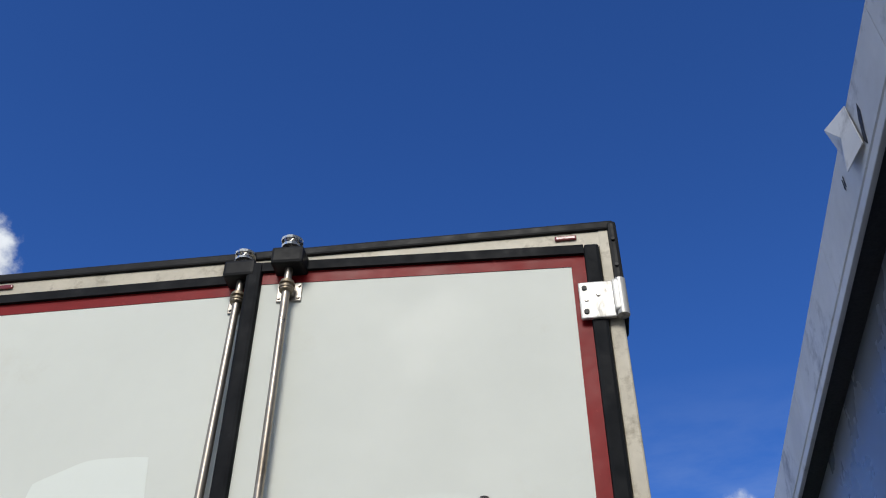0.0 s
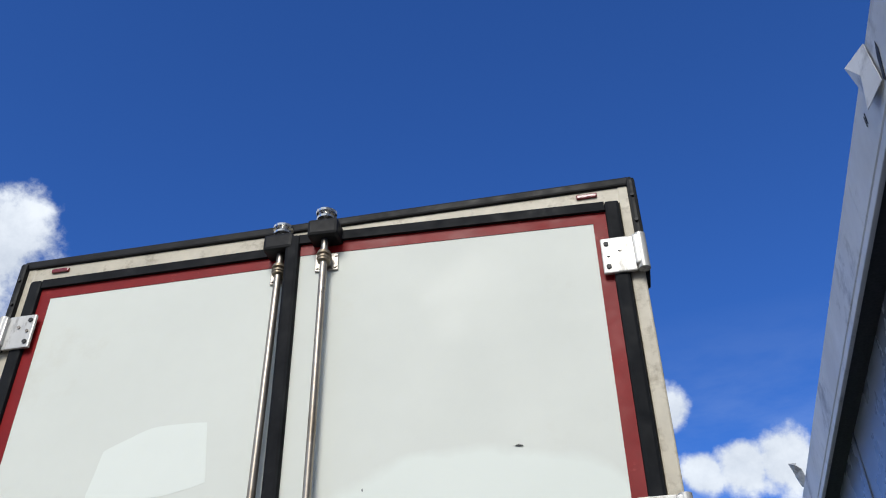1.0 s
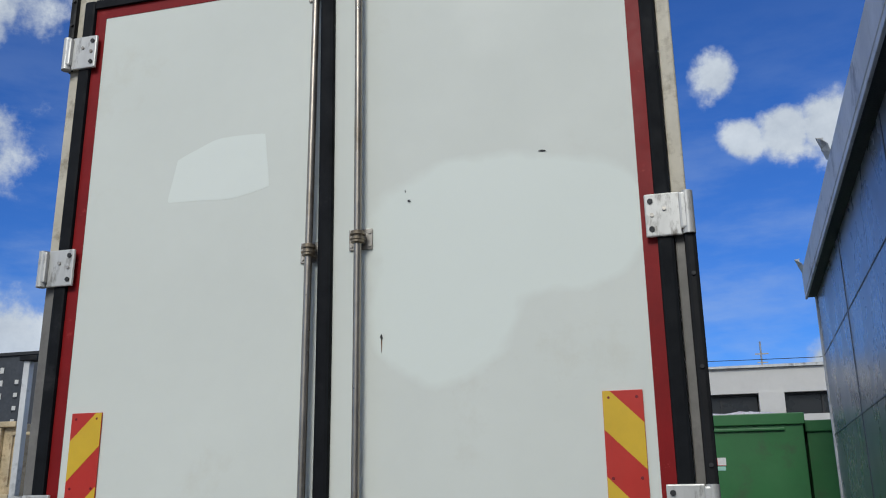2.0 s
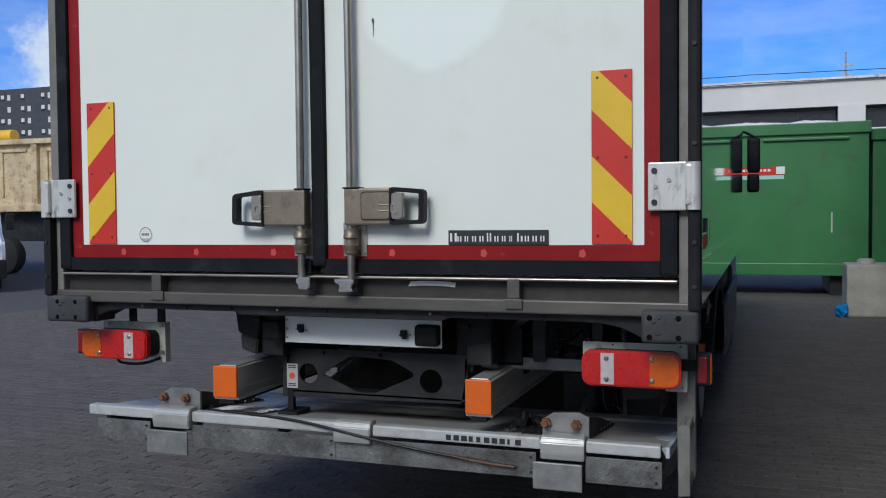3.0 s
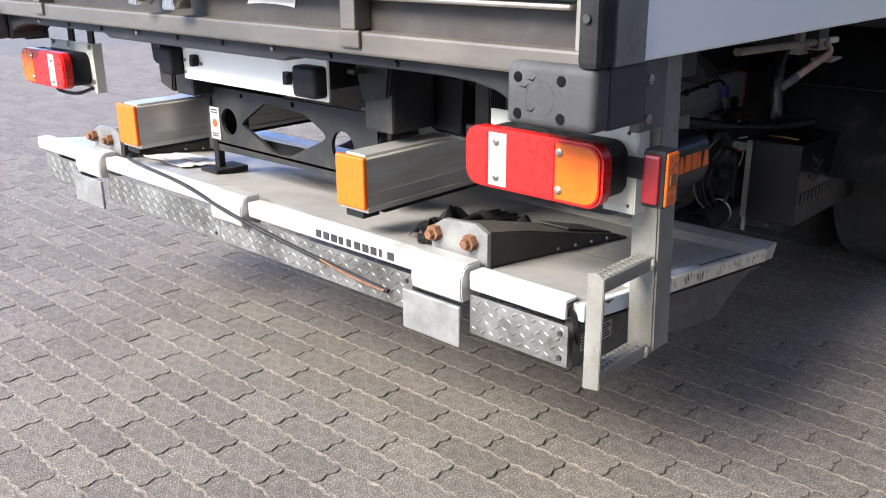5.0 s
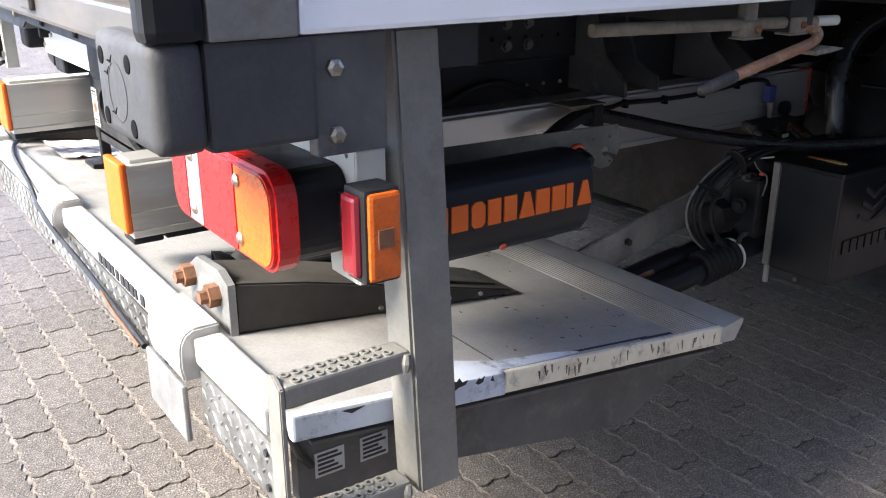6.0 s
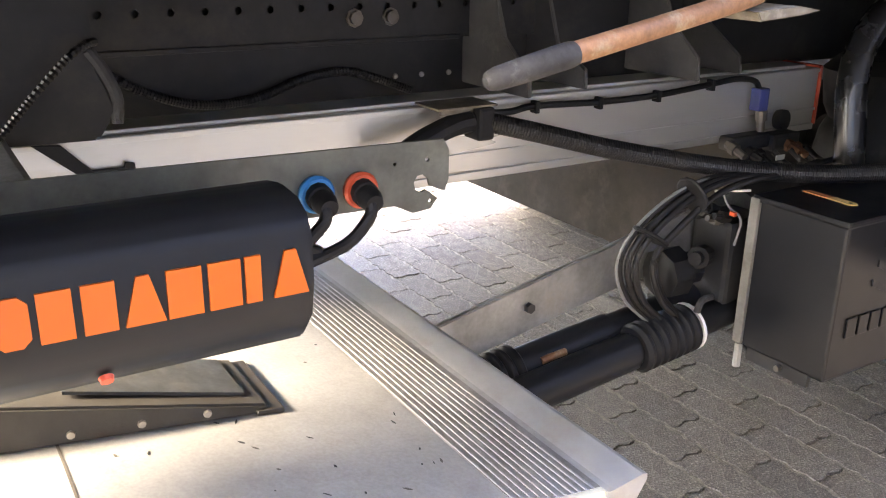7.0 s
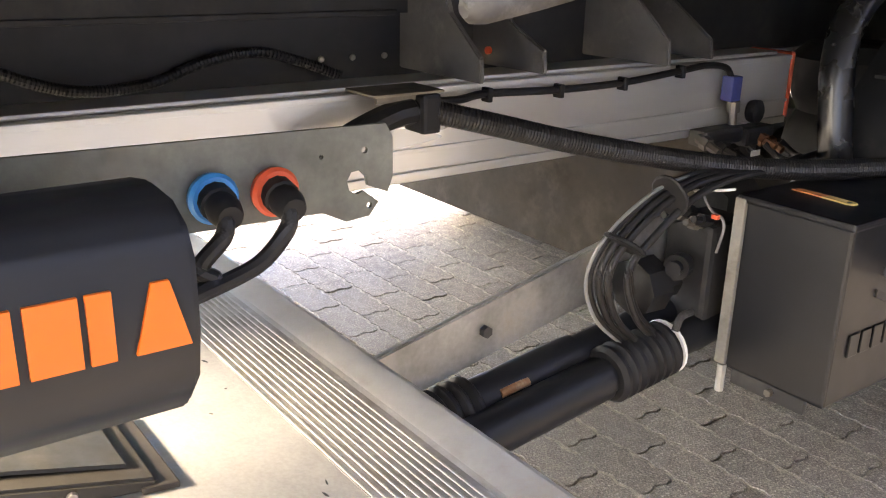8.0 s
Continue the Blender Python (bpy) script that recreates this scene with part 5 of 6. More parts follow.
for y, z, m, nm in ((0.748, 0.817, M_BLUE, "blue socket ring"), (0.7975, 0.815, M_REDP, "red socket ring")):
    sock = part("socket", lathe([(0, 0.0185), (0.006, 0.0195), (0.009, 0.017)], (0.969, y, z), (1.0, y, z), 24), m, gal, nm, smooth=True)
    part("plug", lathe([(0, 0.014), (0.012, 0.014), (0.013, 0.012), (0.022, 0.013), (0.03, 0.0115), (0.036, 0.009)], (0.976, y, z), (1.02, y - 0.004, z - 0.006), 12), M_BLACK, sock, smooth=True)
    part("cable", pipe([(0.992, y - 0.002, z - 0.002), (1.006, y - 0.005, z - 0.006), (1.010, y - 0.009, z - 0.018), (1.010, y - 0.028, z - 0.038), (1.012, 0.730 + 0.3 * (y - 0.748), 0.768), (1.02, 0.692, 0.759), (1.03, 0.655, 0.752)], 0.0066), M_HOSE, sock)

# lift arm and hydraulic cylinders in front of the platform
part("lift_arm", prism([(1.03, 0.40), (1.03, 0.482), (1.42, 0.565), (1.72, 0.625), (1.76, 0.60), (1.76, 0.52), (1.42, 0.478)], 0.012, "x", 0.685, bev=0.002), M_GALV, lift, "light grey steel lift arm")
part("arm_bolt", rod((0.697, 1.238, 0.486), (0.706, 1.238, 0.486), 0.009, n=6), M_INK, lift)
part("lift_arm", prism([(1.03, 0.40), (1.03, 0.482), (1.42, 0.565), (1.72, 0.625), (1.76, 0.60), (1.76, 0.52), (1.42, 0.478)], 0.012, "x", -0.70, bev=0.002), M_GALV, lift)
for s, x, dz, short in ((1, 0.775, 0.0, 0.0), (1, 0.715, 0.012, 0.2), (-1, -0.775, 0.0, 0.0)):
    a, b = Vector((x, 0.98, 0.352 + dz)), Vector((x, 1.66, 0.43 + dz))
    cyl = part("cylinder", lathe([(0, 0.033), (0.42, 0.033), (0.42, 0.028), (0.68, 0.028)], a, b, 20), M_HOOD, lift, "black hydraulic cylinder", smooth=True)
    prof, d0 = [], 0.43 if not short else 0.10
    for k in range(7):
        prof += [(d0 + 0.018 * k, 0.038), (d0 + 0.018 * k + 0.006, 0.044), (d0 + 0.018 * k + 0.012, 0.044), (d0 + 0.018 * k + 0.017, 0.038)]
    part("bellows", lathe(prof, a, b, 20), M_BLACK, cyl, "ribbed black rubber bellows", smooth=True)
    if not short:
        part("tie", lathe([(d0 + 0.126, 0.0435), (d0 + 0.131, 0.0435)], a, b, 20), M_PAPER, cyl, "white cable tie")
part("wood_splint", pipe([(0.742, 1.235, 0.408), (0.742, 1.26, 0.411), (0.742, 1.285, 0.413)], 0.0065), M_COPPER, lift, "short rusty pin")

# power pack
box = part("power_pack", B((0.823, 1.61, 0.385, 1.0, 2.15, 0.655), bev=0.005), M_PACK, lift, "satin black power pack box")
part("flange", B((0.818, 1.603, 0.39, 0.836, 1.612, 0.655), bev=0.002), M_POST, box)
part("lid", B((0.82, 1.605, 0.648, 1.004, 2.155, 0.66), bev=0.004), M_PACK, box)
part("foot_strip", B((0.845, 1.612, 0.362, 0.97, 1.622, 0.39), bev=0.002), M_CHASSIS, box)
part("foot_bolt", rod((0.915, 1.612, 0.376), (0.915, 1.604, 0.376), 0.006, n=6), M_RAIL, box)
part("foot_pin", rod((0.832, 1.606, 0.345), (0.832, 1.606, 0.39), 0.007, n=8), M_GALV, box)
for k in range(10):
    y = 1.645 + 0.031 * k
    part("bar", B((0.9995, y, 0.458, 1.0035, y + 0.024, 0.492), bev=0.001), M_PACK, box)
for k in range(3):
    z, w = 0.515 + 0.032 * k, 0.055 - 0.008 * k
    part("emblem", prism([(1.75 - w, z + 0.024), (1.75, z), (1.75 + w, z + 0.024), (1.75 + w, z + 0.036), (1.75, z + 0.013), (1.75 - w, z + 0.036)], 0.0035, "x", 0.9995), M_INK, box)
tag = part("yellow_tag", prism([(0.90, 1.688), (0.943, 1.684), (0.950, 1.688), (0.952, 1.698), (0.946, 1.704), (0.905, 1.706)], 0.002, "z", 0.6605, bev=0.0006), M_TAG, box, "small faded yellow and orange tag")
part("tag_end", prism([(0.852, 1.690), (0.9005, 1.6885), (0.9055, 1.7055), (0.856, 1.705)], 0.0016, "z", 0.6606), M_TAGEND, tag)
part("tag_hole", prism(ring(0.941, 1.694, 0.0035, 10), 0.0005, "z", 0.6624), M_INK, tag)

# hoses and cables beside the slide beam
clamp = part("hose_clamp", B((0.577, 1.180, 0.754, 0.625, 1.210, 0.808), bev=0.006), M_BLACK, lift, "black hose clamp on a dusty bracket")
part("clamp_bracket", B((0.53, 1.105, 0.808, 0.622, 1.216, 0.812), (0.60, 1.12, 0.797, 0.606, 1.19, 0.809), bev=0.002), M_CLAMP, clamp, "dusty rust-brown bracket")
part("corrugated_hose", pipe([(0.603, 1.165, 0.784), (0.606, 1.20, 0.782), (0.645, 1.27, 0.766), (0.70, 1.42, 0.728), (0.77, 1.62, 0.69), (0.85, 1.8, 0.677), (0.95, 2.1, 0.677), (1.0, 2.4, 0.68)], 0.0152, 14, 10, ribs=0.0014, pitch=0.0046), M_HOSE, lift, "black corrugated hose")
part("hose_sleeve", pipe([(0.63, 1.03, 0.745), (0.615, 1.085, 0.766), (0.605, 1.14, 0.780), (0.603, 1.175, 0.784)], 0.018), M_HOSE, lift)
line = [(0.60, 1.18, 0.795), (0.592, 1.26, 0.79), (0.583, 1.32, 0.793), (0.583, 1.46, 0.788), (0.583, 1.6, 0.789), (0.583, 1.74, 0.799), (0.583, 1.81, 0.804), (0.583, 1.862, 0.797), (0.585, 1.88, 0.778)]
wire = part("valve_cable", pipe(line, 0.0058), M_HOSE, lift, "black cable clipped along the beam")
for y, z in ((1.32, 0.793), (1.46, 0.788), (1.6, 0.789), (1.74, 0.799)):
    part("cable_tie", B((0.574, y - 0.004, z - 0.012, 0.592, y + 0.004, z + 0.009), bev=0.002), M_BLACK, wire)
valve = part("valve", B((0.573, 1.868, 0.737, 0.598, 1.896, 0.782), bev=0.003), M_VALVE, lift, "faded blue solenoid valve on the beam")
part("valve_body", lathe([(0, 0.012), (0.02, 0.012), (0.02, 0.008), (0.05, 0.008)], (0.59, 1.887, 0.737), (0.59, 1.892, 0.69), 10), M_STAIN, valve)
part("knob", lathe([(0, 0.010), (0.004, 0.019), (0.01, 0.021), (0.022, 0.021), (0.026, 0.014)], (0.592, 1.93, 0.716), (0.63, 1.935, 0.718), 18), M_BLACK, valve, "black ribbed knob", smooth=True)
part("manifold", B((0.572, 1.79, 0.664, 0.612, 1.90, 0.694), (0.578, 1.90, 0.655, 0.618, 1.985, 0.69), bev=0.008), M_CHASSIS, valve, "greasy black manifold")
for y, z, m, a in ((1.785, 0.682, M_RAIL, 0.0), (1.83, 0.668, M_BLACK, 0.3), (1.865, 0.66, M_BLACK, -0.2), (1.945, 0.672, M_RUST, 0.2), (1.975, 0.664, M_RUST, -0.1), (2.0, 0.655, M_BLACK, 0.1)):
    part("fitting", lathe([(0, 0.009), (0.012, 0.009), (0.012, 0.013), (0.026, 0.013), (0.026, 0.008), (0.05, 0.0075)], (0.60, y, z), (0.65, y + 0.03 * a, z - 0.018), 6), m, valve)
for k in range(4):
    y = 1.84 + 0.05 * k
    part("thin_hose", pipe([(0.63, y, 0.66), (0.655, y + 0.01, 0.64), (0.70, y - 0.02, 0.645), (0.74, y - 0.06, 0.665), (0.775, 1.74 + 0.02 * k, 0.672)], 0.006), M_HOSE, valve)
part("white_tab", B((0.648, 1.875, 0.648, 0.650, 1.90, 0.658)), M_PAPER, valve)
# bundle of hydraulic hoses from the valve block down to the cylinders
for k, (dx, dy, m) in enumerate(((0, 0, M_HOSE), (0.010, 0.009, M_HOSE), (0.019, 0.018, M_HOSE), (0.002, -0.008, M_GREYHOSE), (0.028, 0.048, M_HOSE), (0.020, 0.060, M_HOSE))):
    part("hydraulic_hose", pipe([(0.80 + dx * 0.3, 1.75 + dy * 0.4, 0.662 + 0.003 * k), (0.778 + dx, 1.60 + dy * 0.5, 0.684 - 0.1 * dy), (0.768 + dx, 1.505 + dy * 0.7, 0.672 - 0.3 * dy), (0.76 + dx, 1.418 + dy, 0.622 - 0.3 * dy), (0.755 + dx, 1.378 + dy, 0.56), (0.757 + dx, 1.40 + dy, 0.49), (0.77 + dx * 0.5, 1.46 + dy, 0.432)], 0.0056 if m is M_HOSE else 0.0026), m, lift)
for y, z, a in ((1.49, 0.660, 0.35), (1.405, 0.60, 0.95)):
    part("cable_tie", lathe([(0, 0.030), (0.002, 0.033), (0.005, 0.033), (0.007, 0.030)], (0.778, y + 0.012, z), (0.778, y + 0.012 + 0.02 * math.cos(a), z + 0.02 * math.sin(a)), 14), M_BLACK, lift)
block = part("pump_block", B((0.70, 1.60, 0.43, 0.79, 1.70, 0.60), bev=0.01), M_CHASSIS, lift, "black valve block with fittings")
part("coupling", lathe([(0, 0.014), (0.02, 0.014), (0.02, 0.02), (0.045, 0.02), (0.045, 0.012), (0.06, 0.012)], (0.76, 1.58, 0.54), (0.78, 1.53, 0.545), 12), M_BLACK, block)
part("coupling", lathe([(0, 0.018), (0.03, 0.018), (0.03, 0.026), (0.05, 0.026)], (0.73, 1.58, 0.50), (0.74, 1.52, 0.495), 6), M_BLACK, block)
part("accumulator", lathe([(0, 0.03), (0.008, 0.044), (0.05, 0.046), (0.055, 0.03), (0.09, 0.03)], (0.735, 1.485, 0.508), (0.735, 1.585, 0.508), 8), M_HOSE, block, "round black pump cap", smooth=True)
for k in range(5):
    part("fitting", lathe([(0, 0.008), (0.012, 0.008), (0.012, 0.011), (0.024, 0.011), (0.024, 0.006), (0.04, 0.006)], (0.725 + 0.014 * k, 1.60, 0.60 + 0.008 * (k % 3)), (0.725 + 0.014 * k, 1.55, 0.612 + 0.008 * (k % 3)), 6), M_RAIL if k % 2 else M_BLACK, block)
part("white_wire", pipe([(0.765, 1.575, 0.655), (0.785, 1.585, 0.660), (0.80, 1.59, 0.662), (0.82, 1.598, 0.667)], 0.0022), M_PAPER, block, "thin white wire")
wire_end = part("loose_wire", pipe([(0.772, 1.59, 0.652), (0.779, 1.59, 0.638), (0.792, 1.59, 0.627), (0.808, 1.59, 0.622), (0.813, 1.592, 0.608), (0.808, 1.594, 0.585), (0.802, 1.596, 0.565)], 0.0022), M_GREYHOSE, block)
part("connector", B((0.795, 1.582, 0.619, 0.806, 1.590, 0.626), bev=0.001), M_REDP, wire_end, "small red connector")
part("elbow", pipe([(0.79, 1.57, 0.47), (0.795, 1.54, 0.47), (0.795, 1.53, 0.45)], 0.006), M_SLEEVE, block)
# hangers between chassis and beam
part("cross_plate", B((-1.0, 2.04, 0.258, 0.42, 2.055, 0.68), bev=0.004), M_CROSS, lift, "dusty brown steel cross plate")
for y, outline in ((1.27, ((0.43, 0.815), (0.628, 0.816), (0.625, 0.85), (0.555, 0.905), (0.515, 1.0), (0.43, 1.0))),
                   (1.41, ((0.43, 0.815), (0.60, 0.816), (0.598, 0.85), (0.52, 0.885), (0.475, 1.0), (0.43, 1.0))),
                   (1.655, ((0.43, 0.815), (0.625, 0.816), (0.62, 0.857), (0.55, 0.915), (0.51, 1.0), (0.43, 1.0))),
                   (1.80, ((0.43, 0.815), (0.596, 0.816), (0.59, 0.85), (0.5, 0.91), (0.46, 1.0), (0.43, 1.0)))):
    h = part("hanger_plate", prism(outline, 0.009, "y", y, bev=0.002), M_SIDEFRAME, lift, "dusty dark steel hanger plate")
    if y in (1.41, 1.80):
        part("red_bolt", rod((0.475, y, 0.838), (0.475, y - 0.006, 0.838), 0.006, n=8), M_REDP, h)
part("conduit", pipe([(0.44, 0.66, 0.875), (0.44, 0.71, 0.843), (0.442, 0.79, 0.816), (0.444, 0.88, 0.818), (0.446, 0.96, 0.843), (0.446, 1.03, 0.851), (0.45, 1.085, 0.838), (0.47, 1.145, 0.815)], 0.0065, 10, 10, ribs=0.0012, pitch=0.005), M_HOSE, lift, "thin corrugated conduit")
part("rubber_flap", prism([(0.54, 0.806), (0.575, 0.803), (0.61, 0.766), (0.65, 0.766), (0.652, 0.772), (0.664, 0.770), (0.664, 0.756), (0.65, 0.752), (0.60, 0.755)], 0.006, "x", 0.5655), M_BLACK, lift, "bent black rubber flap on the beam")
# bracing at the rear end, behind the lamps
part("brace", prism([(0.36, 0.81), (0.40, 0.81), (0.62, 1.0), (0.58, 1.0)], 0.03, "y", 0.5), M_POST, lift)
part("rubber_stop", prism([(0.42, 0.83), (0.46, 0.80), (0.50, 0.805), (0.52, 0.90), (0.43, 0.96)], 0.10, "x", 0.50), M_BLACK, lift)
part("spring_cord", pipe([(0.73, 0.45, 0.80), (0.73, 0.49, 0.85), (0.725, 0.535, 0.897), (0.722, 0.572, 0.932), (0.715, 0.592, 0.944), (0.70, 0.605, 0.945)], 0.0036, 8, 8, ribs=0.0015, pitch=0.006), M_HOSE, lift)
part("stop_bracket", prism([(0.42, 0.835), (0.60, 0.832), (0.624, 0.866), (0.606, 0.915), (0.60, 1.04), (0.42, 1.04)], 0.05, "x", 0.645, bev=0.004), M_CHASSIS, lift, "black steel stop bracket")
# lighter grey pipe: highlight of the bracket's rounded edge put into colour
part("bracket_edge_glint", pipe([(0.69, 0.598, 0.935), (0.69, 0.612, 0.912), (0.69, 0.624, 0.88), (0.69, 0.622, 0.85)], 0.008), M_BUFFER, lift)
sock = part("cream_connector", lathe([(0, 0.0125), (0.002, 0.0145), (0.0265, 0.0145), (0.028, 0.013)], (0.90, 0.428, 0.948), (0.90, 0.428, 0.99), 18), M_OLIVE, lift, "cream plastic connector", smooth=True)
part("connector_collar", lathe([(0.028, 0.013), (0.029, 0.0145), (0.036, 0.0145), (0.038, 0.012), (0.12, 0.012)], (0.90, 0.428, 0.948), (0.90, 0.428, 0.99), 18), M_RAIL, sock, "grey collar", smooth=True)
part("connector_lead", pipe([(0.90, 0.428, 0.945), (0.90, 0.424, 0.925), (0.90, 0.39, 0.90), (0.90, 0.36, 0.885), (0.90, 0.32, 0.88)], 0.008), M_HOSE, sock)
# perforated plate along the chassis rail
holes = [ring(0.56 + 0.05 * k, 0.952, 0.006, 8) for k in range(17)]
plate_p = part("perforated_plate", holed([(0.45, 0.905), (1.45, 0.895), (1.45, 1.04), (0.45, 1.04)], holes, 0.006, "x", 0.446), M_CHASSIS, lift, "black perforated mounting plate with bolts")
part("plate_fold", B((0.431, 0.45, 0.894, 0.456, 1.25, 0.902), bev=0.002), M_CHASSIS, plate_p)
for y in (1.05, 1.115):
    for z in (0.935, 0.985):
        part("plate_bolt", lathe([(0, 0.015), (0.004, 0.015), (0.004, 0.011), (0.012, 0.011), (0.013, 0.006)], (0.452, y, z), (0.47, y, z), 8), M_RAIL, plate_p)
for y in (1.136, 1.188, 1.243):
    part("rail_rivet", lathe([(0, 0.005), (0.004, 0.004), (0.005, 0.002)], (0.43, y, 0.834), (0.44, y, 0.834), 8), M_STEEL, lift)
# torn black rubber sheet lying in folds on the platform
bm = bmesh.new()
bmesh.ops.create_grid(bm, x_segments=22, y_segments=18, size=0.5)
for v in bm.verts:
    u, w = v.co.x + 0.5, v.co.y + 0.5
    x, y = 0.60 + 0.165 * u + 0.02 * noise.noise(Vector((w * 5, 2.0, 0))), 0.23 + 0.30 * w + 0.03 * noise.noise(Vector((u * 5, 7.0, 0)))
    fold = abs(noise.noise(Vector((u * 3.1, w * 2.3, 4.0)))) * 0.09 + abs(noise.noise(Vector((u * 8, w * 7, 1.0)))) * 0.025
    v.co = Vector((x, y, deck_z(y) + 0.004 + fold))
bmesh.ops.solidify(bm, geom=bm.faces[:], thickness=0.002)
part("rubber_sheet", bm, M_GUARD, lift, "torn crumpled black rubber sheet", smooth=True)
# dark tangle of hoses beside the inner hinge arm
for k, (x, dz) in enumerate(((0.60, 0.0), (0.63, 0.012), (0.66, 0.004), (0.70, 0.015))):
    part("loose_hose", pipe([(x - 0.04, 0.62, deck_z(0.62) + 0.014), (x, 0.45, deck_z(0.45) + 0.02 + dz), (x + 0.03, 0.33, deck_z(0.33) + 0.016 + dz), (x + 0.09, 0.25, deck_z(0.25) + 0.02), (x + 0.06, 0.20, deck_z(0.2) + 0.014)], 0.011 - 0.0015 * (k % 2)), M_HOSE, lift)

# ---- crank rod hung under the body side ----
crank = thing("crank_rod", (1.26, 0.9, 1.0), "rusty crank rod with a grey sleeve under the body", "rod")
part("rusty_tube", pipe([(1.268, 0.812, 0.9845), (1.266, 0.90, 1.0005), (1.264, 1.0, 1.0195), (1.262, 1.022, 1.0265), (1.258, 1.03, 1.034), (1.254, 1.02, 1.0415), (1.252, 0.99, 1.045)], 0.0085, 14, 8), M_COPPER, crank, smooth=True)
part("grey_sleeve", lathe([(0, 0.0035), (0.003, 0.0068), (0.010, 0.0084), (0.04, 0.0094), (0.074, 0.0098), (0.079, 0.009)], (1.27, 0.745, 0.9715), (1.268, 0.823, 0.9866), 18), M_SLEEVE, crank, "worn grey rubber sleeve", smooth=True)
part("end_flag", prism([(1.005, 1.010), (1.055, 1.0135), (1.085, 1.009), (1.06, 1.0055), (1.01, 1.002)], 0.05, "x", 1.225, bev=0.001), M_CLAMP, crank)
part("carrier_tube", rod((1.25, 0.55, 1.066), (1.25, 1.03, 1.052), 0.0088), M_CLAMP, crank, "dusty brown carrier tube", smooth=True)
part("tube_end", rod((1.25, 1.03, 1.052), (1.25, 1.088, 1.0505), 0.0082), M_OLIVE, crank, "pale worn tube end", smooth=True)
for y in (0.862, 0.972):
    clip_b = part("clamp", B((1.238, y - 0.019, 1.036, 1.264, y + 0.019, 1.062), (1.236, y - 0.022, 1.0355, 1.266, y + 0.022, 1.0385), bev=0.004), M_CLAMP, crank, "dusty pressed clamp")
    part("clamp_strap", B((1.242, y - 0.014, 1.06, 1.258, y + 0.014, 1.089), bev=0.003), M_CLAMP, clip_b)
    part("clamp_bolt", lathe([(0, 0.006), (0.004, 0.006), (0.006, 0.003)], (1.264, y + 0.008, 1.05), (1.272, y + 0.008, 1.05), 6), M_RUST, clip_b)
# crumpled paper on the platform
bm = bmesh.new()
bmesh.ops.create_grid(bm, x_segments=14, y_segments=10, size=0.5)
for v in bm.verts:
    x, y = -0.56 + v.co.x * 0.24, 0.32 + v.co.y * 0.17
    v.co = Vector((x, y, deck_z(y) + 0.006 + 0.012 * abs(noise.noise(Vector((x * 30, y * 30, 0))))))
got = bmesh.ops.solidify(bm, geom=bm.faces[:], thickness=0.001)
paper = tagged(part("newspaper", bm, M_NEWS), "crumpled printed paper lying on the tail lift platform", "paper")

# ---- surroundings ----


def wall_frame():
    return Matrix.Translation((2.62, 0, 0)) @ Matrix.Rotation(-math.atan(0.056), 4, "Z")


M_HALL, HY = wall_frame(), -9.0           # unseen stretch past the truck's rear end, added to block sky light
hall = thing("hall", (6, 4, 0), "dark metal-clad hall with a torn grey roof edge", "building", kind="structure")


def hall_part(name, bm, material, label=""):
    bmesh.ops.transform(bm, matrix=M_HALL, verts=bm.verts[:])
    return part(name, bm, material, hall, label)


hall_part("wall", B((0.16, HY, 0, 12, 12.4, 5.3)), M_CLAD, "dark blue-grey metal cladding")
for k in range(-2, 4):
    y = 0.9 + 3.9 * k
    hall_part("panel_joint", B((0.150, y, 0.0, 0.162, y + 0.025, 5.2), bev=0.004), M_CLADJOINT)
for z in (1.25, 2.5, 3.75):
    hall_part("panel_joint", B((0.152, HY, z, 0.1615, 12.4, z + 0.02), bev=0.004), M_CLADJOINT)
hall_part("corner_trim", B((0.13, 12.36, 0, 0.24, 12.44, 5.2), bev=0.01), M_FASCIA)
# sloping roof edge in lengths, with its folded lower lip
for k in range(12):
    y0, y1 = 12.52 - 1.76 * (k + 1), 12.52 - 1.76 * k - 0.006
    hall_part("flashing", prism([(0.0, 4.80), (-0.012, 4.81), (-0.014, 5.19), (0.0, 5.22), (0.19, 5.60), (0.4, 5.64), (0.4, 5.60), (0.2, 5.5), (0.02, 5.19), (0.02, 4.80)], y1 - y0, "y", y0), M_FASCIA, "grey sheet metal roof edge")
hall_part("gutter_lip", B((-0.012, HY, 4.715, 0.022, 12.5, 4.788), bev=0.008), M_FASCIA)
# black strip: the shade under the roof edge put into its colour
hall_part("soffit_shade", B((0.022, HY, 4.735, 0.16, 12.45, 4.78)), M_INK, "underside of the roof edge, its shade painted black")
hall_part("roof", B((0.4, HY, 5.6, 12, 12.4, 5.7)), M_FASCIA)


def torn(y, z, sc):
    """A bent, torn piece of flashing that sticks out of the roof edge."""
    bm = bmesh.new()
    pts = [(-0.02, -0.16, 0.05), (-0.10, -0.2, 0.1), (-0.16, -0.1, 0.16), (-0.05, 0.0, 0.2), (-0.08, 0.12, 0.06), (-0.02, 0.2, -0.06), (0.0, 0.06, -0.12), (0.02, -0.1, -0.06)]
    vs = [bm.verts.new((x * sc, y + b * sc, z + c * sc)) for x, b, c in pts]
    mid = bm.verts.new((-0.09 * sc, y, z + 0.02))
    for i in range(len(vs)):
        bm.faces.new((vs[i], vs[(i + 1) % len(vs)], mid))
    bmesh.ops.recalc_face_normals(bm, faces=bm.faces[:])
    bmesh.ops.solidify(bm, geom=bm.faces[:], thickness=0.004)
    return bm


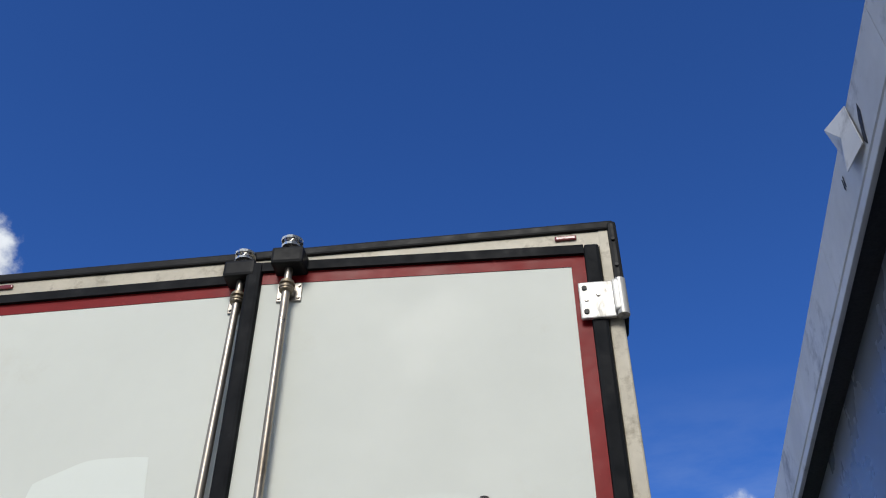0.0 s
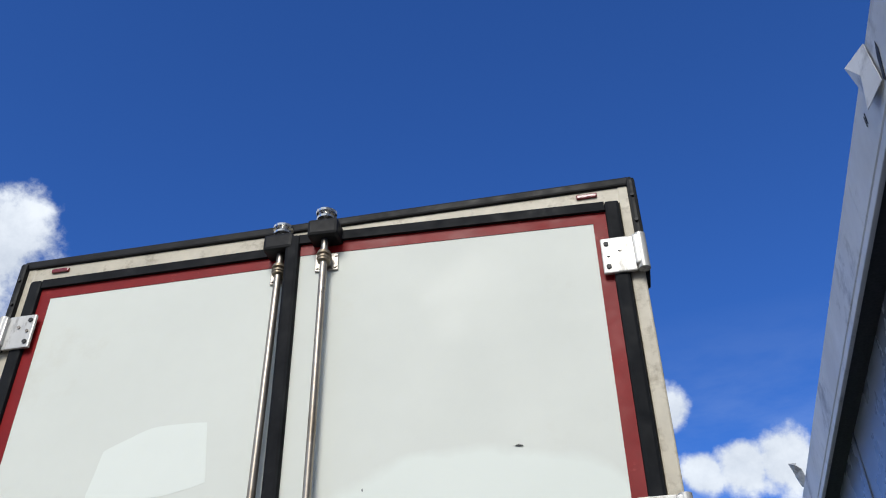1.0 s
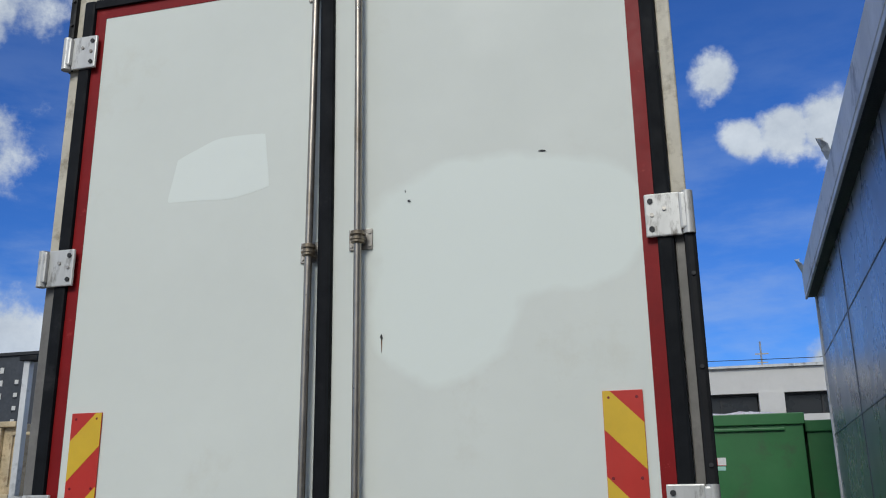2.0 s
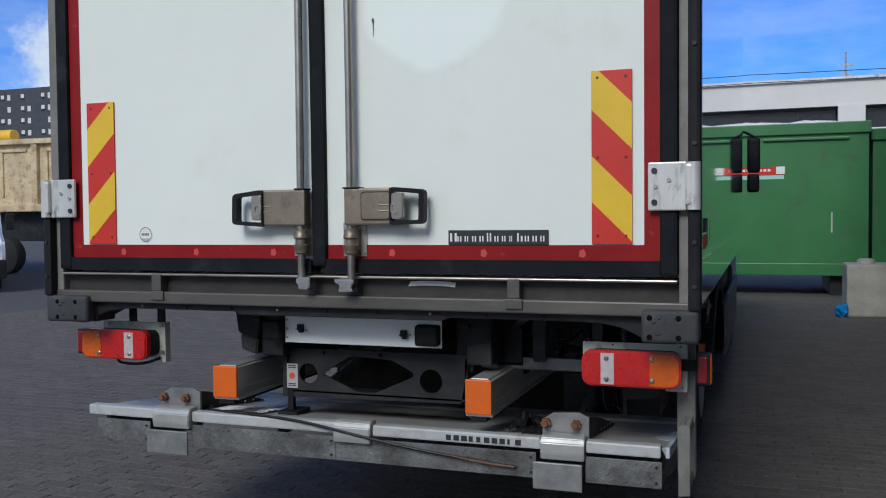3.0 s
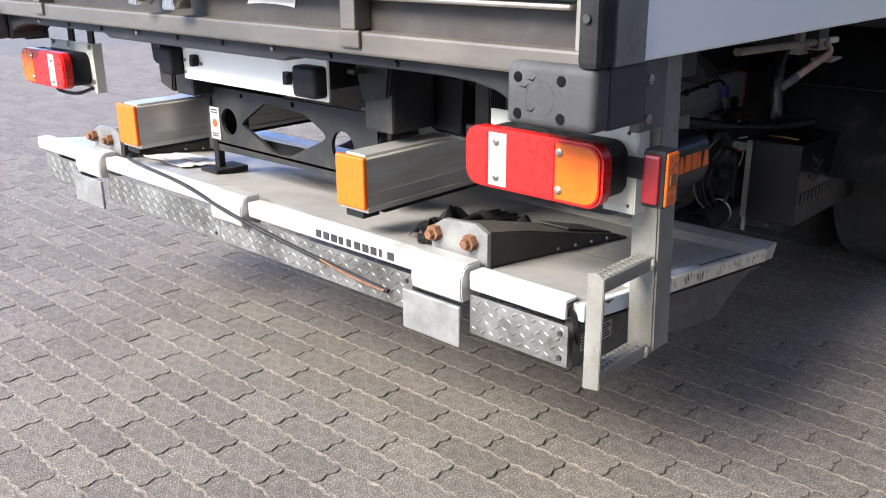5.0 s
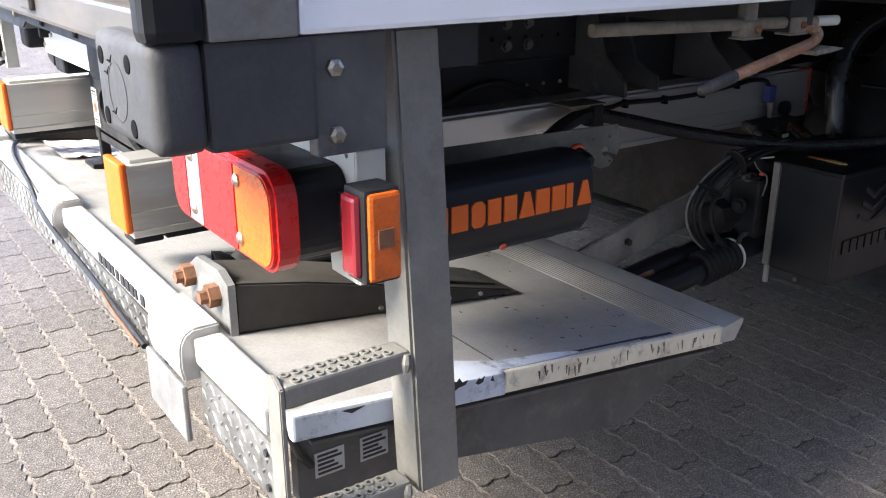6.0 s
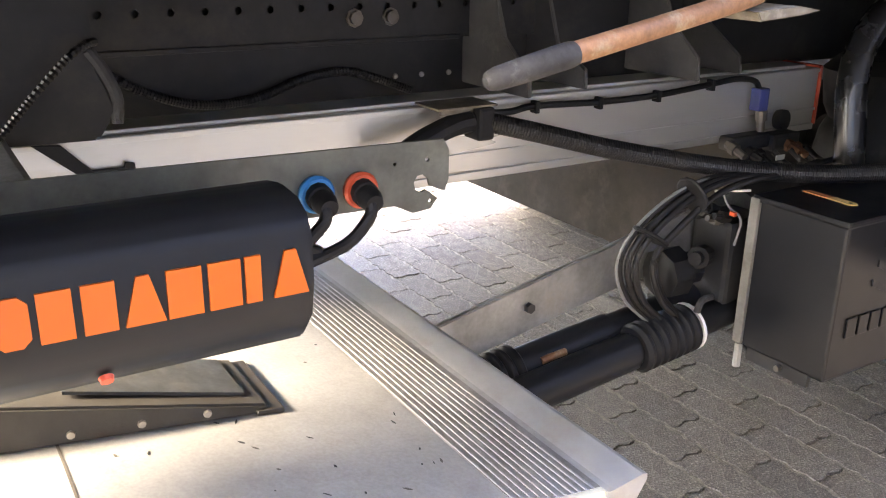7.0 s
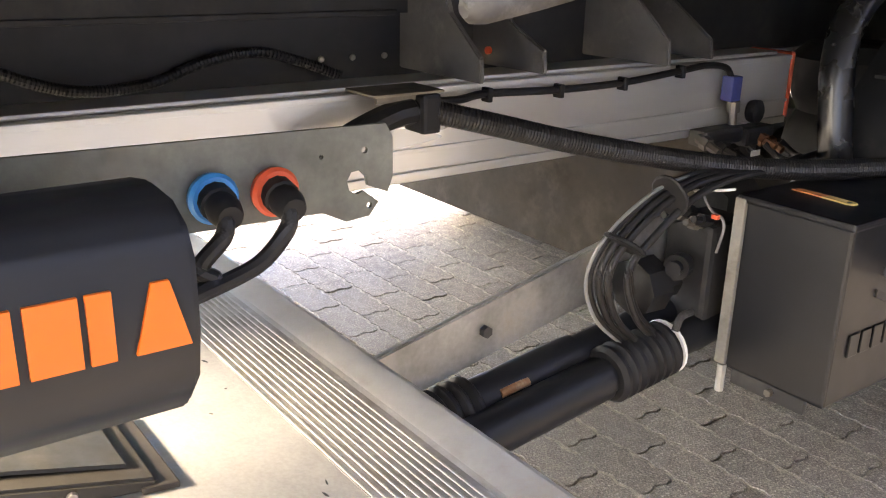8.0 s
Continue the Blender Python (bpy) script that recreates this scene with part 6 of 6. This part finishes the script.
flap = bmesh.new()
vs = [flap.verts.new(p) for p in ((-0.075, 1.07, 5.27), (-0.02, 0.84, 5.20), (-0.03, 0.80, 5.02), (-0.03, 0.78, 4.86), (-0.075, 0.98, 4.86), (-0.03, 1.08, 5.06))]
mid = flap.verts.new((-0.06, 0.93, 5.06))
for i in range(6):
    flap.faces.new((vs[i], vs[(i + 1) % 6], mid))
bmesh.ops.recalc_face_normals(flap, faces=flap.faces[:])
bmesh.ops.solidify(flap, geom=flap.faces[:], thickness=0.004)
hall_part("torn_flap", flap, M_FASCIA, "torn bent flap of flashing")
hall_part("tear", prism([(0.70, 5.06), (0.75, 5.0), (0.79, 4.88), (0.76, 4.83), (0.74, 4.9), (0.69, 5.0)], 0.002, "x", -0.0165), M_INK)
for y in (1.22, 1.245):
    hall_part("scratch", prism([(y, 5.05), (y + 0.012, 5.06), (y + 0.016, 4.99), (y + 0.004, 4.97)], 0.0015, "x", -0.0162), M_INK)
hall_part("torn_flap", torn(7.1, 5.28, 0.8), M_FASCIA)
hall_part("torn_flap", torn(12.35, 5.22, 0.8), M_FASCIA)
cable = part("down_lead", pipe([(3.47, 12.47, 4.7), (3.475, 12.48, 3.0), (3.48, 12.47, 1.5), (3.475, 12.47, 0.0)], 0.008), M_HOSE, hall)

# green containers across the end of the yard
def container(x0, x1, y0, y1, z0, z1, rib):
    c = thing("container", ((x0 + x1) / 2, (y0 + y1) / 2, 0), "green painted steel container with a ribbed top rail" if rib else "dark green steel container standing beside another", "container", group="green containers")
    part("body", B((x0, y0, z0, x1, y1, z1 - 0.1), bev=0.015), M_GREEN, c)
    part("top_rail", B((x0 - 0.03, y0 - 0.05, z1 - 0.2, x1 + 0.03, y1 + 0.05, z1), bev=0.015), M_GREEN, c)
    part("bottom_rail", B((x0 - 0.02, y0 - 0.035, z0, x1 + 0.02, y1 + 0.02, z0 + 0.22), bev=0.015), M_GREEN, c)
    for k in range(3):
        part("skid", B((x0 + 0.3 + k * (x1 - x0 - 0.9) / 2, y0 + 0.15, 0.0, x0 + 0.6 + k * (x1 - x0 - 0.9) / 2, y1 - 0.1, z0 + 0.02)), M_CHASSIS, c)
    return c


c1 = container(-6.5, 3.22, 14.05, 16.5, 0.34, 3.02, True)
for a, b in ((-2.6, 0.55), (1.5, 2.9)):
    part("rib", B((a, 14.0, 2.72, b, 14.06, 2.765), bev=0.01), M_GREEN, c1)
lab = part("strip_label", B((0.66, 14.044, 2.13, 1.86, 14.049, 2.27)), M_REDREF, c1, "red and white strip label with a pale green band")
part("white_end", B((0.655, 14.041, 2.14, 0.75, 14.045, 2.272)), M_PAPER, lab)
part("white_end", B((1.72, 14.041, 2.14, 1.865, 14.045, 2.272)), M_PAPER, lab)
part("pale_band", B((0.68, 14.041, 2.05, 1.85, 14.047, 2.12)), M_MINT, lab)
bars(lab, M_PAPER, 0.8, 2.19, 0.85, 0.04, 12, 14.0445)
part("bar", B((2.62, 14.04, 1.1, 2.645, 14.052, 1.45)), M_LABEL, c1)
for x, w in ((1.4, 0.9), (2.35, 0.7)):
    heap = bmesh.new()
    bmesh.ops.create_icosphere(heap, subdivisions=3, radius=1.0)
    for v in heap.verts:
        v.co = Vector((x + v.co.x * w, 14.6 + v.co.y * 0.5, 2.95 + v.co.z * 0.16 + 0.05 * noise.noise(v.co * 4)))
    part("waste_heap", heap, M_NEWS, c1, "pale rubble showing above the rim")
c2 = container(3.3, 6.2, 14.3, 16.6, 0.3, 2.9, False)

blk = thing("concrete_block", (2.9, 10.6, 0), "weathered concrete stacking block on the yard", "block")
part("block", B((2.58, 10.45, 0.0, 3.3, 11.2, 0.72), bev=0.03), M_CONCRETE, blk)
part("stud", lathe([(0, 0.12), (0.06, 0.11), (0.07, 0.08)], (2.85, 10.8, 0.72), (2.85, 10.8, 0.82), 16), M_CONCRETE, blk)
bag = bmesh.new()
bmesh.ops.create_icosphere(bag, subdivisions=3, radius=0.09)
for v in bag.verts:
    v.co = Vector((2.53, 10.45, 0.09)) + v.co * (1 + 0.5 * noise.noise(v.co * 20))
    v.co.z = max(0.0, v.co.z)
tagged(part("plastic_bag", bag, M_BLUE, None, smooth=True), "crumpled blue plastic bag beside a concrete block", "bag")

# pale office hall behind the containers
far = thing("far_hall", (5, 64, 0), "long pale rendered building with dark window bands", "building")
part("wall", B((-30, 60, 0, 60, 80, 7.0), (-30, 60, 8.45, 60, 80, 10.1)), M_RENDER, far)
part("roof", B((-30.1, 59.8, 10.1, 60, 80, 10.3)), M_FASCIA, far)
part("wall_recess", B((-29.5, 61.0, 6.9, 59.5, 79, 8.5)), M_INK, far)
for x0 in (-27.0, -12.5, 6.1, 17.0, 32.0):
    part("pillar", B((x0, 59.9, 6.9, x0 + 1.6, 61.2, 8.5)), M_RENDER, far)
for x0, x1 in ((-25.2, -12.7), (-10.8, -3.4), (-3.2, 6.0), (7.8, 16.9), (18.8, 31.8)):
    w = part("window", B((x0, 60.6, 6.95, x1, 60.7, 8.42)), M_DARKGLASS, far, "dark band of glazing")
    part("frame", B((x0, 60.4, 8.3, x1, 60.6, 8.45), (x0, 60.4, 6.9, x1, 60.6, 7.05)), M_INK, w)
    for k in range(1, 4):
        part("mullion", B((x0 + (x1 - x0) * k / 4 - 0.06, 60.45, 7.0, x0 + (x1 - x0) * k / 4 + 0.06, 60.6, 8.35)), M_INK, w)
for k in range(7):
    part("louvre", B((-5.2 + 0.24 * k, 59.95, 6.9, -5.06 + 0.24 * k, 60.4, 8.4)), M_PAPER, far)
part("mast", pipe([(6.7, 62, 10.2), (6.7, 62, 12.2)], 0.06), M_STEEL, far)
part("mast_arm", B((6.3, 61.95, 11.3, 7.2, 62.05, 11.38), (6.4, 61.95, 10.7, 7.1, 62.05, 10.78)), M_STEEL, far)

pole = thing("lamp_pole", (0.9, 22, 0), "plain white steel pole", "pole")
part("shaft", lathe([(0, 0.11), (0.2, 0.1), (4.6, 0.1), (4.6, 0.07), (7.2, 0.06)], (0.9, 22, 0), (0.9, 22, 7.2), 14), M_PAPER, pole, smooth=True)
wires = thing("power_line", (0, 50, 0), "thin overhead wires in front of the pale building", "wires", kind="structure")
for z in (9.2, 8.75):
    part("wire", pipe([(-40, 48, z + 0.6), (-10, 49, z + 0.1), (15, 50, z), (50, 51, z + 0.7)], 0.02, 6), M_INK, wires)

# left: tipper, van, dark flats, grey post
tip = thing("tipper_body", (-19, 17, 0), "faded beige tipper body with a yellow cover roll", "tipper")
part("side", B((-30, 16.0, 1.75, -14.75, 18.4, 3.62), bev=0.03), M_BEIGE, tip)
for k in range(10):
    x = -29.1 + 1.53 * k
    part("stake", B((x, 15.88, 1.75, x + 0.2, 16.02, 3.6), bev=0.03), M_BEIGE, tip)
    part("panel_bead", B((x + 0.42, 15.95, 3.3, x + 1.3, 16.01, 3.38), (x + 0.42, 15.95, 2.1, x + 0.5, 16.01, 3.3), bev=0.02), M_BEIGE, tip)
part("rim", B((-30, 15.85, 3.5, -14.7, 16.1, 3.64), bev=0.02), M_BEIGE, tip)
part("rim", B((-30, 15.85, 1.7, -14.7, 16.1, 1.9), bev=0.02), M_BEIGE, tip)
part("cover_roll", rod((-30, 16.4, 3.8), (-17.9, 16.4, 3.8), 0.17), M_YTARP, tip, "yellow rolled cover", smooth=True)
part("chassis", B((-30, 16.3, 0.9, -14.9, 18.0, 1.7)), M_CHASSIS, tip)
part("tail_lamp", B((-15.6, 16.1, 1.3, -15.1, 16.3, 1.5)), M_REDLENS, tip)
for x in (-18.0, -19.4, -27):
    w = part("wheel", lathe([(0, 0.3), (0.03, 0.47), (0.08, 0.5), (0.28, 0.5), (0.33, 0.47), (0.36, 0.3)], (x, 16.0, 0.5), (x, 16.4, 0.5), 28), M_TYRE, tip, smooth=True)

van = thing("van", (-14.6, 13, 0), "white delivery van with black grille facing the yard", "van")
vb = prism([(11.95, 0.45), (11.9, 0.75), (12.0, 1.05), (12.6, 1.25), (13.3, 1.95), (13.9, 2.3), (17.4, 2.35), (17.5, 0.45)], 1.95, "x", -15.65, bev=0.06)
part("body", vb, M_VAN, van, smooth=True)
part("windscreen", prism([(12.62, 1.285), (13.29, 1.96), (13.31, 1.94), (12.66, 1.27)], 1.6, "x", -15.47), M_DARKGLASS, van)
part("windscreen_glass", prism([(12.60, 1.29), (13.28, 1.975), (13.30, 1.96), (12.64, 1.27)], 1.5, "x", -15.42), M_DARKGLASS, van)
part("grille", B((-15.3, 11.86, 0.72, -14.05, 11.95, 0.98), bev=0.02), M_BLACK, van)
part("bumper", B((-15.68, 11.84, 0.28, -13.68, 12.1, 0.66), bev=0.05), M_BLACK, van)
part("grille_bar", B((-15.25, 11.85, 0.66, -13.95, 11.88, 0.7), bev=0.01), M_STAIN, van)
part("emblem", holed(ring(-14.45, 0.87, 0.1, 24), [ring(-14.45, 0.87, 0.08, 24)], 0.015, "y", 11.85), M_STAIN, van)
pl = part("number_plate", B((-14.72, 11.825, 0.42, -14.2, 11.84, 0.53), bev=0.004), M_YELLOW, van, "yellow plate with dark bars")
bars(pl, M_INK, -14.62, 0.45, 0.36, 0.05, 6, 11.8245)
for x in (-15.45, -13.98):
    part("headlamp", B((x - 0.16, 11.88, 0.74, x + 0.16, 12.06, 0.99), bev=0.04), M_CLEARLENS, van)
for x in (-15.5, -13.85):
    part("wheel", lathe([(0, 0.2), (0.02, 0.33), (0.2, 0.33), (0.22, 0.2)], (x - 0.1, 12.75, 0.33), (x + 0.12, 12.75, 0.33), 24), M_TYRE, van, smooth=True)
    part("wheel", lathe([(0, 0.2), (0.02, 0.33), (0.2, 0.33), (0.22, 0.2)], (x - 0.1, 16.3, 0.33), (x + 0.12, 16.3, 0.33), 24), M_TYRE, van, smooth=True)
part("mirror", B((-13.62, 12.75, 1.25, -13.45, 12.88, 1.6), bev=0.03), M_BLACK, van)

# the van stands at an angle, its tail away from the truck
van.rotation_euler = (0, 0, radians(50))
van.location = (-14.35, 11.15, 0)

flats = thing("dark_flats", (-150, 175, 0), "dark block of flats with small pale windows", "building")
part("wall", B((-260, 168, 0, -151, 210, 34.0), (-151.2, 166, 0, -110, 200, 35.2)), M_DARKBRICK, flats)
part("roof", B((-151.4, 165.5, 35.2, -110, 200, 35.9)), M_INK, flats)
part("downpipe", B((-151.4, 165.6, 0, -151.0, 166.0, 35.0)), M_RENDER, flats)
for r in range(9):
    for k in range(14):
        if (r * 5 + k * 3) % 7 == 3:
            continue
        x, z = -178 + 3.1 * k + (1.1 if k % 2 else 0.0), 8.0 + 2.9 * r
        y0 = 166.0 if x > -151.2 else 168.0
        if -153.5 < x < -150.8:
            continue
        w = part("window", B((x, y0 - 0.05, z, x + 1.15, y0 + 0.05, z + 1.5)), M_DARKGLASS, flats)
        part("blind", B((x + 0.08, y0 - 0.1, z + 0.1 + 0.4 * (k % 2), x + 1.07, y0 - 0.05, z + 1.42)), M_RENDER, w)

gp = thing("trailer_post", (-8.8, 9, 0), "light grey steel post of a trailer rear frame", "post")
part("post", B((-8.87, 8.95, 0.0, -8.76, 9.06, 3.8), bev=0.01), M_FASCIA, gp)
part("cap", B((-8.92, 8.9, 3.8, -8.6, 9.1, 3.88), bev=0.01), M_BLACK, gp)

# ---- ground and pavers ----
bm = bmesh.new()
bmesh.ops.create_grid(bm, x_segments=4, y_segments=4, size=700)
for v in bm.verts:
    v.co.z = -0.0105
ground = tagged(part("ground", bm, M_GROUND), "worn grey-brown paved yard reaching far off", "ground", kind="structure")

PX, PY, AMP = 0.206, 0.103, 0.0045


def paver_outline(grow=0.0):
    """Zigzag outline of one block; opposite sides interlock."""
    pts = []
    hx, hy = PX / 2 - 0.0026 + grow, PY / 2 - 0.0036 + grow
    for k in range(8):
        pts.append((-hx + 2 * hx * k / 8, -hy + AMP * (1 if k % 2 else -1) * (0 if k == 0 else 1)))
    for k in range(4):
        pts.append((hx + AMP * (1 if k % 2 else -1) * (0 if k == 0 else 1), -hy + 2 * hy * k / 4))
    for k in range(8):
        pts.append((hx - 2 * hx * k / 8, hy + AMP * (1 if k % 2 else -1) * (0 if k == 0 else 1)))
    for k in range(4):
        pts.append((-hx + AMP * (1 if k % 2 else -1) * (0 if k == 0 else 1), hy - 2 * hy * k / 4))
    return pts


TOPR, LOWR = paver_outline(-0.0012), paver_outline(0.0008)
me = bpy.data.meshes.new("paver")
n = len(TOPR)
me.from_pydata([(x, y, 0.0) for x, y in TOPR] + [(x, y, -0.012) for x, y in LOWR], [],
               [list(range(n))] + [[n + i, n + (i + 1) % n, (i + 1) % n, i] for i in range(n)])
me.materials.append(M_PAVER)
prng = random.Random(11)
verts, faces = [], []
X0, Y0 = 0.01, 0.0                  # phase of the courses
paving = tagged(new("paving"), "worn grey-brown interlocking concrete pavers in running bond", "paving", kind="structure")
count = 0
for j in range(-44, 132):
    y = Y0 + PY * j
    for i in range(-46, 26):
        x = X0 + PX * (i + 0.5 * (j % 2))
        dz, ax, ay = prng.uniform(-0.0008, 0.0010), prng.uniform(-0.007, 0.007), prng.uniform(-0.007, 0.007)
        if -0.7 < x < 1.45 and -0.6 < y < 2.2 and count < 300:
            ob = new("paver", me)
            ob.parent = paving
            ob.location, ob.rotation_euler = (x, y, dz), (ax, ay, prng.uniform(-0.008, 0.008))
            count += 1
            continue
        b = len(verts)
        verts += [(x + u, y + v, dz + u * ay + v * ax) for u, v in TOPR] + [(x + u, y + v, -0.012) for u, v in LOWR]
        faces.append(list(range(b, b + n)))
        faces += [[b + n + k, b + n + (k + 1) % n, b + (k + 1) % n, b + k] for k in range(n)]
part("joint_sand", B((X0 + PX * -46.5, Y0 + PY * -44.5, -0.014, X0 + PX * 26, Y0 + PY * 131.5, -0.007)), M_JOINT, paving, "brown sand in the joints")
bed = bmesh.new()
for j in range(-44, 131):
    y = Y0 + PY * (j + 0.5)
    for a, b in ((X0 + PX * -46.4, X0 + PX * 25.9),):
        q = [bed.verts.new(p) for p in ((a, y - 0.0105, -0.0022), (b, y - 0.0105, -0.0022), (b, y + 0.0105, -0.0022), (a, y + 0.0105, -0.0022))]
        bed.faces.new(q)
tagged(part("bed_joint_sand", bed, M_SAND, paving, "pale sand in the long joints"), kind="stuff")
me2 = bpy.data.meshes.new("paver_field")
me2.from_pydata(verts, [], faces)
me2.materials.append(M_PAVER)
pf = new("paver_field", me2)
pf.parent = paving
tagged(pf, kind="stuff")
